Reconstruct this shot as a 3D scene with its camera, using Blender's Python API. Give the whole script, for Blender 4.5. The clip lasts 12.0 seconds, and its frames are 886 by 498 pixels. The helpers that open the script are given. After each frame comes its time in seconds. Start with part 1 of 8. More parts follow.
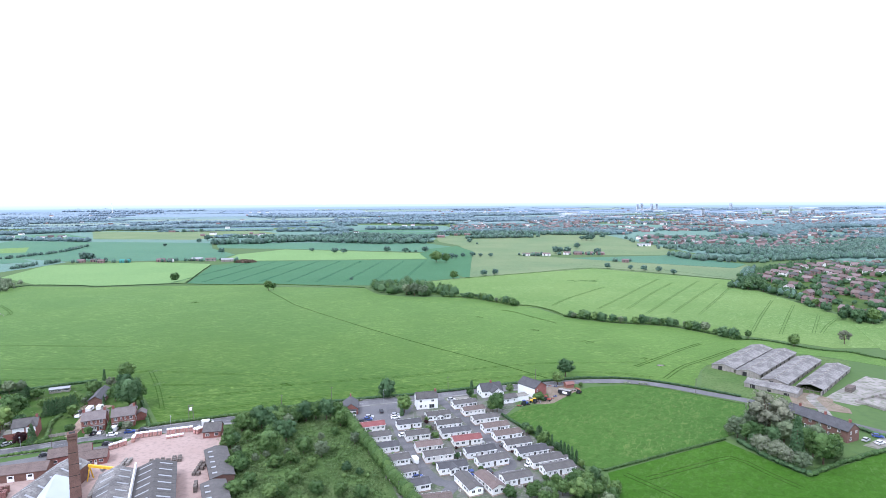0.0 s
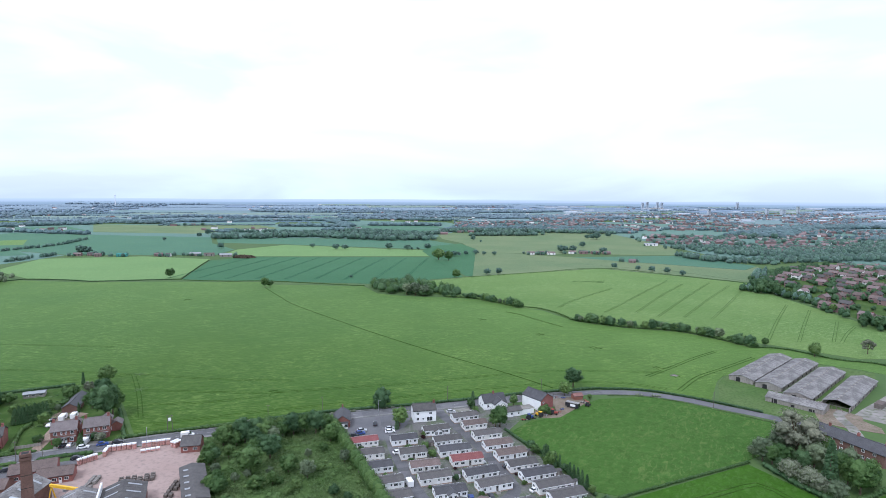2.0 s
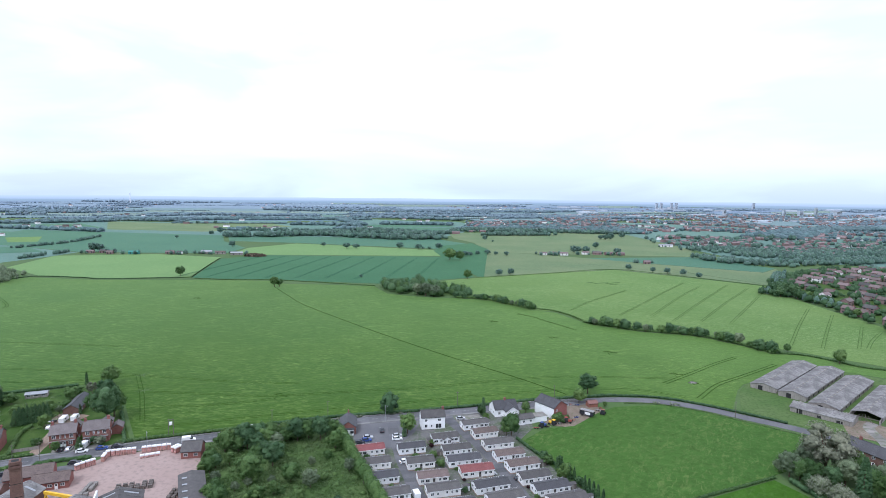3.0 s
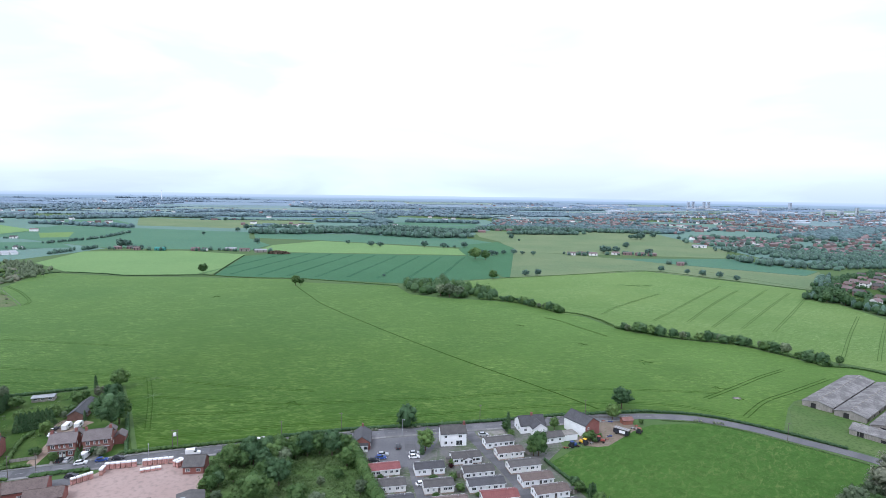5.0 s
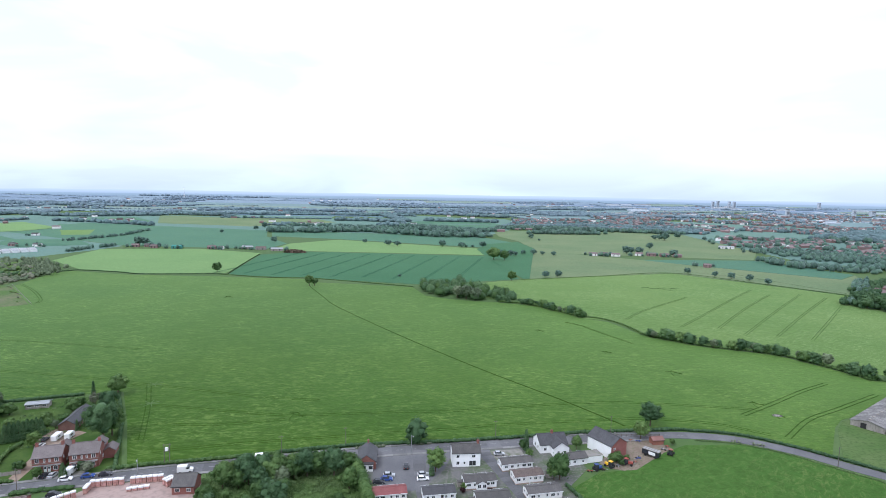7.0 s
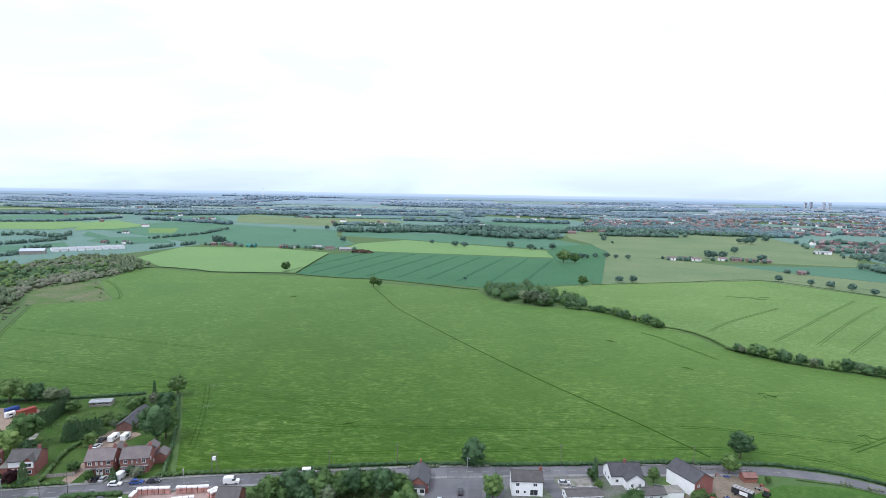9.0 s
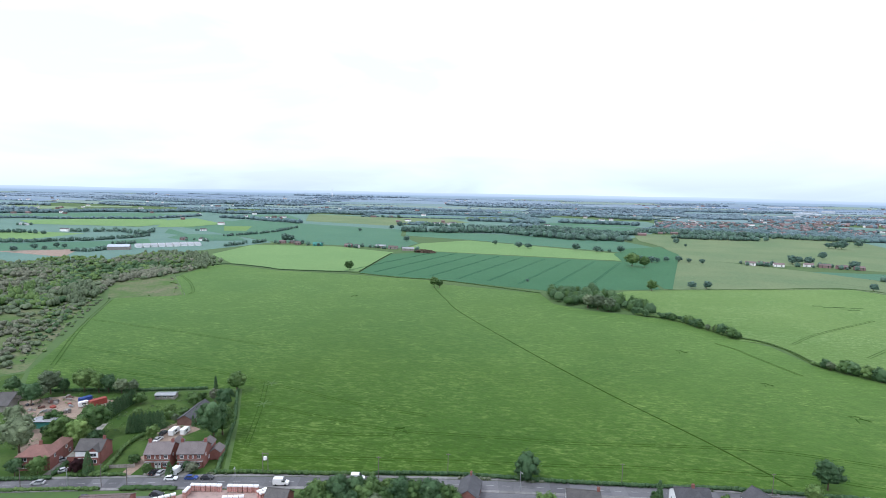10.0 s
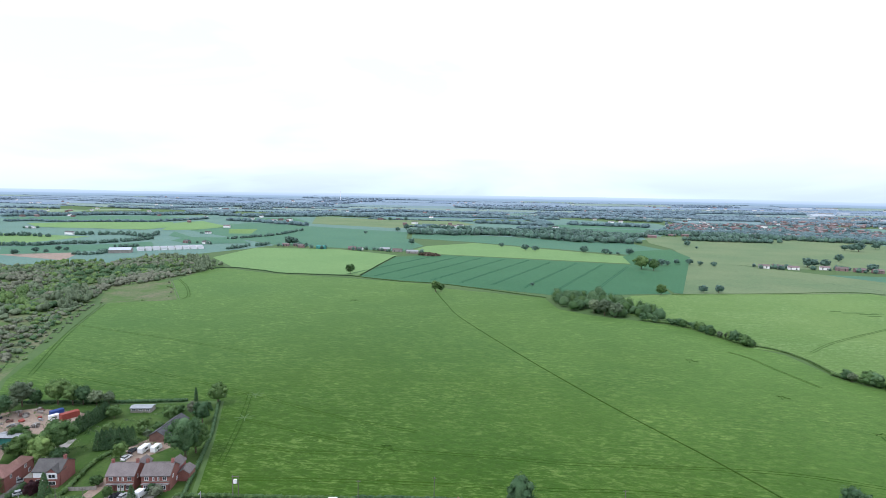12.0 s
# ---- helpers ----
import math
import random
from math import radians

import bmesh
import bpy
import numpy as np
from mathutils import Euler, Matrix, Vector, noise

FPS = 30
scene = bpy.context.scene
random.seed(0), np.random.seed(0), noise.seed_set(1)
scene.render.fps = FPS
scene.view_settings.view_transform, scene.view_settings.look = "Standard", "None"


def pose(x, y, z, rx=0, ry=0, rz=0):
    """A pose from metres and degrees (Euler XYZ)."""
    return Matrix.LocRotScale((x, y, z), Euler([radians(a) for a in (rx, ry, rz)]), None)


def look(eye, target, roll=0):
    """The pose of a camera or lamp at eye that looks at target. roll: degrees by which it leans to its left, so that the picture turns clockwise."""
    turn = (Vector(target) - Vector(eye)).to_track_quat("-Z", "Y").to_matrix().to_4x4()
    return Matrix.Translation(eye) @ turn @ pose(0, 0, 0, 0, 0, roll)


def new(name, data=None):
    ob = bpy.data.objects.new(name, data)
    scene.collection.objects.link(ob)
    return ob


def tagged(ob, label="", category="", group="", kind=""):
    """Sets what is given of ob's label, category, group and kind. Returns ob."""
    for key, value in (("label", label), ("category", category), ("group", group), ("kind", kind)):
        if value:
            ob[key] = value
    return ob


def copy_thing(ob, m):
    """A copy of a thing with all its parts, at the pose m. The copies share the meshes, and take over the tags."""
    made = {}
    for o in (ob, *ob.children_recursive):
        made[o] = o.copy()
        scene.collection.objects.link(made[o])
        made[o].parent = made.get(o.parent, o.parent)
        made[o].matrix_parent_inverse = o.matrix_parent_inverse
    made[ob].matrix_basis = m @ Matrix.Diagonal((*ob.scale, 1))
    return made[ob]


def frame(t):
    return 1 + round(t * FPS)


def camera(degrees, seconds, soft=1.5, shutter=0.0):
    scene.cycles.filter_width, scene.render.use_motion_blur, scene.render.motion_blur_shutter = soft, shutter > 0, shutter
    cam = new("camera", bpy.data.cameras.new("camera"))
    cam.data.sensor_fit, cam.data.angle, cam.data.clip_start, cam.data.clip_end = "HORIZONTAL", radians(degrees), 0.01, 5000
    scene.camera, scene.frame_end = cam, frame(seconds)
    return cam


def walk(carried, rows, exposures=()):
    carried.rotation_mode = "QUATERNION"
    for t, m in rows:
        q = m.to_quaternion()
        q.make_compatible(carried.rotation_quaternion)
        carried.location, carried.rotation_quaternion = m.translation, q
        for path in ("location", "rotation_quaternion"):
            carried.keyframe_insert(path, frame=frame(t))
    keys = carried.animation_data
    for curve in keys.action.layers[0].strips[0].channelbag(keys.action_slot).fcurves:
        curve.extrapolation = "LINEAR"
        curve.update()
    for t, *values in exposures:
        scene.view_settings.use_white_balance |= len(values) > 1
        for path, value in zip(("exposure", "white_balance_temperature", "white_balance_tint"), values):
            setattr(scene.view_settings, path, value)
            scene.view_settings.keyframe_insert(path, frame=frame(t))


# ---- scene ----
cam = camera(76.17, 12.0, soft=0.6)
PATH = [
    (0.0, pose(0.01, -0.00, 99.97, 85.15, 0.33, 0.02)),
    (0.5, pose(0.82, 5.09, 100.20, 85.01, 0.36, -0.04)),
    (1.0, pose(0.94, 10.41, 100.36, 84.89, 0.15, -0.16)),
    (1.5, pose(1.07, 15.39, 100.37, 84.80, -0.11, 0.08)),
    (2.0, pose(1.21, 19.99, 100.36, 84.78, -0.32, 0.43)),
    (2.5, pose(1.32, 24.77, 100.25, 84.73, -0.47, 0.98)),
    (3.0, pose(1.68, 29.20, 100.21, 84.70, -0.61, 1.65)),
    (5.0, pose(2.44, 48.13, 100.35, 84.44, -0.85, 4.32)),
    (5.5, pose(2.45, 52.81, 100.17, 84.40, -0.95, 4.98)),
    (6.0, pose(2.69, 57.56, 100.01, 84.34, -0.97, 5.55)),
    (6.5, pose(3.03, 62.10, 100.05, 84.30, -0.99, 6.06)),
    (8.5, pose(3.88, 81.23, 99.89, 84.32, -0.90, 8.00)),
    (9.0, pose(4.20, 84.98, 100.15, 84.20, -0.98, 13.36)),
    (9.5, pose(5.23, 89.38, 100.18, 84.08, -1.00, 19.05)),
    (10.0, pose(5.74, 93.70, 100.48, 84.08, -1.09, 19.99)),
    (10.5, pose(5.65, 98.85, 100.06, 84.15, -1.09, 20.31)),
    (11.0, pose(5.72, 103.50, 99.83, 84.20, -1.15, 20.60)),
    (11.5, pose(6.25, 107.83, 99.88, 84.23, -1.11, 20.76)),
    (12.0, pose(7.48, 112.06, 99.66, 84.30, -0.92, 20.96)),
]
walk(cam, PATH, [(0, 1.00, 5450, 18), (0.4, 0.88, 5450, 17), (0.8, 0.64, 5450, 16), (1.2, 0.46, 5450, 15), (1.6, 0.42, 5450, 15), (5, 0.46, 5500, 15), (8, 0.47, 5600, 14), (12, 0.52, 5650, 13)])

# ---- world, sun ----
world = bpy.data.worlds.new("overcast_sky")
scene.world = world
world.use_nodes = True
wn, wl = world.node_tree.nodes, world.node_tree.links
wn.clear()
SUN_ELEV, SUN_TURN = radians(52), radians(215)
w_sky = wn.new("ShaderNodeTexSky")
w_sky.sky_type, w_sky.sun_disc = "NISHITA", False
w_sky.sun_elevation, w_sky.sun_rotation = SUN_ELEV, SUN_TURN
w_sky.air_density, w_sky.dust_density = 1.0, 2.0
w_blue = wn.new("ShaderNodeBackground")
w_blue.inputs["Strength"].default_value = 0.12
wl.new(w_sky.outputs[0], w_blue.inputs["Color"])
w_tex = wn.new("ShaderNodeTexCoord")
w_map = wn.new("ShaderNodeMapping")
w_map.inputs["Scale"].default_value = (1.3, 1.3, 6.0)
wl.new(w_tex.outputs["Generated"], w_map.inputs["Vector"])
w_noise = wn.new("ShaderNodeTexNoise")
w_noise.inputs["Scale"].default_value = 1.6
w_noise.inputs["Detail"].default_value = 5
w_noise.inputs["Distortion"].default_value = 0.4
wl.new(w_map.outputs[0], w_noise.inputs["Vector"])
w_cover = wn.new("ShaderNodeMapRange")
w_cover.inputs["From Min"].default_value, w_cover.inputs["From Max"].default_value = 0.40, 0.56
w_cover.inputs["To Min"].default_value, w_cover.inputs["To Max"].default_value = 0.74, 1.0
wl.new(w_noise.outputs["Fac"], w_cover.inputs["Value"])
# cloud layer: pale bluish low down, white above
w_sep = wn.new("ShaderNodeSeparateXYZ")
wl.new(w_tex.outputs["Generated"], w_sep.inputs[0])
w_ramp = wn.new("ShaderNodeValToRGB")
w_ramp.color_ramp.elements[0].position, w_ramp.color_ramp.elements[0].color = 0.0, (0.76, 0.85, 0.98, 1)
w_ramp.color_ramp.elements[1].position, w_ramp.color_ramp.elements[1].color = 0.16, (1.0, 1.0, 1.0, 1)
low = w_ramp.color_ramp.elements.new(0.045)
low.color = (0.885, 0.94, 1.0, 1)
wl.new(w_sep.outputs["Z"], w_ramp.inputs["Fac"])
w_cloud = wn.new("ShaderNodeBackground")
w_cloud.inputs["Strength"].default_value = 0.90
wl.new(w_ramp.outputs["Color"], w_cloud.inputs["Color"])
w_mix = wn.new("ShaderNodeMixShader")
wl.new(w_cover.outputs[0], w_mix.inputs["Fac"])
wl.new(w_blue.outputs[0], w_mix.inputs[1])
wl.new(w_cloud.outputs[0], w_mix.inputs[2])
w_out = wn.new("ShaderNodeOutputWorld")
wl.new(w_mix.outputs[0], w_out.inputs["Surface"])

sun_data = bpy.data.lights.new("sun", "SUN")
sun_data.energy, sun_data.angle, sun_data.color = 1.1, radians(14), (1.0, 0.96, 0.9)
sun = new("sun", sun_data)
sun.matrix_world = look((0, 0, 0), (-math.sin(SUN_TURN) * math.cos(SUN_ELEV), -math.cos(SUN_TURN) * math.cos(SUN_ELEV), -math.sin(SUN_ELEV)))


# ---- materials ----
def surface(name, c1, c2, scale=1.0, rough=0.8, fine=None, stretch=(1, 1, 1), turn=0.0, bump=0.0, metal=0.0, c3=None, per_object=0.0, per_island=0.2, spec=0.35, lo=0.35, hi=0.65, sheen=0.0):
    """Two colours mixed by broad noise, a third by fine noise, in object space, in metres."""
    m = bpy.data.materials.new(name)
    m.use_nodes = True
    n, l = m.node_tree.nodes, m.node_tree.links
    bs = n["Principled BSDF"]
    bs.inputs["Roughness"].default_value, bs.inputs["Metallic"].default_value = rough, metal
    bs.inputs["Specular IOR Level"].default_value = spec
    tc = n.new("ShaderNodeTexCoord")
    mp = n.new("ShaderNodeMapping")
    mp.inputs["Scale"].default_value, mp.inputs["Rotation"].default_value = stretch, (0, 0, radians(turn))
    l.new(tc.outputs["Object"], mp.inputs["Vector"])
    no = n.new("ShaderNodeTexNoise")
    no.inputs["Scale"].default_value, no.inputs["Detail"].default_value = scale, 4
    l.new(mp.outputs[0], no.inputs["Vector"])
    rg = n.new("ShaderNodeMapRange")
    rg.inputs["From Min"].default_value, rg.inputs["From Max"].default_value = lo, hi
    l.new(no.outputs["Fac"], rg.inputs["Value"])
    mx = n.new("ShaderNodeMix")
    mx.data_type = "RGBA"
    mx.inputs["A"].default_value, mx.inputs["B"].default_value = (*c1, 1), (*c2, 1)
    l.new(rg.outputs[0], mx.inputs["Factor"])
    colour = mx.outputs["Result"]
    nf = n.new("ShaderNodeTexNoise")
    nf.inputs["Scale"].default_value, nf.inputs["Detail"].default_value = fine or scale * 9, 5
    l.new(mp.outputs[0], nf.inputs["Vector"])
    if c3:
        rf = n.new("ShaderNodeMapRange")
        rf.inputs["From Min"].default_value, rf.inputs["From Max"].default_value = 0.48, 0.72
        l.new(nf.outputs["Fac"], rf.inputs["Value"])
        m3 = n.new("ShaderNodeMix")
        m3.data_type = "RGBA"
        m3.inputs["B"].default_value = (*c3, 1)
        l.new(rf.outputs[0], m3.inputs["Factor"])
        l.new(colour, m3.inputs["A"])
        colour = m3.outputs["Result"]
    for amount, node, socket in ((per_object, "ShaderNodeObjectInfo", "Random"), (per_island, "ShaderNodeNewGeometry", "Random Per Island")):
        if amount:
            src = n.new(node)
            r2 = n.new("ShaderNodeMapRange")
            r2.inputs["To Min"].default_value, r2.inputs["To Max"].default_value = 1 - amount, 1 + amount
            l.new(src.outputs[socket], r2.inputs["Value"])
            hs = n.new("ShaderNodeHueSaturation")
            l.new(r2.outputs[0], hs.inputs["Value"])
            l.new(colour, hs.inputs["Color"])
            r3 = n.new("ShaderNodeMapRange")
            r3.inputs["To Min"].default_value, r3.inputs["To Max"].default_value = 0.5 + amount * 0.05, 0.5 - amount * 0.05
            l.new(src.outputs[socket], r3.inputs["Value"])
            l.new(r3.outputs[0], hs.inputs["Hue"])
            colour = hs.outputs["Color"]
    l.new(colour, bs.inputs["Base Color"])
    # bluish sheen veils surfaces at grazing angles, standing in for haze
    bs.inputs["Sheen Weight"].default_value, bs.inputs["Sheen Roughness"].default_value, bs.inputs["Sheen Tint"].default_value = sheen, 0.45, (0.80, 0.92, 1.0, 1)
    if bump:
        bp = n.new("ShaderNodeBump")
        bp.inputs["Strength"].default_value, bp.inputs["Distance"].default_value = min(1.0, bump), 0.3
        l.new(nf.outputs["Fac"], bp.inputs["Height"])
        l.new(bp.outputs[0], bs.inputs["Normal"])
    return m


def foliage(name, c1, c2, **more):
    """Leaves: a soft surface that lets a third of the light through."""
    grain = more.pop("grain", 3.0)
    m = surface(name, c1, c2, fine=grain, c3=tuple(0.72 * v for v in c1), bump=more.pop("bump", 1.0), **more)
    n, l = m.node_tree.nodes, m.node_tree.links
    bs, out = n["Principled BSDF"], n["Material Output"]
    tr, mx = n.new("ShaderNodeBsdfTranslucent"), n.new("ShaderNodeMixShader")
    l.new(bs.inputs["Base Color"].links[0].from_socket, tr.inputs["Color"])
    mx.inputs["Fac"].default_value = 0.3
    l.new(bs.outputs[0], mx.inputs[1])
    l.new(tr.outputs[0], mx.inputs[2])
    l.new(mx.outputs[0], out.inputs["Surface"])
    return m


def crop(name, c1, c2, c3, turn, sheen=0.03, pale=None, broad=0.45):
    """A field: drifts of tone tens of metres wide, patches of short wind-blown flecks, fine grain,
    and, where asked, a paler tone towards one side of the field."""
    m = surface(name, c1, c2, scale=0.010, rough=0.85, fine=0.5, bump=0.35, spec=0.04, sheen=sheen, per_island=0)
    n, l = m.node_tree.nodes, m.node_tree.links
    bs = n["Principled BSDF"]
    colour = bs.inputs["Base Color"].links[0].from_socket
    tc = n["Texture Coordinate"]

    def noise_band(scale, detail, rough, lo, hi, to_lo, to_hi, vector):
        no, rg = n.new("ShaderNodeTexNoise"), n.new("ShaderNodeMapRange")
        no.inputs["Scale"].default_value, no.inputs["Detail"].default_value, no.inputs["Roughness"].default_value, no.inputs["Distortion"].default_value = scale, detail, rough, 0.9
        rg.inputs["From Min"].default_value, rg.inputs["From Max"].default_value = lo, hi
        rg.inputs["To Min"].default_value, rg.inputs["To Max"].default_value = to_lo, to_hi
        l.new(vector, no.inputs["Vector"])
        l.new(no.outputs["Fac"], rg.inputs["Value"])
        return rg.outputs[0]

    def times(a, b):
        mu = n.new("ShaderNodeMath")
        mu.operation = "MULTIPLY"
        l.new(a, mu.inputs[0])
        l.new(b, mu.inputs[1])
        return mu.outputs[0]

    def mixed(factor, a, b):
        mx = n.new("ShaderNodeMix")
        mx.data_type = "RGBA"
        mx.inputs["B"].default_value = (*b, 1)
        l.new(factor, mx.inputs["Factor"])
        l.new(a, mx.inputs["A"])
        return mx.outputs["Result"]

    if pale:
        sep, rg = n.new("ShaderNodeSeparateXYZ"), n.new("ShaderNodeMapRange")
        l.new(tc.outputs["Object"], sep.inputs[0])
        rg.inputs["From Min"].default_value, rg.inputs["From Max"].default_value = -170, 150
        l.new(sep.outputs["X"], rg.inputs["Value"])
        colour = mixed(times(rg.outputs[0], noise_band(0.012, 4, 0.6, 0.30, 0.62, 0.45, 1.0, tc.outputs["Object"])), colour, pale)
    mp = n.new("ShaderNodeMapping")
    mp.vector_type = "TEXTURE"
    mp.inputs["Rotation"].default_value, mp.inputs["Scale"].default_value = (0, 0, radians(turn)), (5.0, 1.7, 1)
    l.new(tc.outputs["Object"], mp.inputs["Vector"])
    flecks = noise_band(1.0, 7, 0.74, 0.50, 0.64, 0.0, 1.0, mp.outputs[0])
    patches = noise_band(0.022, 4, 0.6, 0.40, 0.62, 0.16, 1.0, tc.outputs["Object"])
    colour = mixed(times(flecks, patches), colour, c3)
    mp2 = n.new("ShaderNodeMapping")
    mp2.vector_type = "TEXTURE"
    mp2.inputs["Rotation"].default_value, mp2.inputs["Scale"].default_value = (0, 0, radians(turn * 0.6)), (8.0, 3.0, 1)
    l.new(tc.outputs["Object"], mp2.inputs["Vector"])
    colour = mixed(noise_band(1.0, 8, 0.78, 0.53, 0.66, 0.0, broad, mp2.outputs[0]), colour, c3)
    grain = noise_band(0.30, 9, 0.8, 0.3, 0.7, 0.72, 1.28, tc.outputs["Object"])
    # sheen lightens the field far off, partly in place of haze
    bs.inputs["Sheen Tint"].default_value, bs.inputs["Sheen Roughness"].default_value = (0.67, 1.0, 0.42, 1), 0.35
    hs = n.new("ShaderNodeHueSaturation")
    l.new(grain, hs.inputs["Value"])
    l.new(colour, hs.inputs["Color"])
    l.new(hs.outputs["Color"], bs.inputs["Base Color"])
    return m


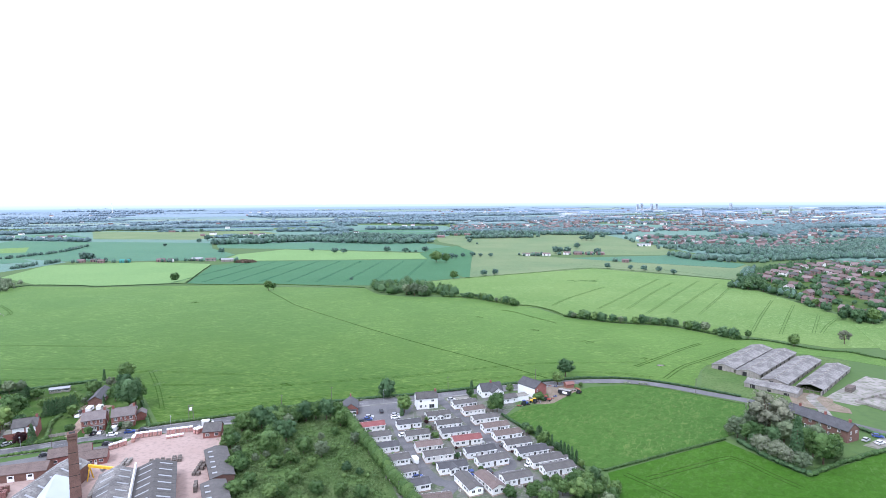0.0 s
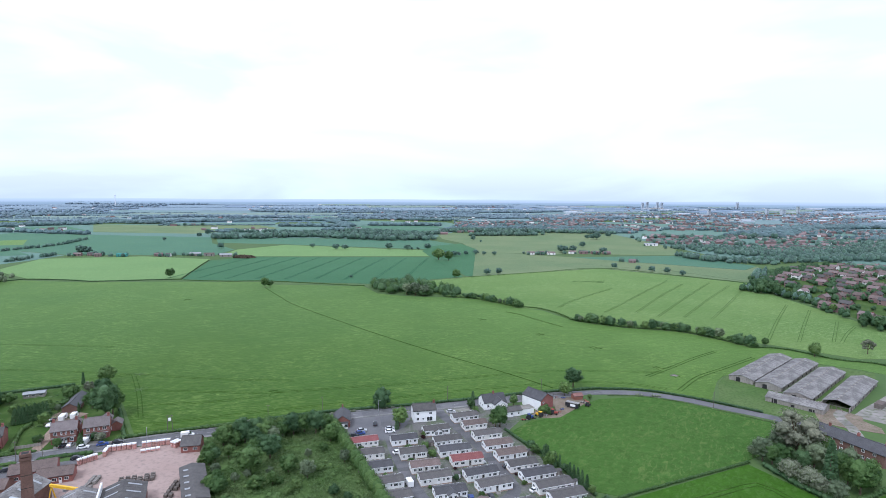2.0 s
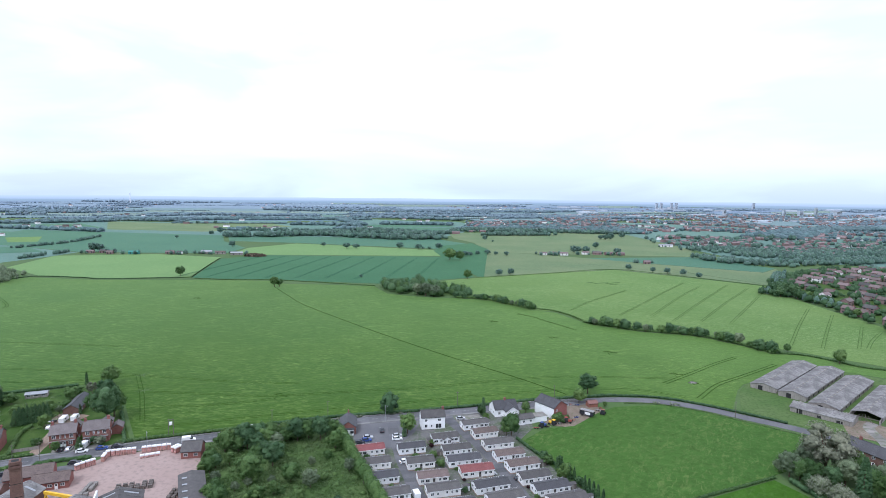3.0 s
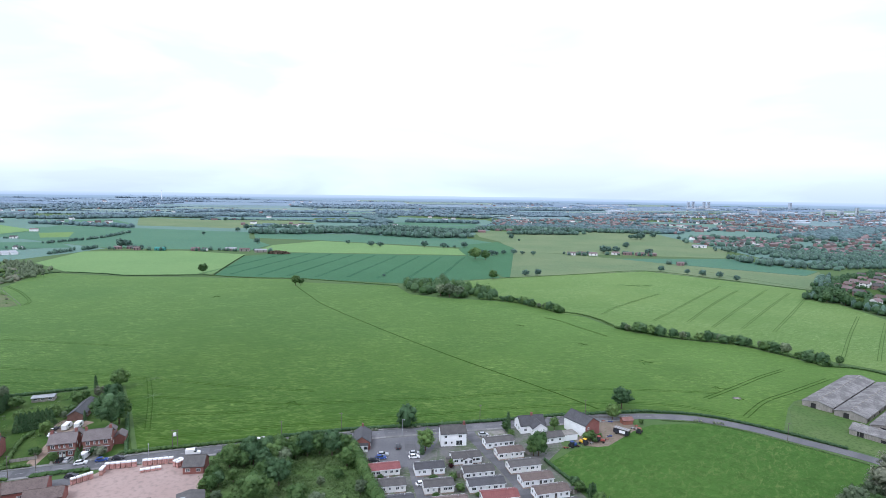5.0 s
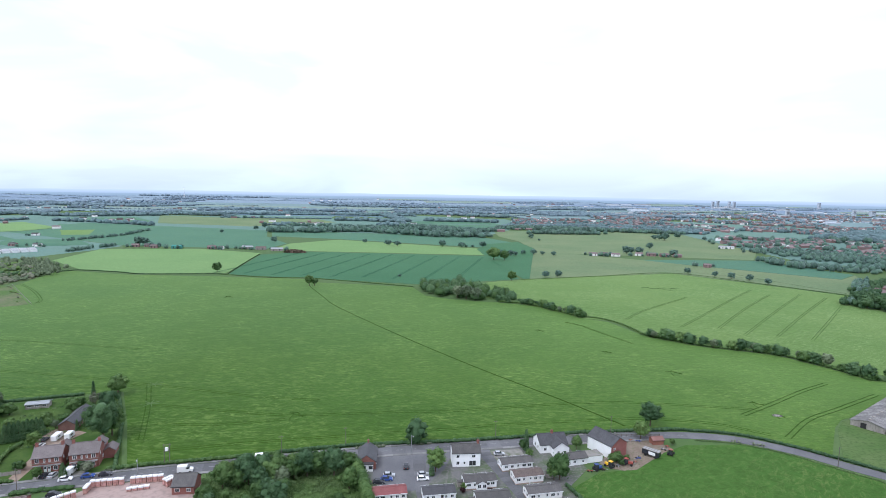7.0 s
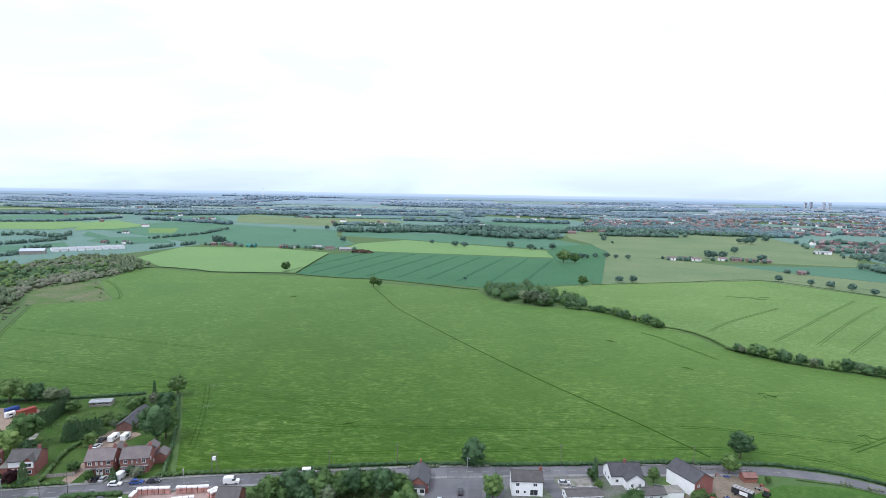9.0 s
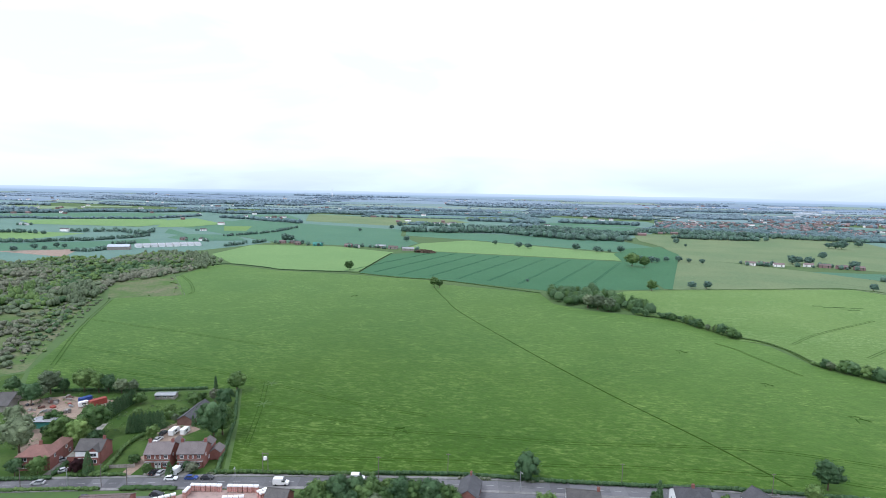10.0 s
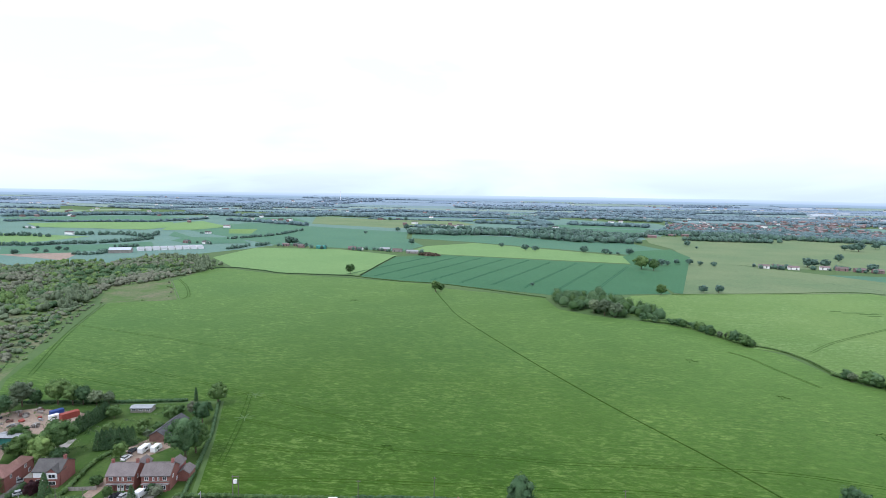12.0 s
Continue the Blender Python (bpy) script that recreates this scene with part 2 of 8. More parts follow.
M = dict(
    ground=surface("rough_grass", (0.076, 0.132, 0.040), (0.092, 0.146, 0.048), scale=0.01, fine=0.3, c3=(0.070, 0.120, 0.042), bump=0.3, sheen=0.03, spec=0.05),
    main=crop("young_barley", (0.018, 0.058, 0.002), (0.031, 0.072, 0.003), (0.134, 0.206, 0.044), 14, 0.40, (0.067, 0.132, 0.020), 0.50),
    lower=crop("smooth_young_crop", (0.038, 0.104, 0.010), (0.050, 0.118, 0.013), (0.075, 0.145, 0.030), 60, 0.03),
    right=crop("pale_barley", (0.110, 0.172, 0.044), (0.080, 0.144, 0.032), (0.190, 0.270, 0.100), 40, 0.26),
    yellow=crop("yellowing_crop", (0.128, 0.214, 0.078), (0.110, 0.196, 0.070), (0.185, 0.262, 0.095), 0, 0.26),
    dark=crop("dark_green_crop", (0.022, 0.090, 0.050), (0.028, 0.101, 0.057), (0.046, 0.135, 0.064), 70, 0.20),
    teal=crop("blue_green_crop", (0.042, 0.116, 0.094), (0.053, 0.130, 0.102), (0.080, 0.160, 0.090), 20, 0.20),
    tan=crop("thin_pasture", (0.160, 0.192, 0.102), (0.112, 0.162, 0.084), (0.165, 0.205, 0.105), 5, 0.12),
    paddock=crop("grazed_paddock", (0.062, 0.128, 0.026), (0.050, 0.114, 0.022), (0.118, 0.172, 0.047), 60, 0.02),
    lawn=surface("lawn", (0.048, 0.096, 0.020), (0.076, 0.124, 0.032), scale=0.10, fine=0.9, c3=(0.052, 0.090, 0.028), bump=0.5, lo=0.42, hi=0.58, spec=0.05),
    scrubland=surface("scrub_floor", (0.080, 0.142, 0.040), (0.115, 0.165, 0.06), scale=0.06, fine=0.7, c3=(0.055, 0.095, 0.03), bump=0.8, spec=0.05),
    trodden=crop("trodden_path", (0.022, 0.056, 0.004), (0.030, 0.068, 0.005), (0.050, 0.090, 0.018), 14, 0.16),
    drill=crop("parted_crop", (0.020, 0.061, 0.002), (0.034, 0.074, 0.003), (0.085, 0.140, 0.030), 14, 0.25),
    pale_track=crop("bent_pale_crop", (0.052, 0.102, 0.024), (0.060, 0.114, 0.028), (0.090, 0.145, 0.044), 40, 0.12),
    dark_track=crop("pressed_dark_crop", (0.017, 0.076, 0.044), (0.021, 0.084, 0.048), (0.030, 0.100, 0.052), 14, 0.08),
    flattened=surface("flattened_straw", (0.115, 0.175, 0.070), (0.09, 0.155, 0.05), scale=0.5, fine=1.5, spec=0.05),
    earth=surface("brown_earth", (0.185, 0.140, 0.105), (0.245, 0.195, 0.150), scale=0.22, fine=1.3, c3=(0.095, 0.115, 0.055), rough=1.0, bump=0.4),
    pale_sheet=surface("pale_sheeting", (0.42, 0.46, 0.50), (0.50, 0.54, 0.58), scale=0.05, rough=0.6),
    # haze painted into the far fields: paler and bluer in three steps
    far_green=crop("distant_green_crop_hazed", (0.138, 0.225, 0.201), (0.121, 0.204, 0.186), (0.140, 0.205, 0.128), 10, 0.08),
    far_pale=crop("distant_pale_crop_hazed", (0.205, 0.270, 0.159), (0.178, 0.246, 0.147), (0.210, 0.265, 0.150), 10, 0.08),
    far_blue=crop("distant_crop_hazed_blue", (0.102, 0.189, 0.210), (0.114, 0.201, 0.219), (0.110, 0.178, 0.130), 10, 0.08),
    far_country=crop("distant_wooded_country_hazed", (0.125, 0.187, 0.247), (0.109, 0.171, 0.234), (0.125, 0.178, 0.165), 10, 0.08),
    further_green=crop("further_green_country_hazed", (0.195, 0.270, 0.285), (0.175, 0.251, 0.274), (0.165, 0.222, 0.182), 10, 0.05),
    further_pale=crop("further_pale_country_hazed", (0.224, 0.287, 0.255), (0.206, 0.269, 0.245), (0.205, 0.255, 0.200), 10, 0.05),
    further_wood=crop("further_wooded_country_hazed", (0.167, 0.234, 0.307), (0.155, 0.222, 0.294), (0.145, 0.195, 0.198), 10, 0.05),
    last_green=crop("last_green_country_hazed", (0.245, 0.314, 0.370), (0.226, 0.294, 0.357), (0.210, 0.262, 0.270), 10, 0.0),
    last_wood=crop("last_wooded_country_hazed", (0.219, 0.285, 0.364), (0.206, 0.271, 0.349), (0.180, 0.232, 0.260), 10, 0.0),
    rough_grass=surface("dry_rough_grass", (0.085, 0.150, 0.042), (0.165, 0.165, 0.098), scale=0.045, fine=0.4, c3=(0.070, 0.118, 0.042), bump=0.6, spec=0.05),
    tramline=crop("bent_crop", (0.020, 0.058, 0.004), (0.030, 0.072, 0.006), (0.090, 0.140, 0.035), 14, 0.20),
    asphalt=surface("worn_asphalt", (0.125, 0.125, 0.132), (0.16, 0.158, 0.16), scale=0.12, fine=2.0, c3=(0.105, 0.105, 0.11), rough=0.9),
    yard=surface("pink_dusty_concrete", (0.350, 0.258, 0.222), (0.400, 0.305, 0.265), scale=0.07, fine=0.6, c3=(0.27, 0.212, 0.19), rough=0.95, lo=0.25, hi=0.75),
    park=surface("gravel_and_grass", (0.15, 0.145, 0.14), (0.075, 0.11, 0.045), scale=0.13, fine=1.0, c3=(0.19, 0.18, 0.165), rough=0.95),
    concrete=surface("weathered_concrete", (0.22, 0.205, 0.185), (0.30, 0.28, 0.255), scale=0.10, fine=0.35, c3=(0.100, 0.130, 0.060), rough=0.95, lo=0.40, hi=0.60),
    dirt=surface("bare_earth", (0.27, 0.20, 0.15), (0.34, 0.27, 0.21), scale=0.15, fine=1.2, c3=(0.2, 0.15, 0.11), rough=1.0),
    concrete_path=surface("pavement_slabs", (0.20, 0.195, 0.19), (0.25, 0.245, 0.235), scale=0.3, fine=2.5, c3=(0.15, 0.15, 0.14), rough=0.95),
    paint=surface("road_paint", (0.360, 0.360, 0.350), (0.440, 0.440, 0.430), scale=1.0),
    leaf=foliage("leaves", (0.112, 0.205, 0.058), (0.136, 0.228, 0.072), scale=0.5, rough=0.65, per_object=0.3, per_island=0.2, spec=0.3),
    leaf_dark=foliage("dark_leaves", (0.084, 0.167, 0.067), (0.106, 0.189, 0.078), scale=0.5, rough=0.65, per_object=0.22, per_island=0.2, spec=0.3),
    leaf_bright=foliage("bright_leaves", (0.152, 0.259, 0.070), (0.182, 0.288, 0.086), scale=0.5, rough=0.65, per_object=0.25, per_island=0.2, spec=0.3),
    leaf_grey=foliage("grey_willow_leaves", (0.188, 0.247, 0.135), (0.220, 0.279, 0.160), scale=0.5, rough=0.7, per_object=0.25, per_island=0.2, spec=0.3),
    leaf_brown=foliage("brown_budding_twigs", (0.248, 0.268, 0.183), (0.296, 0.303, 0.213), scale=0.5, rough=0.8, per_object=0.2, per_island=0.2, spec=0.2),
    leaf_red=foliage("purple_leaves", (0.045, 0.014, 0.018), (0.06, 0.02, 0.022), scale=0.5, rough=0.7, per_island=0.2),
    blossom=foliage("hawthorn_blossom", (0.34, 0.36, 0.26), (0.12, 0.17, 0.07), scale=1.1, rough=0.8, per_island=0.2),
    # the next four leaves carry haze in their colour, bluer with distance
    leaf_far=foliage("distant_leaves_hazed", (0.142, 0.225, 0.228), (0.172, 0.256, 0.254), scale=0.012, grain=0.06, rough=0.8, per_island=0.22, spec=0.2, sheen=0.3, bump=0.2),
    leaf_further=foliage("further_leaves_hazed", (0.203, 0.285, 0.322), (0.228, 0.308, 0.342), scale=0.01, grain=0.05, rough=0.8, per_island=0.14, spec=0.2, sheen=0.4, bump=0.1),
    leaf_last=foliage("horizon_leaves_hazed", (0.278, 0.360, 0.425), (0.298, 0.378, 0.440), scale=0.01, grain=0.05, rough=0.8, per_island=0.06, spec=0.2, sheen=0.5, bump=0.0),
    leaf_mid=foliage("hedgerow_leaves_hazed", (0.108, 0.194, 0.144), (0.144, 0.230, 0.168), scale=0.02, grain=0.9, rough=0.8, per_island=0.3, spec=0.2, sheen=0.3, bump=0.6),
    pack_brick=surface("wrapped_new_bricks", (0.40, 0.20, 0.16), (0.48, 0.27, 0.22), scale=1.5, fine=8, c3=(0.55, 0.42, 0.38), rough=0.9, per_object=0.15),
    # muted brick and tile for far houses, with some haze in the colour
    town_brick=surface("far_town_brick", (0.210, 0.138, 0.126), (0.245, 0.166, 0.152), scale=0.05, per_island=0.2),
    town_tile=surface("far_town_tiles", (0.168, 0.128, 0.120), (0.206, 0.160, 0.150), scale=0.05, per_object=0.22, per_island=0.2),
    bramble=foliage("brambles_and_grass", (0.141, 0.233, 0.079), (0.182, 0.262, 0.106), scale=0.12, rough=0.8, per_island=0.15, spec=0.2),
    bark=surface("bark", (0.10, 0.075, 0.05), (0.15, 0.115, 0.08), scale=2.0, rough=0.95, bump=0.4),
    brick=surface("red_brick", (0.245, 0.098, 0.078), (0.290, 0.128, 0.104), scale=0.6, fine=7, c3=(0.17, 0.078, 0.068), rough=0.9, per_object=0.1),
    brick_old=surface("sooty_brick", (0.15, 0.085, 0.066), (0.20, 0.115, 0.090), scale=0.5, fine=5, c3=(0.095, 0.062, 0.052), rough=0.95),
    render_white=surface("white_render", (0.80, 0.80, 0.79), (0.85, 0.85, 0.84), scale=0.5, fine=4, rough=0.8, per_object=0.05),
    cream=surface("cream_cladding", (0.75, 0.735, 0.70), (0.81, 0.795, 0.76), scale=0.5, fine=4, rough=0.7, per_object=0.06),
    skirt=surface("brick_skirt", (0.30, 0.22, 0.17), (0.40, 0.32, 0.26), scale=1.5, fine=6, rough=0.9, per_object=0.15),
    slate=surface("grey_slate", (0.083, 0.077, 0.073), (0.111, 0.104, 0.097), scale=0.5, fine=3.0, c3=(0.065, 0.065, 0.065), rough=0.75, per_object=0.15, bump=0.2),
    villa_slate=surface("pinkish_grey_slate", (0.150, 0.128, 0.122), (0.190, 0.164, 0.156), scale=0.5, fine=3.0, c3=(0.110, 0.096, 0.092), rough=0.75, per_object=0.12, bump=0.2),
    slate_blue=surface("blue_slate", (0.067, 0.066, 0.069), (0.088, 0.087, 0.092), scale=0.5, fine=3.0, c3=(0.05, 0.05, 0.055), rough=0.7, per_object=0.12, bump=0.2),
    tile_brown=surface("brown_tiles", (0.137, 0.104, 0.091), (0.176, 0.137, 0.120), scale=0.5, fine=3.0, c3=(0.085, 0.065, 0.06), rough=0.8, per_object=0.15, bump=0.2),
    tile_red=surface("red_roof_tiles", (0.196, 0.069, 0.063), (0.236, 0.092, 0.085), scale=0.5, fine=3.0, c3=(0.14, 0.055, 0.052), rough=0.8, per_object=0.1, bump=0.2),
    tile_orange=surface("orange_red_tiles", (0.20, 0.105, 0.085), (0.25, 0.135, 0.11), scale=0.5, fine=3.0, c3=(0.16, 0.09, 0.075), rough=0.8, per_object=0.2, bump=0.2),
    fibre=surface("lichened_fibre_cement", (0.165, 0.157, 0.150), (0.275, 0.265, 0.250), scale=0.22, fine=1.4, c3=(0.115, 0.110, 0.105), rough=0.95, bump=0.5, lo=0.42, hi=0.60),
    boards=surface("weathered_boards", (0.25, 0.23, 0.205), (0.34, 0.315, 0.28), scale=0.4, fine=3, stretch=(1, 1, 0.2), c3=(0.19, 0.17, 0.15), rough=0.95),
    glass=surface("window_glass", (0.03, 0.035, 0.04), (0.05, 0.055, 0.06), scale=1, rough=0.08, spec=0.6),
    white_paint=surface("white_paint", (0.78, 0.78, 0.77), (0.82, 0.82, 0.81), scale=1, rough=0.45),
    black=surface("black_rubber", (0.02, 0.02, 0.02), (0.03, 0.03, 0.03), scale=2, rough=0.8),
    steel=surface("grey_steel", (0.35, 0.36, 0.37), (0.42, 0.43, 0.44), scale=1, rough=0.45, metal=0.6),
    yellow_paint=surface("yellow_paint", (0.75, 0.45, 0.02), (0.80, 0.50, 0.05), scale=1, rough=0.5),
    teal_paint=surface("teal_sheet", (0.05, 0.22, 0.19), (0.07, 0.26, 0.22), scale=1, rough=0.6),
    red_paint=surface("rust_red_paint", (0.28, 0.06, 0.045), (0.34, 0.08, 0.06), scale=0.6, rough=0.6, c3=(0.25, 0.08, 0.05)),
    blue_paint=surface("blue_paint", (0.03, 0.06, 0.22), (0.04, 0.08, 0.28), scale=0.6, rough=0.45),
    orange_paint=surface("rusty_orange_paint", (0.26, 0.105, 0.07), (0.32, 0.14, 0.095), scale=0.6, fine=2.0, c3=(0.20, 0.11, 0.085), rough=0.7),
    silver_car=surface("silver_car_paint", (0.45, 0.46, 0.47), (0.5, 0.51, 0.52), scale=1, rough=0.3, metal=0.3),
    dark_car=surface("dark_car_paint", (0.025, 0.028, 0.035), (0.035, 0.038, 0.045), scale=1, rough=0.25, spec=0.5),
    wood=surface("grey_brown_timber", (0.12, 0.105, 0.09), (0.17, 0.15, 0.13), scale=1.2, rough=0.9, fine=8),
)


# ---- mesh helpers ----
class Shape:
    """Vertices and faces of one mesh."""

    def __init__(self):
        self.v, self.f = [], []

    def add(self, verts, faces):
        k = len(self.v)
        self.v += [tuple(p) for p in verts]
        self.f += [tuple(k + i for i in face) for face in faces]
        return self

    def box(self, x, y, z, sx, sy, sz, turn=0.0):
        """A box that stands on z, centred on x, y."""
        c, s = math.cos(radians(turn)), math.sin(radians(turn))
        p = [(-1, -1, 0), (1, -1, 0), (1, 1, 0), (-1, 1, 0), (-1, -1, 1), (1, -1, 1), (1, 1, 1), (-1, 1, 1)]
        p = [(a * sx / 2, b * sy / 2, h * sz) for a, b, h in p]
        p = [(x + a * c - b * s, y + a * s + b * c, z + h) for a, b, h in p]
        return self.add(p, [(0, 3, 2, 1), (4, 5, 6, 7), (0, 1, 5, 4), (1, 2, 6, 5), (2, 3, 7, 6), (3, 0, 4, 7)])

    def prism(self, outline, z0, z1):
        """A flat-topped solid on an outline that runs against the clock."""
        n = len(outline)
        p = [(a, b, z0) for a, b in outline] + [(a, b, z1) for a, b in outline]
        return self.add(p, [tuple(range(n))[::-1], tuple(range(n, 2 * n))] + [(i, (i + 1) % n, n + (i + 1) % n, n + i) for i in range(n)])

    def gable(self, length, width, z0, rise, over=0.3, thick=0.18, x=0.0, y=0.0):
        """Two roof slopes with the ridge along x."""
        hl, hw = length / 2 + over, width / 2 + over
        drop = rise * over / (width / 2)
        ends = []
        for px in (x - hl, x + hl):
            ends.append([(px, y - hw, z0 - drop), (px, y, z0 + rise), (px, y + hw, z0 - drop), (px, y + hw, z0 - drop + thick), (px, y, z0 + rise + thick), (px, y - hw, z0 - drop + thick)])
        p = ends[0] + ends[1]
        return self.add(p, [(0, 1, 4, 5), (1, 2, 3, 4), (6, 11, 10, 7), (7, 10, 9, 8), (5, 4, 10, 11), (4, 3, 9, 10), (0, 6, 7, 1), (1, 7, 8, 2), (0, 5, 11, 6), (2, 8, 9, 3)])

    def gable_walls(self, length, width, h, rise, x=0.0, y=0.0):
        """Walls up to the eaves, with gable ends on the x ends."""
        a, b = length / 2, width / 2
        p = []
        for px in (x - a, x + a):
            p += [(px, y - b, 0), (px, y + b, 0), (px, y + b, h), (px, y, h + rise), (px, y - b, h)]
        return self.add(p, [(0, 1, 2, 3, 4)[::-1], (5, 6, 7, 8, 9), (0, 5, 9, 4), (1, 2, 7, 6), (0, 1, 6, 5), (2, 3, 8, 7), (4, 9, 8, 3)])

    def hip(self, length, width, z0, rise, over=0.35, thick=0.15, x=0.0, y=0.0):
        a, b, r = length / 2 + over, width / 2 + over, max(0.3, (length - width) / 2)
        p = [(x - a, y - b, z0), (x + a, y - b, z0), (x + a, y + b, z0), (x - a, y + b, z0)]
        p += [(q[0], q[1], z0 + thick) for q in p] + [(x - r, y, z0 + rise), (x + r, y, z0 + rise)]
        return self.add(p, [(0, 3, 2, 1), (0, 1, 5, 4), (1, 2, 6, 5), (2, 3, 7, 6), (3, 0, 4, 7), (4, 5, 9, 8), (5, 6, 9), (6, 7, 8, 9), (7, 4, 8)])

    def tube(self, a, b, r0, r1, sides=7):
        a, b = Vector(a), Vector(b)
        q = (b - a).to_track_quat("Z", "Y")
        ring = [Vector((math.cos(2 * math.pi * i / sides), math.sin(2 * math.pi * i / sides), 0)) for i in range(sides)]
        p = [a + q @ (v * r0) for v in ring] + [b + q @ (v * r1) for v in ring]
        return self.add(p, [(i, (i + 1) % sides, sides + (i + 1) % sides, sides + i) for i in range(sides)] + [tuple(range(sides))[::-1], tuple(range(sides, 2 * sides))])

    def leaf(self, at, normal, size, rng):
        """One bent sprig of leaves: four corners, two of them folded down."""
        n = Vector(normal) + Vector((rng.uniform(-0.7, 0.7), rng.uniform(-0.7, 0.7), rng.uniform(-0.4, 0.7)))
        q = n.to_track_quat("Z", "Y")
        t, s = rng.uniform(0, 6.28), size * rng.uniform(0.65, 1.3)
        c, d = math.cos(t) * s * 0.5, math.sin(t) * s * 0.5
        fold = -0.22 * s
        pts = [(c, d, fold), (-d * 0.8, c * 0.8, 0.1 * s), (-c, -d, fold), (d * 0.8, -c * 0.8, 0.1 * s)]
        at = Vector(at)
        return self.add([at + q @ Vector(p) for p in pts], [(0, 1, 2, 3)])

    def dome(self, centre, radii, rng, seg=7, rings=4, low=-0.6):
        """A lumpy rounded mass, closed at the top and bottom."""
        p, f = [], []
        turn = rng.uniform(0, 6.28)
        for j in range(rings + 1):
            z = low + (1 - low) * (j + 0.35) / (rings + 0.55)
            r = math.sqrt(max(0.02, 1 - z * z))
            for i in range(seg):
                t = turn + 2 * math.pi * (i + 0.5 * (j % 2)) / seg
                k = rng.uniform(0.84, 1.12)
                p.append((centre[0] + r * k * math.cos(t) * radii[0], centre[1] + r * k * math.sin(t) * radii[1], centre[2] + z * k * radii[2]))
        for j in range(rings):
            for i in range(seg):
                f.append((j * seg + i, j * seg + (i + 1) % seg, (j + 1) * seg + (i + 1) % seg, (j + 1) * seg + i))
        f += [tuple(range(rings * seg, rings * seg + seg)), tuple(range(seg))[::-1]]
        return self.add(p, f)

    def lobe(self, centre, radii, count, size, rng, low=-0.75, seg=7, rings=4):
        """A lumpy mass of foliage with loose sprigs over it."""
        if seg:
            self.dome(centre, [0.86 * r for r in radii], rng, seg, rings, max(low, -0.7))
        for _ in range(count):
            z = rng.uniform(low, 1)
            t = rng.uniform(0, 2 * math.pi)
            r = math.sqrt(max(0, 1 - z * z))
            n = Vector((r * math.cos(t), r * math.sin(t), z))
            k = rng.uniform(0.82, 1.16)
            self.leaf((centre[0] + n.x * radii[0] * k, centre[1] + n.y * radii[1] * k, centre[2] + n.z * radii[2] * k), n, size, rng)
        return self

    def mesh(self, name, material, smooth=False):
        me = bpy.data.meshes.new(name)
        me.from_pydata(self.v, [], self.f)
        me.materials.append(material)
        if smooth:
            me.polygons.foreach_set("use_smooth", [True] * len(me.polygons))
        me.update()
        return me


def part(name, shape, material, parent=None, label="", at=None, smooth=False):
    ob = new(name, shape.mesh(name, material, smooth))
    if parent:
        ob.parent = parent
    if at is not None:
        ob.matrix_basis = at
    if label:
        tagged(ob, label)
    return ob


def thing(name, at, label, category, group="", kind=""):
    ob = new(name)
    ob.matrix_basis = at
    ob.empty_display_size = 0.5
    return tagged(ob, label, category, group, kind)


def whole(name, shape, material, label, category, kind="", at=None, group="", smooth=False):
    return tagged(part(name, shape, material, at=at, smooth=smooth), label, category, group, kind)


def ribbon(points, width, z0, z1):
    """A strip of even width along a line of points."""
    p = [Vector(q) for q in points]
    sides = []
    for i, q in enumerate(p):
        d = (p[min(i + 1, len(p) - 1)] - p[max(i - 1, 0)]).normalized()
        sides.append((q + Vector((-d.y, d.x)) * width / 2, q - Vector((-d.y, d.x)) * width / 2))
    s = Shape()
    for (a, b), (c, d) in zip(sides, sides[1:]):
        s.add([(*b, z0), (*d, z0), (*c, z0), (*a, z0), (*b, z1), (*d, z1), (*c, z1), (*a, z1)], [(4, 5, 6, 7), (0, 1, 5, 4), (2, 3, 7, 6), (0, 3, 2, 1)])
    return s


def smooth_line(points, step=4.0):
    """A rounded line through points (Catmull-Rom)."""
    p = [Vector(q) for q in points]
    p = [2 * p[0] - p[1], *p, 2 * p[-1] - p[-2]]
    out = []
    for a, b, c, d in zip(p, p[1:], p[2:], p[3:]):
        n = max(1, round((c - b).length / step))
        for i in range(n):
            t = i / n
            out.append(0.5 * (2 * b + (c - a) * t + (2 * a - 5 * b + 4 * c - d) * t * t + (3 * b - a - 3 * c + d) * t**3))
    return out + [p[-2]]


def inside(x, y, outline):
    hit = False
    for (a, b), (c, d) in zip(outline, outline[1:] + outline[:1]):
        if (b > y) != (d > y) and x < (c - a) * (y - b) / (d - b) + a:
            hit = not hit
    return hit


# ---- ground and fields ----
def land(x, y):
    """The height of the ground: level, rising gently towards the far hills."""
    return 62.0 * max(0.0, min(1.0, (math.hypot(x, y - 60) - 2400) / 2500)) ** 1.6


disc = Shape()
rings = [0, 60, 150, 350, 700, 1300, 2000, 2400, 2700, 3000, 3300, 3600, 3900, 4200, 4500, 4900]
disc.add([(0, 60, 0)] + [(r * math.cos(2 * math.pi * i / 64), r * math.sin(2 * math.pi * i / 64) + 60, 62.0 * max(0.0, (r - 2400) / 2500) ** 1.6) for r in rings[1:] for i in range(64)],
         [(0, 1 + i, 1 + (i + 1) % 64) for i in range(64)]
         + [(1 + k * 64 + i, 1 + (k + 1) * 64 + i, 1 + (k + 1) * 64 + (i + 1) % 64, 1 + k * 64 + (i + 1) % 64) for k in range(len(rings) - 2) for i in range(64)])
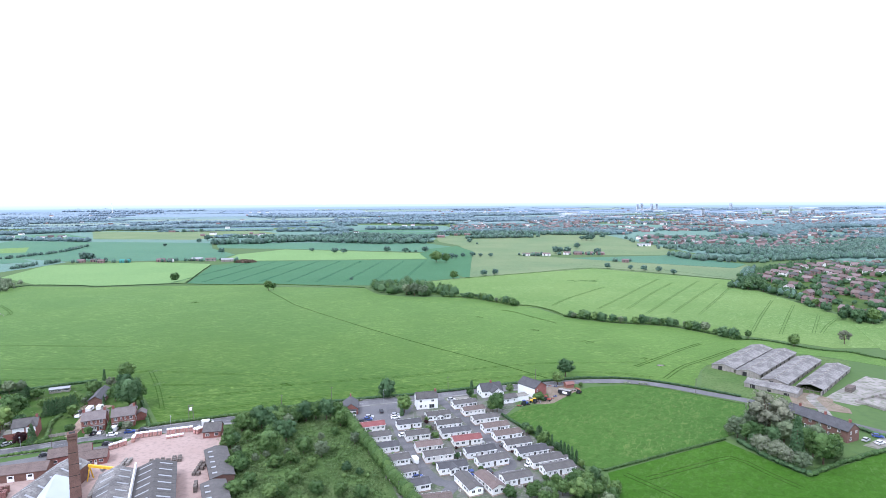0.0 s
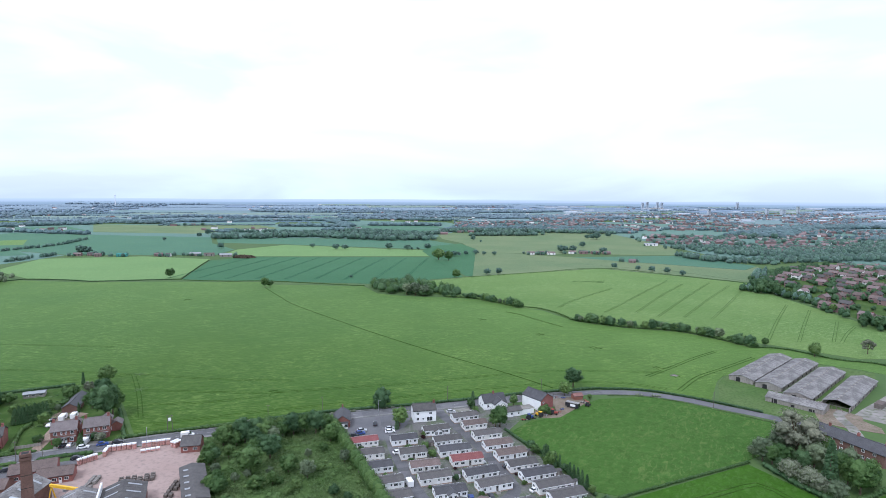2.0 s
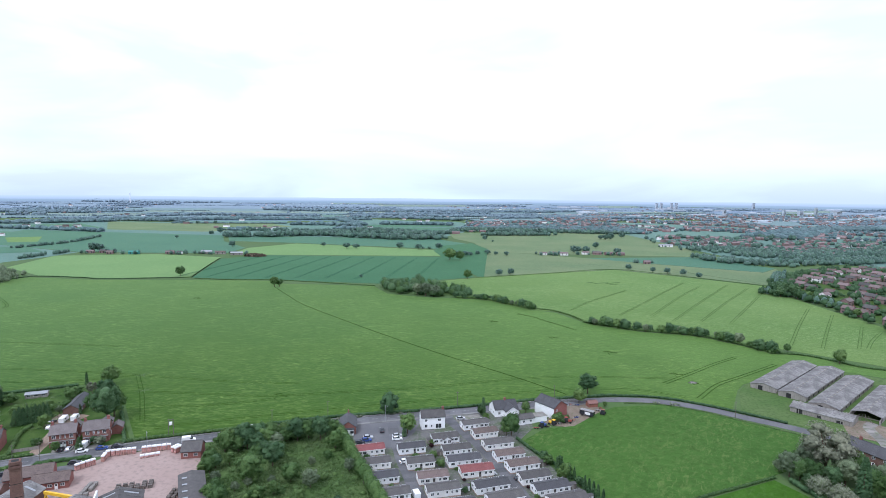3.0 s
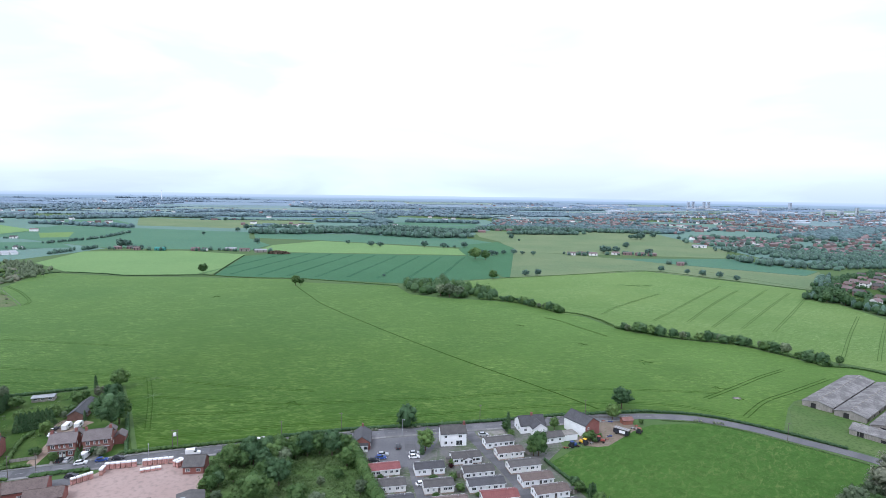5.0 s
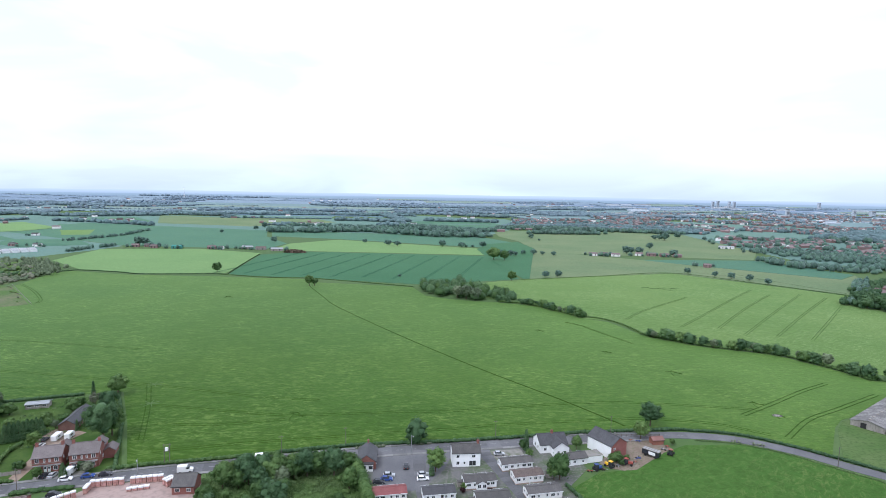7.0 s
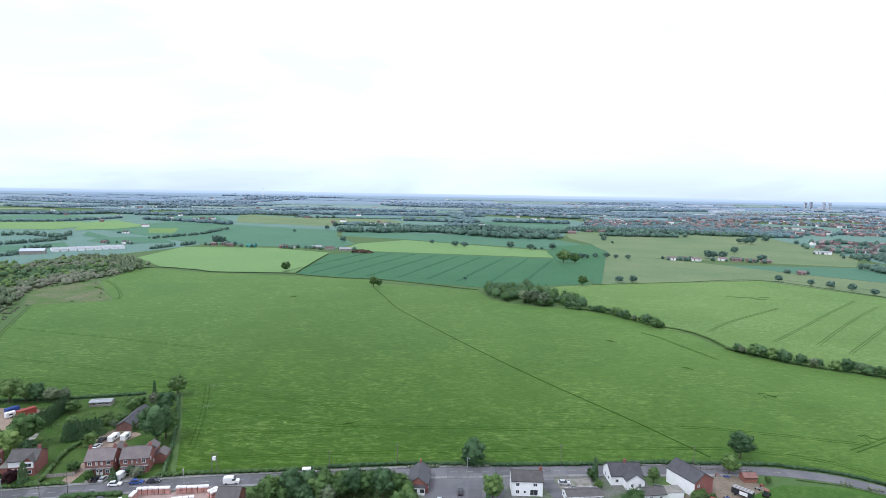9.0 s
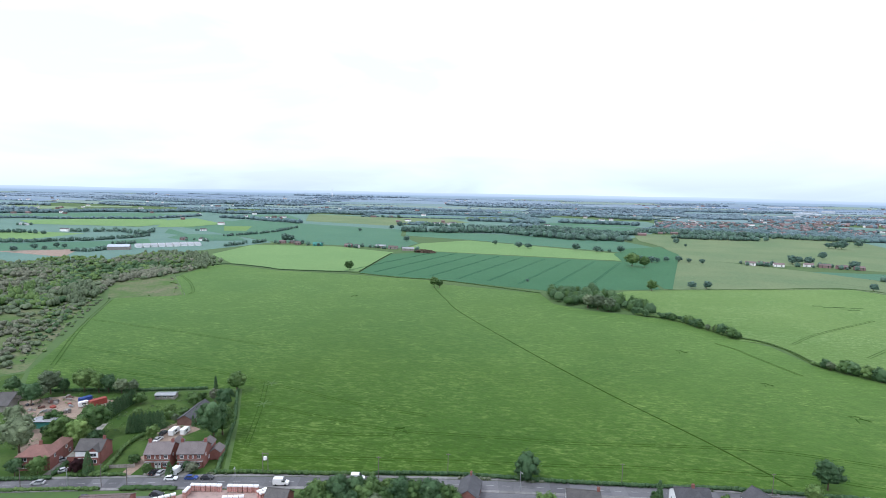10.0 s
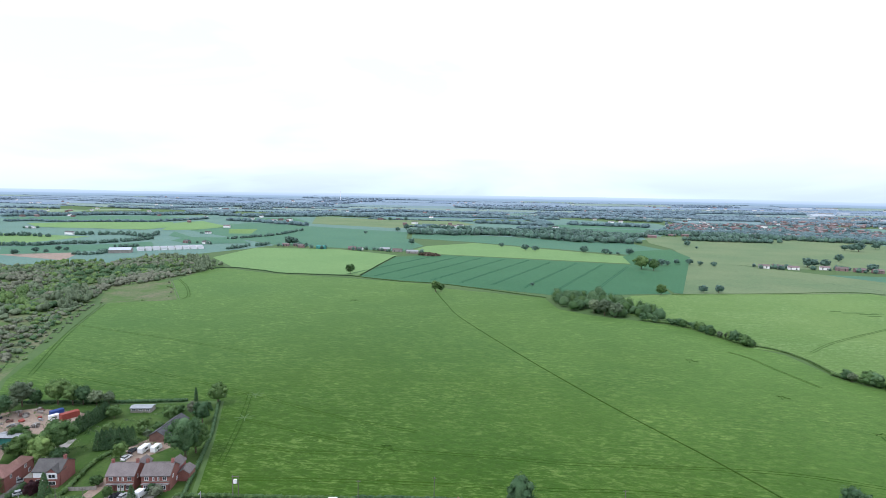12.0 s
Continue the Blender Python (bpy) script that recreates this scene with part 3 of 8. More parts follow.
whole("ground", disc, M["ground"], "flat open countryside of rough green grass", "ground", "structure")

MAIN = [(-303, 297), (-282, 280), (-265, 279), (-221, 298), (-196, 311), (-180, 317), (-154, 283), (-130, 249), (-112, 255), (-49, 277), (-27, 283), (-2, 291), (15, 296), (45, 304), (65, 310),
        (81, 313), (103, 311), (122, 303), (134, 296), (150, 324), (158, 334), (214, 370), (244, 350), (330, 262), (330, 300), (274, 346), (264, 362), (246, 370), (227, 395), (208, 398), (200, 413), (178, 442),
        (139, 454), (104, 480), (87, 519), (69, 530), (30, 574), (0, 583), (-37, 587), (-71, 603), (-92, 650), (-200, 659), (-209, 678), (-334, 675), (-414, 664), (-504, 677), (-513, 662),
        (-479, 569), (-392, 494), (-435, 459)]
RIGHT = [(26, 724), (221, 826), (368, 684), (344, 616), (340, 456), (296, 372), (262, 372), (229, 402), (205, 420), (181, 450), (141, 462), (108, 488), (92, 527), (66, 548), (16, 646)]
FIELDS = [
    ("main", MAIN, "wide field of young green barley with faint streaks"),
    ("right", RIGHT, "pale green barley field beyond the hedge"),
    ("yellow", [(-600, 760), (-640, 905), (-500, 950), (-376, 915), (-325, 702), (-420, 676), (-500, 688)], "light yellow-green field behind the low hedge"),
    ("dark", [(-317, 690), (-369, 895), (-323, 955), (-15, 970), (22, 732), (-80, 668), (-205, 684)], "dark green crop field with tramlines"),
    ("yellow", [(-385, 985), (-395, 1080), (-335, 1190), (-25, 1080), (-15, 982), (-320, 962)], "narrow yellow-green strip of crop"),
    ("teal", [(-492, 1230), (-560, 1385), (-54, 1365), (120, 1060), (-16, 1103), (-340, 1204)], "blue-green crop field below the tree belt"),
    ("teal", [(-1050, 1160), (-1150, 1500), (-575, 1395), (-500, 1220), (-400, 1080), (-395, 975), (-640, 965)], "large blue-green crop field"),
    ("tan", [(14, 920), (46, 1005), (322, 792), (373, 694), (221, 830), (26, 730)], "thin tan-green pasture with scattered trees"),
    ("tan", [(8, 1568), (464, 1747), (466, 1161), (404, 1022), (120, 1040), (50, 1097)], "pale grazed pasture before the town"),
    ("teal", [(211, 978), (409, 1016), (467, 868), (424, 819), (275, 926)], "strip of blue-green crop beside the wood"),
    ("paddock", [(28, 254), (40, 268), (54, 272), (68, 288), (78, 296), (102, 300), (118, 292), (134, 280), (150, 266), (154, 256), (124, 234), (117, 230), (60, 203), (53, 206)], "green grazed paddock beside the road"),
    ("tan", [(46, 1004), (52, 1096), (120, 1039), (212, 979), (275, 925), (322, 793)], "tan-green pasture between the hedges"),
    ("right", [(-14, 700), (24, 727), (220, 829), (27, 722), (18, 646), (67, 546), (92, 525), (70, 528), (32, 572), (2, 590), (-38, 636)], "pale barley behind the copse"),
    ("tan", [(275, 924), (424, 817), (466, 864), (402, 720), (375, 693), (323, 793)], "golden-tan pasture before the wood"),
    ("tan", [(-13, 972), (-14, 1099), (50, 1096), (45, 1005), (13, 922)], "rough pasture beside the tree clump"),
    ("lower", [(60, 200), (116, 227), (131, 196), (177, 217), (260, 150), (200, 40), (60, 40), (56, 170)], "smooth green field with curved tramlines"),
    ("right", [(290, 368), (330, 452), (345, 470), (420, 470), (420, 300), (335, 305)], "pale green field beside the houses"),
]
for k, (mat, outline, label) in enumerate(FIELDS):
    whole("field", Shape().prism(outline, -0.3, 0.05 + 0.006 * k), M[mat], label, "field", "structure")
YARD = [(-200, 150), (-170, 190), (-152, 212), (-136, 222), (-132, 233), (-110, 243), (-97, 241), (-90, 215), (-72, 180), (-66, 150)]
PARK = [(-50, 274), (-26, 276), (16, 288), (30, 291), (36, 270), (28, 256), (34, 240), (52, 204), (50, 190), (30, 172), (-12, 172), (-20, 196), (-34, 232)]
SCRUB = [(-98, 244), (-52, 267), (-48, 258), (-36, 232), (-22, 196), (-14, 172), (-70, 160), (-74, 184), (-90, 220)]
for mat, outline, label, name in (("yard", YARD, "pinkish dusty concrete yard of the brickworks", "yard"), ("park", PARK, "gravel and grass ground of the mobile home park", "park_ground"),
                                  ("scrubland", SCRUB, "overgrown rough scrub floor", "scrub_ground")):
    whole(name, Shape().prism(outline, -0.3, 0.06), M[mat], label, "ground", "structure")
whole("works_drive", Shape().prism([(-215, 178), (-188, 203), (-160, 217), (-137, 227.5), (-135, 220), (-152, 208), (-172, 186), (-196, 165)], -0.2, 0.05), M["asphalt"], "worn asphalt apron behind the works offices", "yard", "structure")
whole("garden_ground", Shape().prism([(-300, 292), (-330, 250), (-260, 185), (-200, 214), (-130, 246), (-155, 281), (-181, 313), (-196, 307), (-221, 294), (-265, 275), (-282, 276)], -0.3, 0.04), M["lawn"], "mown grass of the back gardens", "lawn", "structure")

ROAD = [(-420, 90), (-300, 160), (-230, 195), (-188, 214), (-157, 228), (-134, 238), (-113, 247), (-78, 260), (-49, 270.5), (-27, 277.5), (-2, 285), (15, 290), (45, 298), (65, 303.5), (82, 306), (101, 305), (120, 297), (136, 285), (151, 274), (171, 254), (188, 234), (230, 180), (300, 100)]
road_line = smooth_line(ROAD, 6)
road = whole("road", ribbon(road_line, 6.4, -0.2, 0.09), M["asphalt"], "grey asphalt country road with worn centre dashes", "road", "structure")
def beside(line, off):
    """The line moved sideways by off metres."""
    out = []
    for i, q in enumerate(line):
        d = (line[min(i + 1, len(line) - 1)] - line[max(i - 1, 0)]).normalized()
        out.append(q + Vector((-d.y, d.x)) * off)
    return out


walked = [q for q in road_line if -235 < q.x < 70]
for off, label in ((4.2, "narrow grey pavement with a kerb beside the houses"), (-4.0, "narrow grey pavement with a kerb beside the works")):
    whole("pavement", ribbon(beside(walked, off), 1.5, -0.1, 0.19), M["concrete_path"], label, "pavement", "structure")
PARK_ROADS = [[(-28, 279), (-25, 262), (-20, 240), (-13, 217), (-7.5, 203), (-3, 195), (2, 192.5), (10, 195), (19, 198.5), (25, 206), (22, 220), (14, 243), (5, 262), (-1, 275), (-4, 286)], [(12, 196), (4, 192), (-2, 180), (-4, 170)]]
for line in PARK_ROADS:
    whole("lane", ribbon(smooth_line(line, 3), 4.6, -0.1, 0.10 + 0.012 * PARK_ROADS.index(line)), M["asphalt"], "narrow asphalt lane between the mobile homes", "road", "structure")
whole("car_park", Shape().prism([(-45, 270), (-40, 252), (-33, 243), (-22, 247), (-16, 262), (-14, 277), (-27, 274.5)], -0.1, 0.085), M["asphalt"], "asphalt car park beside the road", "road", "structure")


# ---- trees ----
def crown_tree(seed, h, spread, sprigs, size, bare=0.1, lobes=22, flat=0.85):
    """Trunk with limbs, and a crown: an uneven inner mass under many small leafy lobes."""
    rng = random.Random(seed)
    trunk, crown = Shape(), Shape()
    fork = h * 0.3
    trunk.tube((0, 0, -0.3), (0, 0, fork), h * 0.030, h * 0.022)
    half = h * (1 - bare) / 2
    mid = h * bare + half
    if bare < 0.12:
        crown.dome((0, 0, mid), (spread * 0.60, spread * 0.60, half * 0.74), rng, 9, 6, -0.9)
    for i in range(lobes):
        u = -0.62 + 1.5 * (i + 0.5) / lobes
        a = 2.4 * i + rng.uniform(-0.5, 0.5)
        w = math.sqrt(max(0.0, 1 - u * u))
        k = spread * 0.70 * w * rng.uniform(0.68, 1.2)
        c = (k * math.cos(a), k * math.sin(a), mid + half * 0.74 * u * rng.uniform(0.9, 1.08))
        if i % 3 == 0:
            trunk.tube((0, 0, fork * 0.95), (c[0] * 0.8, c[1] * 0.8, c[2]), h * 0.014, h * 0.005, 5)
        r = spread * rng.choice((0.18, 0.24, 0.30, 0.38, 0.46))
        if bare < 0.2:
            crown.dome(c, (r * 0.64, r * 0.64, r * 0.64 * flat), rng, 5, 2, -0.75)
        for _ in range(sprigs // lobes):
            n = Vector((rng.gauss(0, 1), rng.gauss(0, 1), rng.gauss(0.25, 1))).normalized()
            q = r * rng.uniform(0.6, 1.12)
            crown.leaf((c[0] + n.x * q, c[1] + n.y * q, max(0.1, c[2] + n.z * q * flat)), n + Vector((c[0], c[1], 0)) * 0.1, size, rng)
    return trunk, crown


def spire_tree(seed, h, r, sprigs, size, power=0.8):
    """A columnar or conical evergreen."""
    rng = random.Random(seed)
    trunk, crown = Shape(), Shape()
    trunk.tube((0, 0, -0.2), (0, 0, h * 0.8), h * 0.02, h * 0.006)
    for _ in range(sprigs):
        z = rng.random() ** 1.2
        k = r * (min(1, z * 7 + 0.55)) * (1 - z) ** power * rng.uniform(0.75, 1.08)
        a = rng.uniform(0, 6.28)
        crown.leaf((k * math.cos(a), k * math.sin(a), 0.15 + z * h), (math.cos(a), math.sin(a), 0.5), size, rng)
    return trunk, crown


def weeping_tree(seed, h, r, sprigs, size):
    rng = random.Random(seed)
    trunk, crown = crown_tree(seed, h, r, sprigs // 2, size)
    for _ in range(sprigs // 2):
        a, k = rng.uniform(0, 6.28), r * rng.uniform(0.7, 1.02)
        crown.leaf((k * math.cos(a), k * math.sin(a), rng.uniform(0.12, 0.6) * h), (math.cos(a), math.sin(a), 0), size, rng)
    return trunk, crown


KINDS = {
    "oak": (lambda s: crown_tree(s, 10, 4.6, 1250, 0.5), "leaf", "broad green deciduous tree with a rounded crown", "tree"),
    "oak_big": (lambda s: crown_tree(s, 10, 4.2, 2200, 0.42, 0.06, 22, 0.95), "leaf_dark", "tall full green tree beside the houses", "tree"),
    "oak_dark": (lambda s: crown_tree(s, 10, 4.6, 1250, 0.5), "leaf_dark", "dark green deciduous tree with a dense crown", "tree"),
    "round": (lambda s: crown_tree(s, 10, 5.2, 1250, 0.5, 0.06, 22, 1.0), "leaf", "round green tree with a dense low crown", "tree"),
    "bright": (lambda s: crown_tree(s, 10, 4.4, 1250, 0.48, 0.05), "leaf_bright", "fresh light green leafy tree", "tree"),
    "grey": (lambda s: crown_tree(s, 10, 4.6, 1250, 0.48, 0.08), "leaf_grey", "grey-green willow-like tree with loose crown", "tree"),
    "brown": (lambda s: crown_tree(s, 10, 4.2, 1500, 0.42, 0.15), "leaf_brown", "thin brownish tree still budding", "tree"),
    "willow": (lambda s: weeping_tree(s, 10, 5.0, 1500, 0.45), "leaf_bright", "yellow-green weeping willow in a garden", "tree"),
    "blossom": (lambda s: crown_tree(s, 10, 6.0, 900, 0.8, 0.05), "blossom", "hawthorn bush covered in white blossom", "bush"),
    "bush": (lambda s: crown_tree(s, 10, 6.8, 800, 0.75, 0.0, 22), "leaf", "rounded green leafy bush", "bush"),
    "purple": (lambda s: crown_tree(s, 10, 6.0, 700, 1.0, 0.05), "leaf_red", "dark purple-leaved shrub in the front garden", "bush"),
    "cypress": (lambda s: spire_tree(s, 10, 1.5, 700, 0.6, 0.45), "leaf_dark", "narrow dark green columnar cypress", "tree"),
    "conifer": (lambda s: spire_tree(s, 10, 2.6, 1000, 0.6, 0.6), "leaf_dark", "dark green conical evergreen tree", "tree"),
    "hedgerow": (lambda s: crown_tree(s, 10, 6.0, 600, 0.55, -0.14, 16, 0.9), "leaf", "green hedgerow tree leafy down to the ground", "tree"),
    "hedgerow_dark": (lambda s: crown_tree(s, 10, 5.6, 600, 0.55, -0.14, 15, 0.9), "leaf_dark", "dark green hedgerow tree leafy down to the ground", "tree"),
    "far": (lambda s: crown_tree(s, 10, 6.0, 620, 0.75, 0.02, 15), "leaf_mid", "lone green field tree", "tree"),
}
protos = {}
tree_rng = random.Random(5)


def plant(x, y, h, kind):
    """A tree or bush; each kind comes in three shapes, turned and stretched."""
    shape = (kind, tree_rng.randrange(3))
    make, mat, label, category = KINDS[kind]
    wide = tree_rng.uniform(0.9, 1.12)
    stand = pose(x, y, 0.05, 0, 0, tree_rng.uniform(0, 360))
    group = "bushes" if category == "bush" else "trees"
    if shape not in protos:
        trunk, crown = make(shape[1] * 17 + 3)
        ob = thing(category, stand, label, category, group)
        part("trunk", trunk, M["bark"], ob)
        part("crown", crown, M[mat], ob, smooth=True)
        ob.scale = (h / 10 * wide, h / 10 * wide, h / 10)
        protos[shape] = (ob, h, wide)
        return ob
    ob, h0, w0 = protos[shape]
    return copy_thing(ob, stand @ Matrix.Diagonal((h / h0 * wide / w0, h / h0 * wide / w0, h / h0, 1)))


SCRUB_TREES = [(-88, 238, 10, "oak"), (-70, 216, 12, "oak"), (-66, 228, 11, "oak_dark"), (-56, 217, 8, "round"), (-48, 213, 8, "grey"), (-57, 209, 3, "bush"), (-64, 206, 5, "bush"), (-62, 215, 4, "grey"), (-50, 206, 4, "bush"), (-76, 203, 6, "bush"), (-89, 241, 8, "oak_dark"), (-83, 239, 7, "oak"), (-78, 247, 10, "oak_dark"), (-74, 250, 9, "oak"), (-67, 248, 8, "oak"), (-63, 250, 11, "oak_dark"), (-59, 252, 10, "oak"), (-54, 252, 11, "oak_dark"), (-50, 254, 9, "oak"), (-46, 243, 9, "bright"), (-67, 238, 6, "oak"), (-72, 236, 7, "oak_dark")]
SCRUB_BUSHES = [(-87, 222, 7, "oak"), (-79, 203, 7, "bright"), (-72, 186, 6, "bush"), (-54, 193, 6, "bush"), (-44, 186, 5, "bush"), (-59, 184, 5, "bush"), (-36, 187, 4, "bush"), (-69, 192, 5, "bush"), (-52, 202, 3, "bush"), (-55, 184, 6, "oak"), (-28, 183, 5, "bush"), (-73, 210, 4, "grey"), (-45, 219, 3, "bush"), (-38, 204, 3, "bush")]
PARK_TREES = [(46, 216, 6, "cypress"), (47, 214, 6, "cypress"), (48, 212, 6, "cypress"), (49, 210, 6, "cypress"), (50, 207, 6, "cypress"), (39, 230, 6, "cypress"), (40, 231, 6, "cypress"), (41, 232, 5, "cypress"), (44, 224, 5, "cypress"), (42, 223, 6, "cypress"), (39, 224, 5, "bright"), (41, 224, 7, "bright"), (35, 237, 5, "oak_dark"), (23, 260, 8, "oak"), (14, 282, 9, "cypress"), (13, 282, 5, "oak"), (15, 276, 4, "bright"), (34, 286, 6, "oak"), (51, 204, 4, "bright"), (36, 235, 4, "bush"), (45, 219, 4, "oak_dark"), (48, 278, 4, "bush"), (52, 280, 2, "bush")]
PARK_TREES2 = [(-19, 260, 10, "bright"), (-20, 257, 7, "cypress"), (-13, 248, 2, "bush"), (-8, 249, 3, "bright"), (-7, 238, 3, "bush"), (-8, 214, 2, "bush"), (5, 212, 3, "oak_dark"), (6, 216, 2, "bush"), (3, 247, 2, "bush"), (-4, 231, 3, "bush")]
SOUTH_TREES = [(31, 184, 6, "oak"), (36, 186, 5, "bush"), (40, 184, 6, "oak"), (44, 184, 6, "oak"), (48, 184, 6, "bush"), (53, 192, 7, "oak_dark"), (52, 183, 6, "oak"), (22, 183, 4, "bush"), (36, 181, 5, "oak")]
FARM_TREES = [(136, 231, 18, "brown"), (136, 238, 11, "brown"), (122, 229, 9, "grey"), (120, 232, 5, "grey"), (124, 226, 8, "oak"), (138, 223, 10, "grey"), (135, 210, 15, "cypress"), (144, 218, 9, "oak"), (142, 205, 17, "bright"), (142, 211, 12, "bright"), (124, 215, 7, "blossom"), (127, 209, 7, "blossom"), (128, 205, 6, "blossom"), (131, 200, 7, "grey"), (132, 221, 8, "oak_dark"), (124, 221, 5, "oak_dark"), (148, 210, 8, "oak"), (150, 210, 4, "bush"), (220, 402, 6, "round"), (237, 376, 10, "round"), (276, 383, 11, "brown")]
GARDEN_TREES = [(-258, 276, 13, "grey"), (-253, 279, 8, "oak_dark"), (-246, 284, 13, "oak"), (-239, 286, 11, "oak"), (-235, 288, 10, "oak_dark"), (-229, 290, 8, "grey"), (-225, 293, 7, "grey"), (-275, 270, 9, "oak_dark"), (-252, 263, 12, "oak_dark"), (-255, 269, 8, "grey"), (-234, 244, 11, "grey"), (-210, 230, 16, "grey"), (-196, 243, 12, "willow"), (-197, 250, 15, "oak"), (-208, 245, 10, "oak"), (-209, 283, 6, "bush"), (-189, 280, 4, "bush")]
GARDEN_TREES2 = [(-174, 257, 7, "bright"), (-152, 266, 18, "oak_big"), (-152, 271, 13, "oak"), (-166, 278, 9, "oak"), (-170, 293, 11, "oak_dark"), (-180, 298, 7, "brown"), (-180, 313, 11, "oak"), (-192, 312, 7, "cypress"), (-187, 298, 4, "bush"), (-169, 273, 5, "cypress"), (-164, 240, 4, "bush"), (-153, 235, 5, "oak"), (-145, 237, 6, "conifer"), (-143, 243, 4, "oak_dark"), (-140, 242, 4, "blossom"), (-172, 228, 9, "conifer"), (-176, 227, 6, "purple"), (-187, 221, 8, "willow"), (-194, 218, 7, "oak_dark"), (-175, 282, 3, "bush"), (-184, 275, 4, "bush"), (-224, 253, 6, "bush"), (-191, 247, 6, "oak_dark")]
garden_rng_0 = random.Random(41)
for _ in range(26):
    x, y = garden_rng_0.uniform(20, 62), garden_rng_0.uniform(174, 196)
    if inside(x, y, [(24, 186), (34, 190), (54, 196), (60, 190), (58, 172), (28, 172)]):
        plant(x, y, garden_rng_0.uniform(3.5, 7), garden_rng_0.choice(("oak", "bush", "bright", "oak", "grey")))
for group in (FARM_TREES,):
    for x, y, h, kind in group[:18]:
        plant(x + 1.0, y + 1.0, h * (0.8 if kind == "bright" else 1.1), kind)
for x, y, h, kind in ((140, 236, 13, "brown"), (146, 230, 11, "oak"), (150, 222, 10, "grey"), (154, 216, 8, "oak"), (132, 234, 11, "grey"), (146, 222, 9, "oak_dark"), (128, 226, 9, "oak")):
    plant(x, y, h, kind)
garden_rng = random.Random(13)
for _ in range(60):
    x, y = garden_rng.uniform(-240, -172), garden_rng.uniform(228, 292)
    if inside(x, y, [(-236, 250), (-212, 226), (-196, 238), (-188, 244), (-180, 262), (-172, 290), (-186, 300), (-204, 284), (-200, 262), (-214, 256)]) and noise.noise((x * 0.06, y * 0.06, 1.0)) > -0.05:
        plant(x, y, garden_rng.uniform(3, 8), garden_rng.choice(("oak", "oak_dark", "bush", "grey", "bush")))
for group in (SCRUB_TREES, SCRUB_BUSHES, PARK_TREES, PARK_TREES2, SOUTH_TREES, FARM_TREES[18:], GARDEN_TREES, GARDEN_TREES2):
    for x, y, h, kind in group:
        plant(x, y, h * 0.95, kind)
fill_rng = random.Random(9)
for _ in range(70):
    x, y = fill_rng.uniform(-96, -16), fill_rng.uniform(176, 262)
    if inside(x, y, SCRUB) and (y > 232 or x < -66 or fill_rng.random() < 0.35):
        plant(x, y, fill_rng.uniform(6.5, 11) if y > 236 else fill_rng.uniform(3, 6), fill_rng.choice(("oak", "oak_dark", "bush", "grey", "oak")))
for x, y, h in ((-338, 705, 13), (13, 716, 12), (-12, 920, 20), (4, 912, 17)):
    plant(x, y, h, "round")
plant(-199, 635, 12, "oak")
plant(-194, 637, 9, "oak")
plant(-30, 282, 10.5, "hedgerow_dark")
plant(68.9, 314, 11, "oak_dark")
plant(61.5, 299.6, 8, "bright")
plant(73, 295.5, 3, "bright")
plant(25, 260.5, 10, "round")
plant(46, 277, 3.4, "bush")
plant(49, 275, 2.2, "bush")
for x, y, h in ((54, 752, 9), (69, 758, 9.5), (-211, 1092, 12), (-193, 1091, 11), (-265, 1133, 9), (-110, 1097, 14), (-74, 1089, 12), (-66, 1094, 6), (-54, 1098, 6), (-36, 1111, 12), (62, 1344, 13), (77, 1287, 6), (241, 827, 9), (268, 806, 8), (283, 792, 9), (298, 778, 9), (309, 754, 8),
                (-1, 985, 10), (14, 977, 11), (22, 985, 8), (34, 1003, 9), (52, 1010, 10), (66, 1008, 7), (84, 1000, 8), (-118, 716, 4), (-60, 668, 4), (-623, 974, 17), (-614, 978, 15), (212, 1062, 15), (224, 1078, 12), (236, 1073, 13), (276, 1167, 14), (346, 1410, 12), (365, 1396, 20), (356, 1402, 15), (416, 1477, 14), (285, 1042, 13),
                (-617, 1476, 17), (-432, 1097, 13), (-609, 1404, 12), (-636, 1286, 8), (-860, 1870, 14), (-817, 1908, 14), (-862, 650, 9), (-865, 683, 9), (-862, 715, 9), (-845, 684, 7), (-843, 714, 8)):
    plant(x, y, h, "far")
# copse in the dip at the head of the hedge
wood_rng = random.Random(11)
COPSE = [(-88, 668), (-70, 610), (-36, 592), (0, 586), (20, 580), (14, 610), (-20, 640), (-40, 680)]
copse_tones = {"leaf": Shape(), "leaf_dark": Shape()}
for _ in range(150):
    x, y = wood_rng.uniform(-90, 30), wood_rng.uniform(575, 685)
    if inside(x, y, COPSE):
        r, h = wood_rng.uniform(3.4, 6.4), wood_rng.uniform(6.5, 12)
        copse_tones[wood_rng.choice(("leaf", "leaf_dark", "leaf_dark"))].lobe((x, y, h * 0.40), (r, r, h * 0.6), 190, 0.8, wood_rng, -0.6, 6, 3)
whole("copse", copse_tones["leaf"], M["leaf"], "green trees of a small field copse", "copse", "stuff", smooth=True)
whole("copse", copse_tones["leaf_dark"], M["leaf_dark"], "dark green trees of a small field copse", "copse", "stuff", smooth=True)
for x, y, h in ((-31, 592, 15), (-22, 590, 13), (-40, 597, 13)):
    plant(x, y, h, "grey")
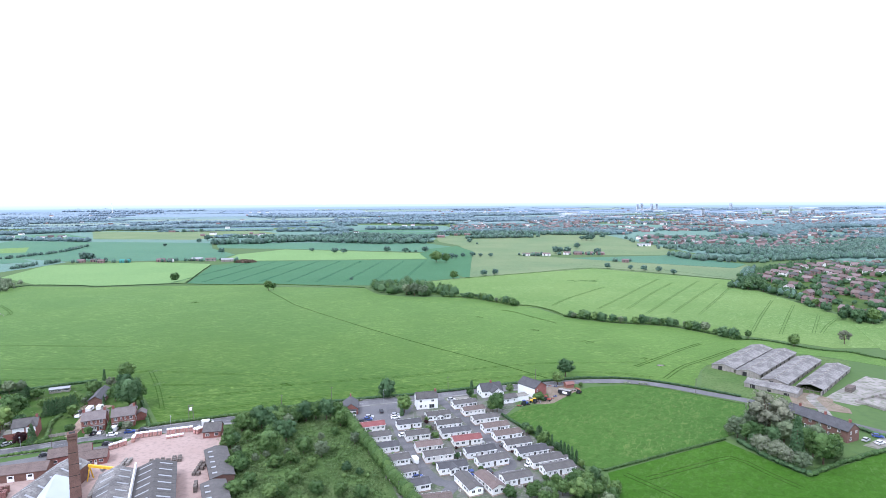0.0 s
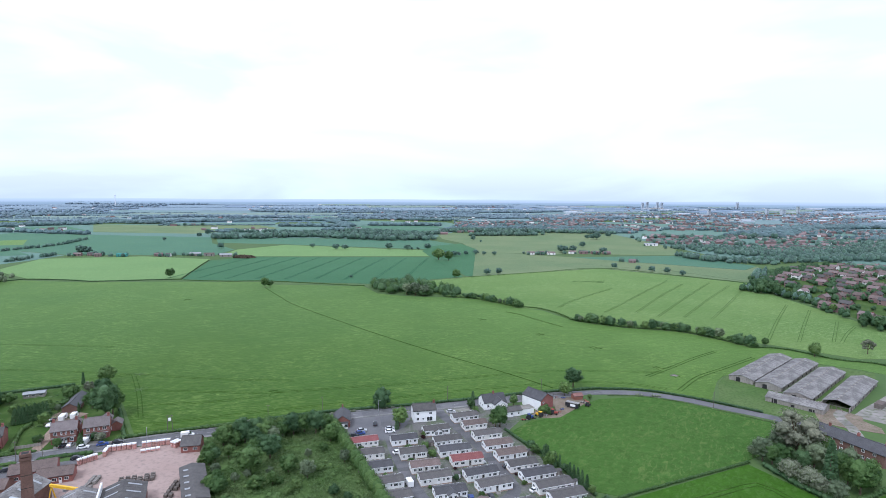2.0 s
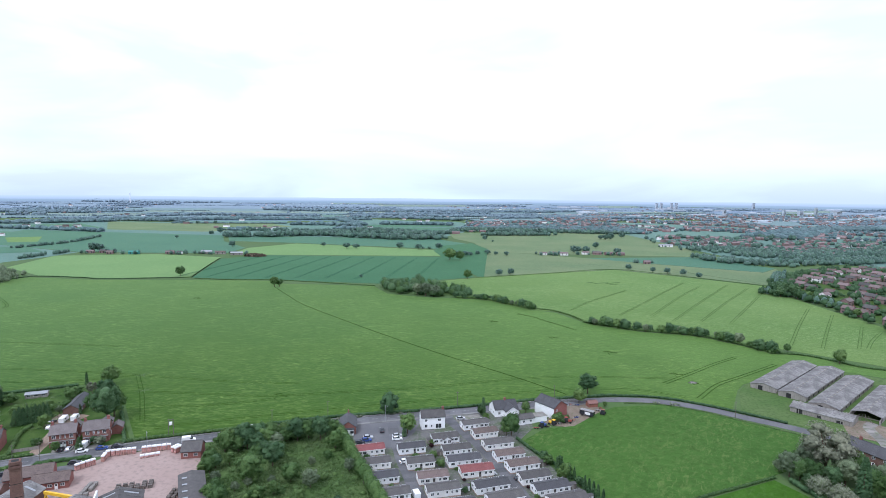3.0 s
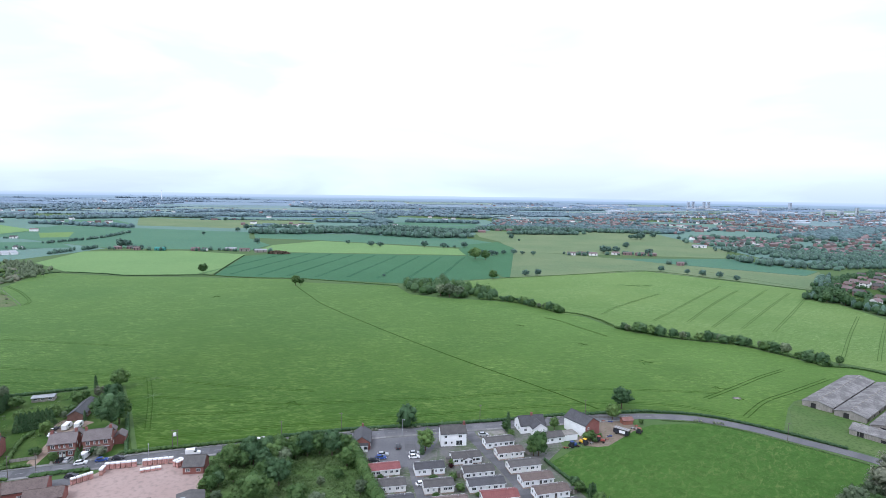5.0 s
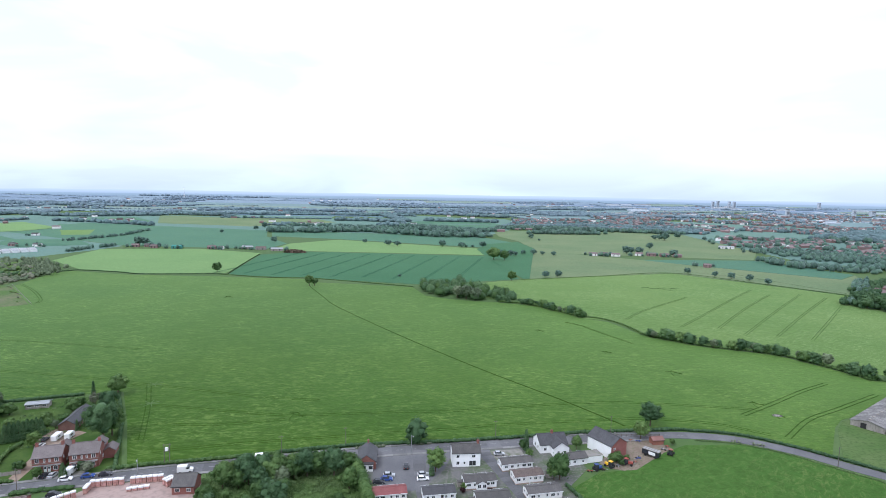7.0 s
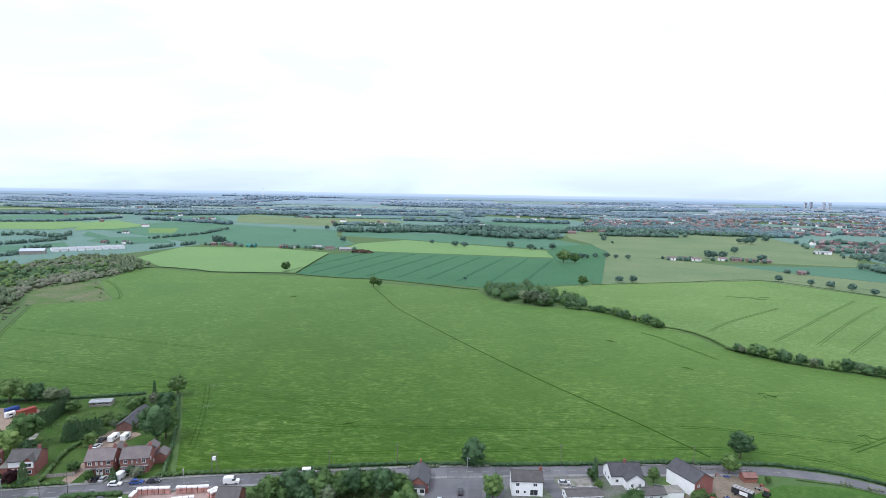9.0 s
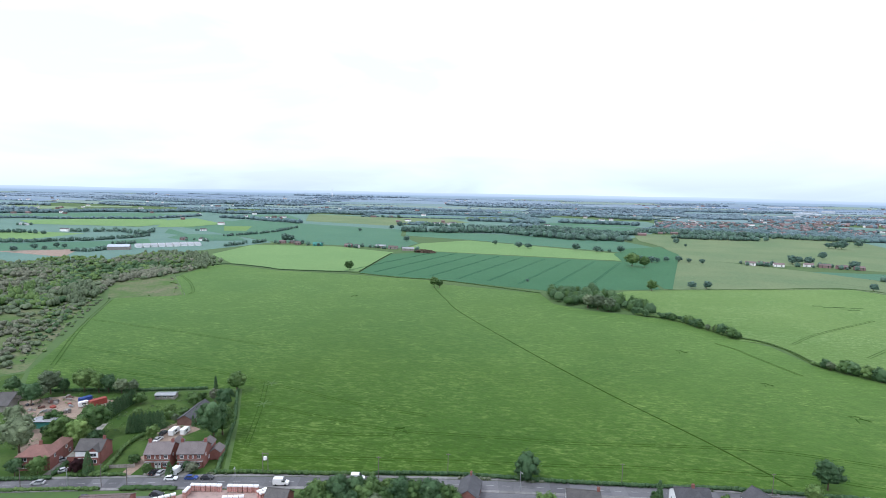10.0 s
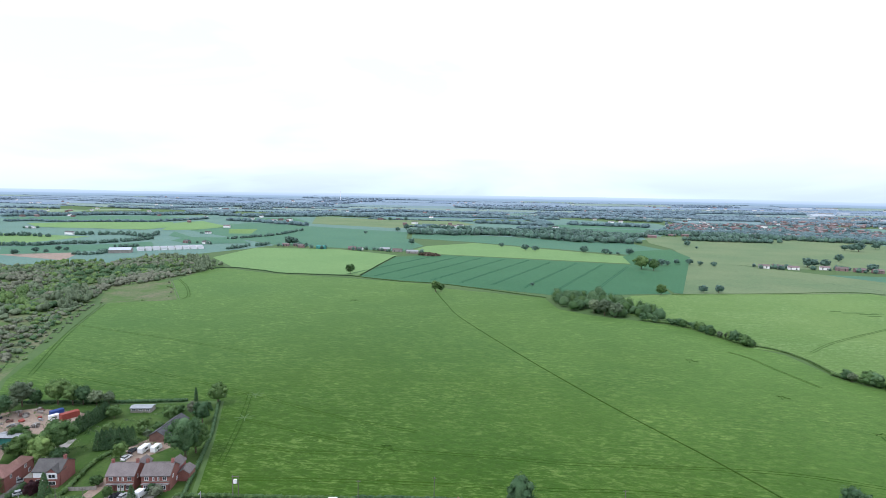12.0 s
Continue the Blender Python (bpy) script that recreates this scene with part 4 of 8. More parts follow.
# trees along the hedge between the two barley fields
HEDGE_MID = [(0, 586), (30, 576), (69, 531), (87, 520), (104, 482), (139, 456), (178, 443), (202, 412), (208, 398)]
for q in smooth_line(HEDGE_MID, 4.0):
    if q.x < 72 or q.x > 108:
        if wood_rng.random() < 0.92:
            plant(q.x + wood_rng.uniform(-2, 2), q.y + wood_rng.uniform(-2, 2), wood_rng.uniform(5.0, 9.0), wood_rng.choice(("hedgerow", "hedgerow_dark", "hedgerow", "hedgerow_dark", "grey")))


# ---- hedges ----
def hedge(points, width, height, material, label, sprig=0.36, dense=9.0, seed=1):
    """A hedge along a line: rounded leafy masses grown into one another, with an uneven top."""
    rng = random.Random(seed)
    ob = thing("hedge", Matrix(), label, "hedge")
    leaves = Shape()
    step = max(0.7, width * 0.38)
    for q in smooth_line(points, step):
        w, h = width * rng.uniform(0.40, 0.62), height * rng.uniform(0.46, 0.66)
        leaves.lobe((q.x + rng.uniform(-0.15, 0.15) * width, q.y + rng.uniform(-0.15, 0.15) * width, height * 0.42), (w, w, h), int(dense * 2), sprig, rng, -0.7, 5, 2)
    part("foliage", leaves, M[material], ob, smooth=True)
    return ob


tall = thing("hedge", Matrix(), "thick light green conifer hedge beside the mobile homes", "hedge")
tall_rng, tall_leaves = random.Random(4), Shape()
for q in smooth_line([(-49, 259), (-43, 247), (-36, 232), (-24, 207), (-13, 183), (-8, 172)], 2.3):
    r = tall_rng.uniform(2.0, 2.8)
    tall_leaves.lobe((q.x + tall_rng.uniform(-0.5, 0.5), q.y, 2.6), (r, r, tall_rng.uniform(2.5, 3.6)), 190, 0.42, tall_rng, -0.7)
part("foliage", tall_leaves, M["leaf_bright"], tall, smooth=True)
hedge([(-134, 244.5), (-120, 250), (-107, 254.5), (-80, 264.5)], 1.8, 1.7, "leaf", "trimmed green roadside hedge along the barley field")
hedge([(-80, 265.5), (-53, 275.5), (-17, 284.5), (15, 294), (35, 300.5), (62, 307), (80, 311)], 1.8, 1.6, "leaf_dark", "low dark green roadside hedge along the barley field")
hedge([(80, 311), (103, 309.5), (121, 301), (137, 290), (150, 279.5)], 1.8, 1.3, "leaf_dark", "low hedge along the outside of the road bend")
hedge([(84, 301.5), (100, 300.5), (116, 293.5), (133, 280.5), (150, 266.5), (158, 258)], 1.1, 0.5, "bramble", "low grassy hedge bank along the paddock")
hedge([(158, 259), (176, 243), (186, 228), (215, 190)], 2.0, 1.8, "leaf_dark", "dark hedge beside the farmhouse road", seed=3)
hedge([(-282, 278), (-265, 277.5), (-242, 287), (-221, 296.5), (-196, 309.5)], 1.8, 1.8, "leaf_dark", "dark field hedge behind the back gardens")
hedge([(-181, 315), (-168, 298), (-155, 281), (-132, 245)], 1.5, 1.6, "leaf_dark", "dark field hedge beside the garden trees")
for i in range(13):
    plant(-208 - i * 0.5, 264 + i * 1.65, 6.0 + 0.5 * (i % 3), "conifer")
for i in range(9):
    plant(-187.5 + i * 1.0, 258.5 + i * 1.05, 7.4 + 0.5 * (i % 2), "conifer")
hedge(HEDGE_MID[:3], 3.0, 2.4, "leaf", "tall rough hedge between two barley fields", 0.7, 7, 22)
hedge(HEDGE_MID[4:], 3.0, 2.4, "leaf", "tall rough hedge below the field trees", 0.7, 7, 24)
hedge([(62, 543), (74, 534), (86, 527), (97, 510), (104, 488)], 1.3, 0.9, "leaf", "low rough growth along the ditch", 0.9, 7, 26)
whole("ditch_bank", ribbon(smooth_line([(60, 545), (74, 536), (86, 529), (97, 512), (104, 489), (112, 474)], 5), 4.0, -0.1, 0.14), M["lawn"], "strip of rough grass along a ditch", "grass", "structure")
hedge([(-170, 227.5), (-169, 232), (-178, 248), (-180, 258)], 1.8, 1.9, "leaf", "long green garden hedge", seed=7)
hedge([(-182.5, 223), (-187.5, 235)], 1.6, 1.8, "leaf_dark", "dark clipped hedge along a driveway", seed=8)
hedge([(-177, 224.5), (-160, 232)], 1.5, 1.5, "leaf", "front garden hedge beside the road", seed=9)
hedge([(-205, 209.5), (-190, 216.5), (-181, 221)], 1.5, 1.6, "leaf_dark", "dark front garden hedge", seed=10)
hedge([(-190, 209), (-170, 218), (-160, 222)], 1.8, 1.2, "leaf", "low roadside hedge beside the brickworks", seed=11)
hedge([(-153, 225.5), (-146, 228.5), (-138, 231.5)], 3.0, 1.3, "leaf", "rounded green shrubbery beside the road", seed=12)
hedge([(59, 201.5), (88, 215), (117, 228.5)], 1.3, 1.0, "leaf", "low overgrown hedge between the two paddocks", seed=13)
hedge([(121, 225), (126, 208), (132, 197)], 2.6, 2.2, "leaf_dark", "dense field hedge below the farm trees", seed=14)
hedge([(132, 197), (150, 206), (177, 217.5), (190, 224)], 2.2, 1.9, "leaf", "garden hedge beside the farmhouse", seed=15)
hedge([(52, 203), (47, 216), (40, 232), (32, 246), (27, 256)], 1.2, 1.6, "leaf_dark", "dark hedge between the mobile homes and the paddock", seed=16)
hedge([(-515, 664), (-500, 684), (-448, 680), (-414, 672), (-370, 681), (-325, 692)], 1.2, 1.2, "leaf_dark", "low straggling field hedge", 0.6, 5, 17)
hedge([(-325, 690), (-262, 680), (-205, 682), (-92, 652)], 1.5, 1.0, "leaf", "thin field hedge before the dark crop", 0.6, 4, 18)
hedge([(208, 398), (228, 393), (247, 369), (265, 361), (275, 345), (330, 290)], 1.8, 1.3, "leaf", "low field hedge behind the barns", 0.6, 5, 19)
hedge([(24, 727), (120, 777), (221, 828), (300, 760), (366, 688)], 0.8, 0.6, "leaf", "low dark hedge between far fields", 0.7, 5, 20)
hedge([(-320, 697), (-350, 810), (-372, 900)], 1.2, 1.0, "leaf_dark", "field hedge beside the dark crop", 0.7, 5, 21)


# ---- undergrowth ----
verge_rng, verge = random.Random(67), Shape()
for a, b, n in (((-92, 259.5), (-84, 263.5), 26), ((-52, 274.2), (-40, 277.6), 30), ((-30, 280.5), (-24, 282.2), 12), ((-135, 243.2), (-128, 246.0), 10), ((92, 303.6), (112, 299.8), 14), ((20, 295.0), (32, 298.2), 10)):
    for _ in range(n):
        k = verge_rng.random()
        r = verge_rng.uniform(0.3, 0.7)
        verge.lobe((a[0] + (b[0] - a[0]) * k + verge_rng.uniform(-0.6, 0.6), a[1] + (b[1] - a[1]) * k + verge_rng.uniform(-0.6, 0.6), 0.35), (r, r, 0.55), 22, 0.28, verge_rng, -0.6, 5, 2)
whole("verge_flowers", verge, M["blossom"], "white cow parsley in flower along the verge", "flowers", "stuff", smooth=True)
under_rng = random.Random(19)
BARN_BANK = [(137, 294), (150, 282), (166, 267), (184, 262), (182, 284), (168, 304), (160, 330), (150, 322)]
whole("rough_bank", Shape().prism(BARN_BANK, -0.2, 0.155), M["scrubland"], "rough weedy bank between road and barns", "ground", "structure")
GARDEN = [(-262, 274), (-300, 280), (-300, 240), (-215, 222), (-200, 232), (-180, 250), (-160, 275), (-182, 312), (-222, 294)]
for outline, count, tone, label in ((SCRUB, 800, "bramble", "tangled green undergrowth of the scrub"), (SCRUB, 260, "leaf", "darker brambles among the scrub"), (SCRUB, 120, "leaf_bright", "fresh bright green shrubs of the scrub"), (GARDEN, 420, "leaf", "mixed green garden shrubs"), (GARDEN, 300, "leaf_dark", "dark green garden shrubs and brambles"), (GARDEN, 150, "leaf_grey", "grey-green garden shrubs between lawns")):
    s = Shape()
    done = 0
    while done < count:
        x, y = under_rng.uniform(min(p[0] for p in outline), max(p[0] for p in outline)), under_rng.uniform(min(p[1] for p in outline), max(p[1] for p in outline))
        if inside(x, y, outline):
            done += 1
            if noise.noise((x * 0.08, y * 0.08, 2.0)) < (-0.9 if tone == "bramble" else 0.0) and outline is SCRUB or (outline is GARDEN and noise.noise((x * 0.07, y * 0.07, 8.0)) < -0.06):
                continue
            r = under_rng.uniform(0.5, 1.4) if tone != "bramble" else under_rng.uniform(1.6, 3.2)
            s.lobe((x, y, r * 0.2), (r, r, r * (under_rng.uniform(0.10, 0.25) if tone == "bramble" else under_rng.uniform(0.4, 0.9))), 30 if tone == "bramble" else 18, 0.5 if tone == "bramble" else 0.36, under_rng, 0.0, 6 if outline is SCRUB and tone != "bramble" else 0, 3)
    whole("undergrowth", s, M[tone], label, "undergrowth", "stuff", smooth=True)


# ---- buildings ----
def window(parent, x, y, z, w, h, turn=0.0, frame_mat="white_paint", name="window"):
    """A window set on a wall: frame with a mullion, and its pane."""
    fr = Shape()
    t = 0.09
    for bx, bz, sx, sz in ((0, 0, w, t), (0, h - t, w, t), (-w / 2 + t / 2, 0, t, h), (w / 2 - t / 2, 0, t, h), (0, 0, t * 0.8, h)):
        fr.box(bx, 0, bz, sx, 0.10, sz)
    at = pose(x, y, z, 0, 0, turn)
    ob = part(name, fr, M[frame_mat], parent, at=at)
    part("pane", Shape().box(0, 0.02, t * 0.5, w - t, 0.05, h - t), M["glass"], ob)
    return ob


def door(parent, x, y, w=0.95, h=2.05, turn=0.0, mat="white_paint", z=0.0):
    ob = part("door", Shape().box(0, 0, 0, w, 0.10, h), M[mat], parent, at=pose(x, y, z, 0, 0, turn))
    part("door_pane", Shape().box(0, -0.04, h * 0.55, w * 0.6, 0.06, h * 0.35), M["glass"], ob)
    return ob


def chimney(parent, x, y, z, h=1.6, mat="brick"):
    ob = part("chimney", Shape().box(x, y, z, 0.9, 0.6, h).box(x, y, z + h, 1.05, 0.75, 0.15), M[mat], parent)
    for dx in (-0.22, 0.22):
        part("chimney_pot", Shape().tube((x + dx, y, z + h + 0.1), (x + dx, y, z + h + 0.55), 0.13, 0.11), M["tile_orange"], ob)


def house(at, length, depth, eave, rise, walls, roof, label, front=(), back=(), ends=(), chimneys=(), doors=(), hipped=False, group="", name="house", over=0.3, simple=False):
    """A house with its front on local -y, the ridge along x."""
    ob = thing(name, at, label, "house", group)
    w = Shape().box(0, 0, 0, length, depth, eave) if hipped else Shape().gable_walls(length, depth, eave, rise)
    part("wall", w, M[walls], ob)
    r = Shape().hip(length, depth, eave, rise) if hipped else Shape().gable(length, depth, eave, rise, over)
    part("roof", r, M[roof], ob)
    if not hipped:
        part("ridge", Shape().box(0, 0, eave + rise + 0.12, length + 2 * over, 0.3, 0.12), M[roof], ob)
    if simple:
        for rows, y in ((front, -depth / 2), (back, depth / 2)):
            for x, z, ww, hh in rows:
                part("window", Shape().box(x, y, z, ww, 0.1, hh), M["glass"], ob)
        for x, y in chimneys:
            part("chimney", Shape().box(x, y, eave + rise - 0.5, 0.9, 0.6, 1.4), M["brick"], ob)
        return ob
    for x, z, ww, hh in front:
        window(ob, x, -depth / 2 - 0.02, z, ww, hh)
    for x, z, ww, hh in back:
        window(ob, x, depth / 2 + 0.02, z, ww, hh, 180)
    for side, y, z, ww, hh in ends:
        window(ob, side * (length / 2 + 0.02), y, z, ww, hh, 90 * side)
    for x in doors:
        door(ob, x, -depth / 2 - 0.02)
    for x, y in chimneys:
        chimney(ob, x, y, eave + rise - 0.5 - abs(y) * rise / (depth / 2))
    for s in (-1, 1):
        part("gutter", Shape().box(0, s * (depth / 2 + over + 0.02), eave - rise * over / (depth / 2) - 0.02, length + 2 * over, 0.12, 0.10), M["black"], ob)
    return ob


def on_front(p, q, depth):
    """The pose of a house whose front runs from p to q."""
    p, q = Vector(p), Vector(q)
    d = (q - p).normalized()
    c = (p + q) / 2 + Vector((-d.y, d.x)) * depth / 2
    return pose(c.x, c.y, 0.05, 0, 0, math.degrees(math.atan2(d.y, d.x))), (q - p).length


# brick villas beside the road
for p, q, extra in (((-158, 238.6), (-149.8, 242.2), False), ((-147.6, 243.1), (-139.2, 246.8), True)):
    at, length = on_front(p, q, 8.0)
    villa = house(at, length, 8.0, 5.2, 2.6, "brick", "villa_slate", "two-storey red brick villa with a pinkish-grey slate roof and bay windows",
                  front=[(-2.9, 3.5, 1.3, 1.3), (-0.7, 3.5, 0.6, 1.2), (0.9, 3.5, 0.6, 1.2), (3.0, 3.5, 1.3, 1.3)], back=[(-2.5, 3.5, 1.2, 1.2), (2.5, 3.5, 1.2, 1.2)],
                  ends=[(1, -1.5, 3.4, 0.8, 1.2), (1, 1.5, 0.9, 1.0, 1.3)], chimneys=[(-length / 2 + 0.5, 0), (length / 2 - 0.5, 0)], doors=[-0.5, 0.7], group="brick villas")
    for x in (-2.9, 2.9):
        bay = part("bay", Shape().prism([(-1.15, 0.1), (-0.75, -0.75), (0.75, -0.75), (1.15, 0.1)], 0, 2.5), M["brick"], villa, at=pose(x, -4.0, 0))
        window(bay, 0, -0.78, 0.85, 1.4, 1.4, name="bay_window")
    part("porch_roof", Shape().box(0, -4.45, 2.5, length - 0.4, 1.1, 0.16), M["fibre"], villa)
    part("sill_band", Shape().box(0, -4.03, 3.1, length, 0.08, 0.18), M["concrete"], villa)
    part("rear_wing", Shape().gable_walls(6, 4.2, 4.4, 1.5), M["brick"], villa, at=pose(length / 2 - 2.2, 6.5, 0, 0, 0, 90))
    part("rear_roof", Shape().gable(6, 4.2, 4.4, 1.5), M["villa_slate"], villa, at=pose(length / 2 - 2.2, 6.5, 0, 0, 0, 90))
    if extra:
        part("side_extension", Shape().gable_walls(5, 4.0, 2.9, 1.3), M["brick"], villa, at=pose(length / 2 + 2.0, 4.5, 0, 0, 0, 90))
        part("extension_roof", Shape().gable(5, 4.0, 2.9, 1.3), M["villa_slate"], villa, at=pose(length / 2 + 2.0, 4.5, 0, 0, 0, 90))
# house with a white rendered gable
at, length = on_front((-183, 231.6), (-175, 235.4), 8.5)
gabled = house(at, length, 8.5, 5.0, 2.4, "brick", "slate", "two-storey brick house with a white rendered upper floor", front=[(-2.4, 3.3, 2.2, 1.3), (-2.4, 0.9, 2.2, 1.3)], back=[(-2, 3.4, 1.2, 1.2), (2, 3.4, 1.2, 1.2)], chimneys=[(length / 2 - 0.6, 0)])
part("front_gable", Shape().gable_walls(3.2, 3.6, 5.0, 1.6), M["brick"], gabled, at=pose(2.4, -3.9, 0, 0, 0, 90))
part("gable_render", Shape().box(2.4, -5.52, 2.9, 3.4, 0.06, 2.2), M["render_white"], gabled, "white rendered panel")
part("upper_render", Shape().box(-2.2, -4.28, 2.9, 4.2, 0.06, 2.1), M["render_white"], gabled, "white rendered panel")
part("gable_roof", Shape().gable(4.5, 3.6, 5.0, 1.6), M["slate"], gabled, at=pose(2.4, -3.3, 0, 0, 0, 90))
for z in (0.9, 3.3):
    window(gabled, 2.4, -5.57, z, 2.2, 1.3)
part("garage", Shape().box(-length / 2 - 1.6, -1.0, 0, 3.0, 5.5, 2.6), M["brick"], gabled)
part("garage_roof", Shape().box(-length / 2 - 1.6, -1.0, 2.6, 3.3, 5.8, 0.15), M["concrete"], gabled)
# red hipped house
at, length = on_front((-197, 220.5), (-187, 225.3), 8.5)
red_house = house(at, length, 8.5, 5.0, 2.8, "brick", "tile_orange", "red brick house with a hipped orange tile roof", front=[(-3, 3.4, 2.0, 1.3), (2.6, 3.4, 2.0, 1.3), (-3, 0.9, 2.0, 1.4), (2.6, 0.9, 2.0, 1.4)],
                  ends=[(1, -1, 3.4, 1.0, 1.2), (1, 2, 0.9, 1.2, 1.3)], doors=[0], chimneys=[(0.5, 0)], hipped=True)
part("rear_wing", Shape().box(length / 2 - 2.4, 7.5, 0, 4.6, 7, 4.8), M["brick"], red_house)
part("rear_roof", Shape().hip(7, 4.6, 4.8, 1.9), M["tile_orange"], red_house, at=pose(length / 2 - 2.4, 7.2, 0, 0, 0, 90))
window(red_house, length / 2 - 0.08, 6.5, 3.3, 1.2, 1.2, 90)
window(red_house, length / 2 - 0.08, 8.5, 0.9, 1.4, 1.4, 90)
part("porch_roof", Shape().box(-2.5, -4.9, 2.5, 4.5, 1.3, 0.15), M["tile_orange"], red_house)
# low sheds in the gardens
workshop = house(pose(-175.5, 281, 0.05, 0, 0, 107), 18, 6.5, 2.5, 1.9, "brick_old", "slate_blue", "long low workshop with a dark tiled roof", name="workshop", front=[(-5, 0.9, 1.2, 1.0), (3, 0.9, 1.2, 1.0)])
garden_shed = house(pose(-204.5, 293.5, 0.05, 0, 0, 24), 9, 4.4, 2.0, 0.5, "boards", "steel", "pale flat-roofed garden shed with a glazed front", name="garden_shed", front=[(-3, 0.9, 1.8, 0.9), (0, 0.9, 1.8, 0.9), (3, 0.9, 1.8, 0.9)])

# white house, cottage, pub and barn beside the road
at, length = on_front((-13.2, 264.4), (-3.2, 266.5), 7.0)
house(at, length, 7.0, 5.2, 2.0, "render_white", "slate", "white rendered two-storey house with a grey slate roof", front=[(-3.2, 3.4, 1.2, 1.1), (2.6, 3.4, 1.4, 1.1), (-3.2, 0.8, 1.2, 1.3), (2.2, 0.3, 2.6, 2.0)], ends=[(-1, 0, 3.3, 1.0, 1.1), (1, 0, 3.3, 1.0, 1.1)], back=[(-3, 3.4, 1.2, 1.1), (3, 3.4, 1.2, 1.1)], chimneys=[(length / 2 - 0.5, 0)], doors=[-0.8])
pub = house(pose(-44.8, 263.5, 0.05, 0, 0, 100), 11, 6.6, 3.0, 2.3, "brick", "slate_blue", "old brick roadside building with a slate roof", name="public_house", front=[(-3.5, 0.9, 1.2, 1.2), (0, 0.9, 1.2, 1.2), (3.5, 0.9, 1.2, 1.2)], ends=[(-1, 0, 1.0, 1.6, 1.4)], chimneys=[(4.5, 0)])
part("bay", Shape().box(-6.3, -0.4, 0, 1.7, 4.0, 2.5), M["render_white"], pub, "white rendered bay")
part("bay_roof", Shape().box(-6.3, -0.4, 2.5, 2.0, 4.4, 0.25), M["slate_blue"], pub)
for y in (-1.6, 0.8):
    part("bay_window", Shape().box(-7.17, y, 0.9, 0.08, 1.4, 1.2), M["glass"], pub)
cottage = house(pose(23.5, 285.5, 0.05, 0, 0, 17), 11, 8.0, 3.4, 2.7, "render_white", "slate_blue", "white cottage with a blue-grey slate roof", name="cottage", ends=[(-1, -1.5, 1.0, 1.2, 1.2), (-1, 1.5, 1.0, 1.2, 1.2), (1, 0, 1.0, 1.2, 1.2)], front=[(-3.5, 1, 1.2, 1.2), (3.4, 1, 1.0, 1.0)], chimneys=[(0.5, 0)])
part("front_wing", Shape().gable_walls(4, 6.4, 3.2, 2.2), M["render_white"], cottage, at=pose(1.8, -5.2, 0, 0, 0, 90))
part("wing_roof", Shape().gable(6.5, 6.4, 3.2, 2.2), M["slate_blue"], cottage, at=pose(1.8, -4.0, 0, 0, 0, 90))
window(cottage, 0.6, -7.24, 1.0, 1.0, 1.1)
window(cottage, 3.2, -7.24, 1.0, 1.0, 1.1)
house(pose(32, 275, 0.05, 0, 0, 22), 7.5, 5.0, 2.6, 1.2, "render_white", "slate", "small white outbuilding with a low grey roof", name="outbuilding", front=[(-1.5, 0.9, 1.2, 1.0), (2, 0.9, 1.0, 1.0)])
part("flat_annexe", Shape().box(0, 0, 0, 6.5, 4.5, 2.5), M["render_white"], bpy.data.objects["outbuilding"], at=pose(7.2, 0.2, 0))
part("annexe_roof", Shape().box(0, 0, 2.5, 6.8, 4.8, 0.15), M["concrete"], bpy.data.objects["outbuilding"], at=pose(7.2, 0.2, 0))
barn = house(pose(45.5, 286, 0.05, 0, 0, 128), 12, 8.5, 5.2, 2.6, "brick", "slate_blue", "tall barn with one white wall, brick gable and slate roof", name="barn", ends=[(-1, 2.5, 3.4, 0.9, 0.9)])
part("white_wall", Shape().box(0, 4.29, 0.02, 12, 0.06, 5.15), M["render_white"], barn, "white painted side wall")


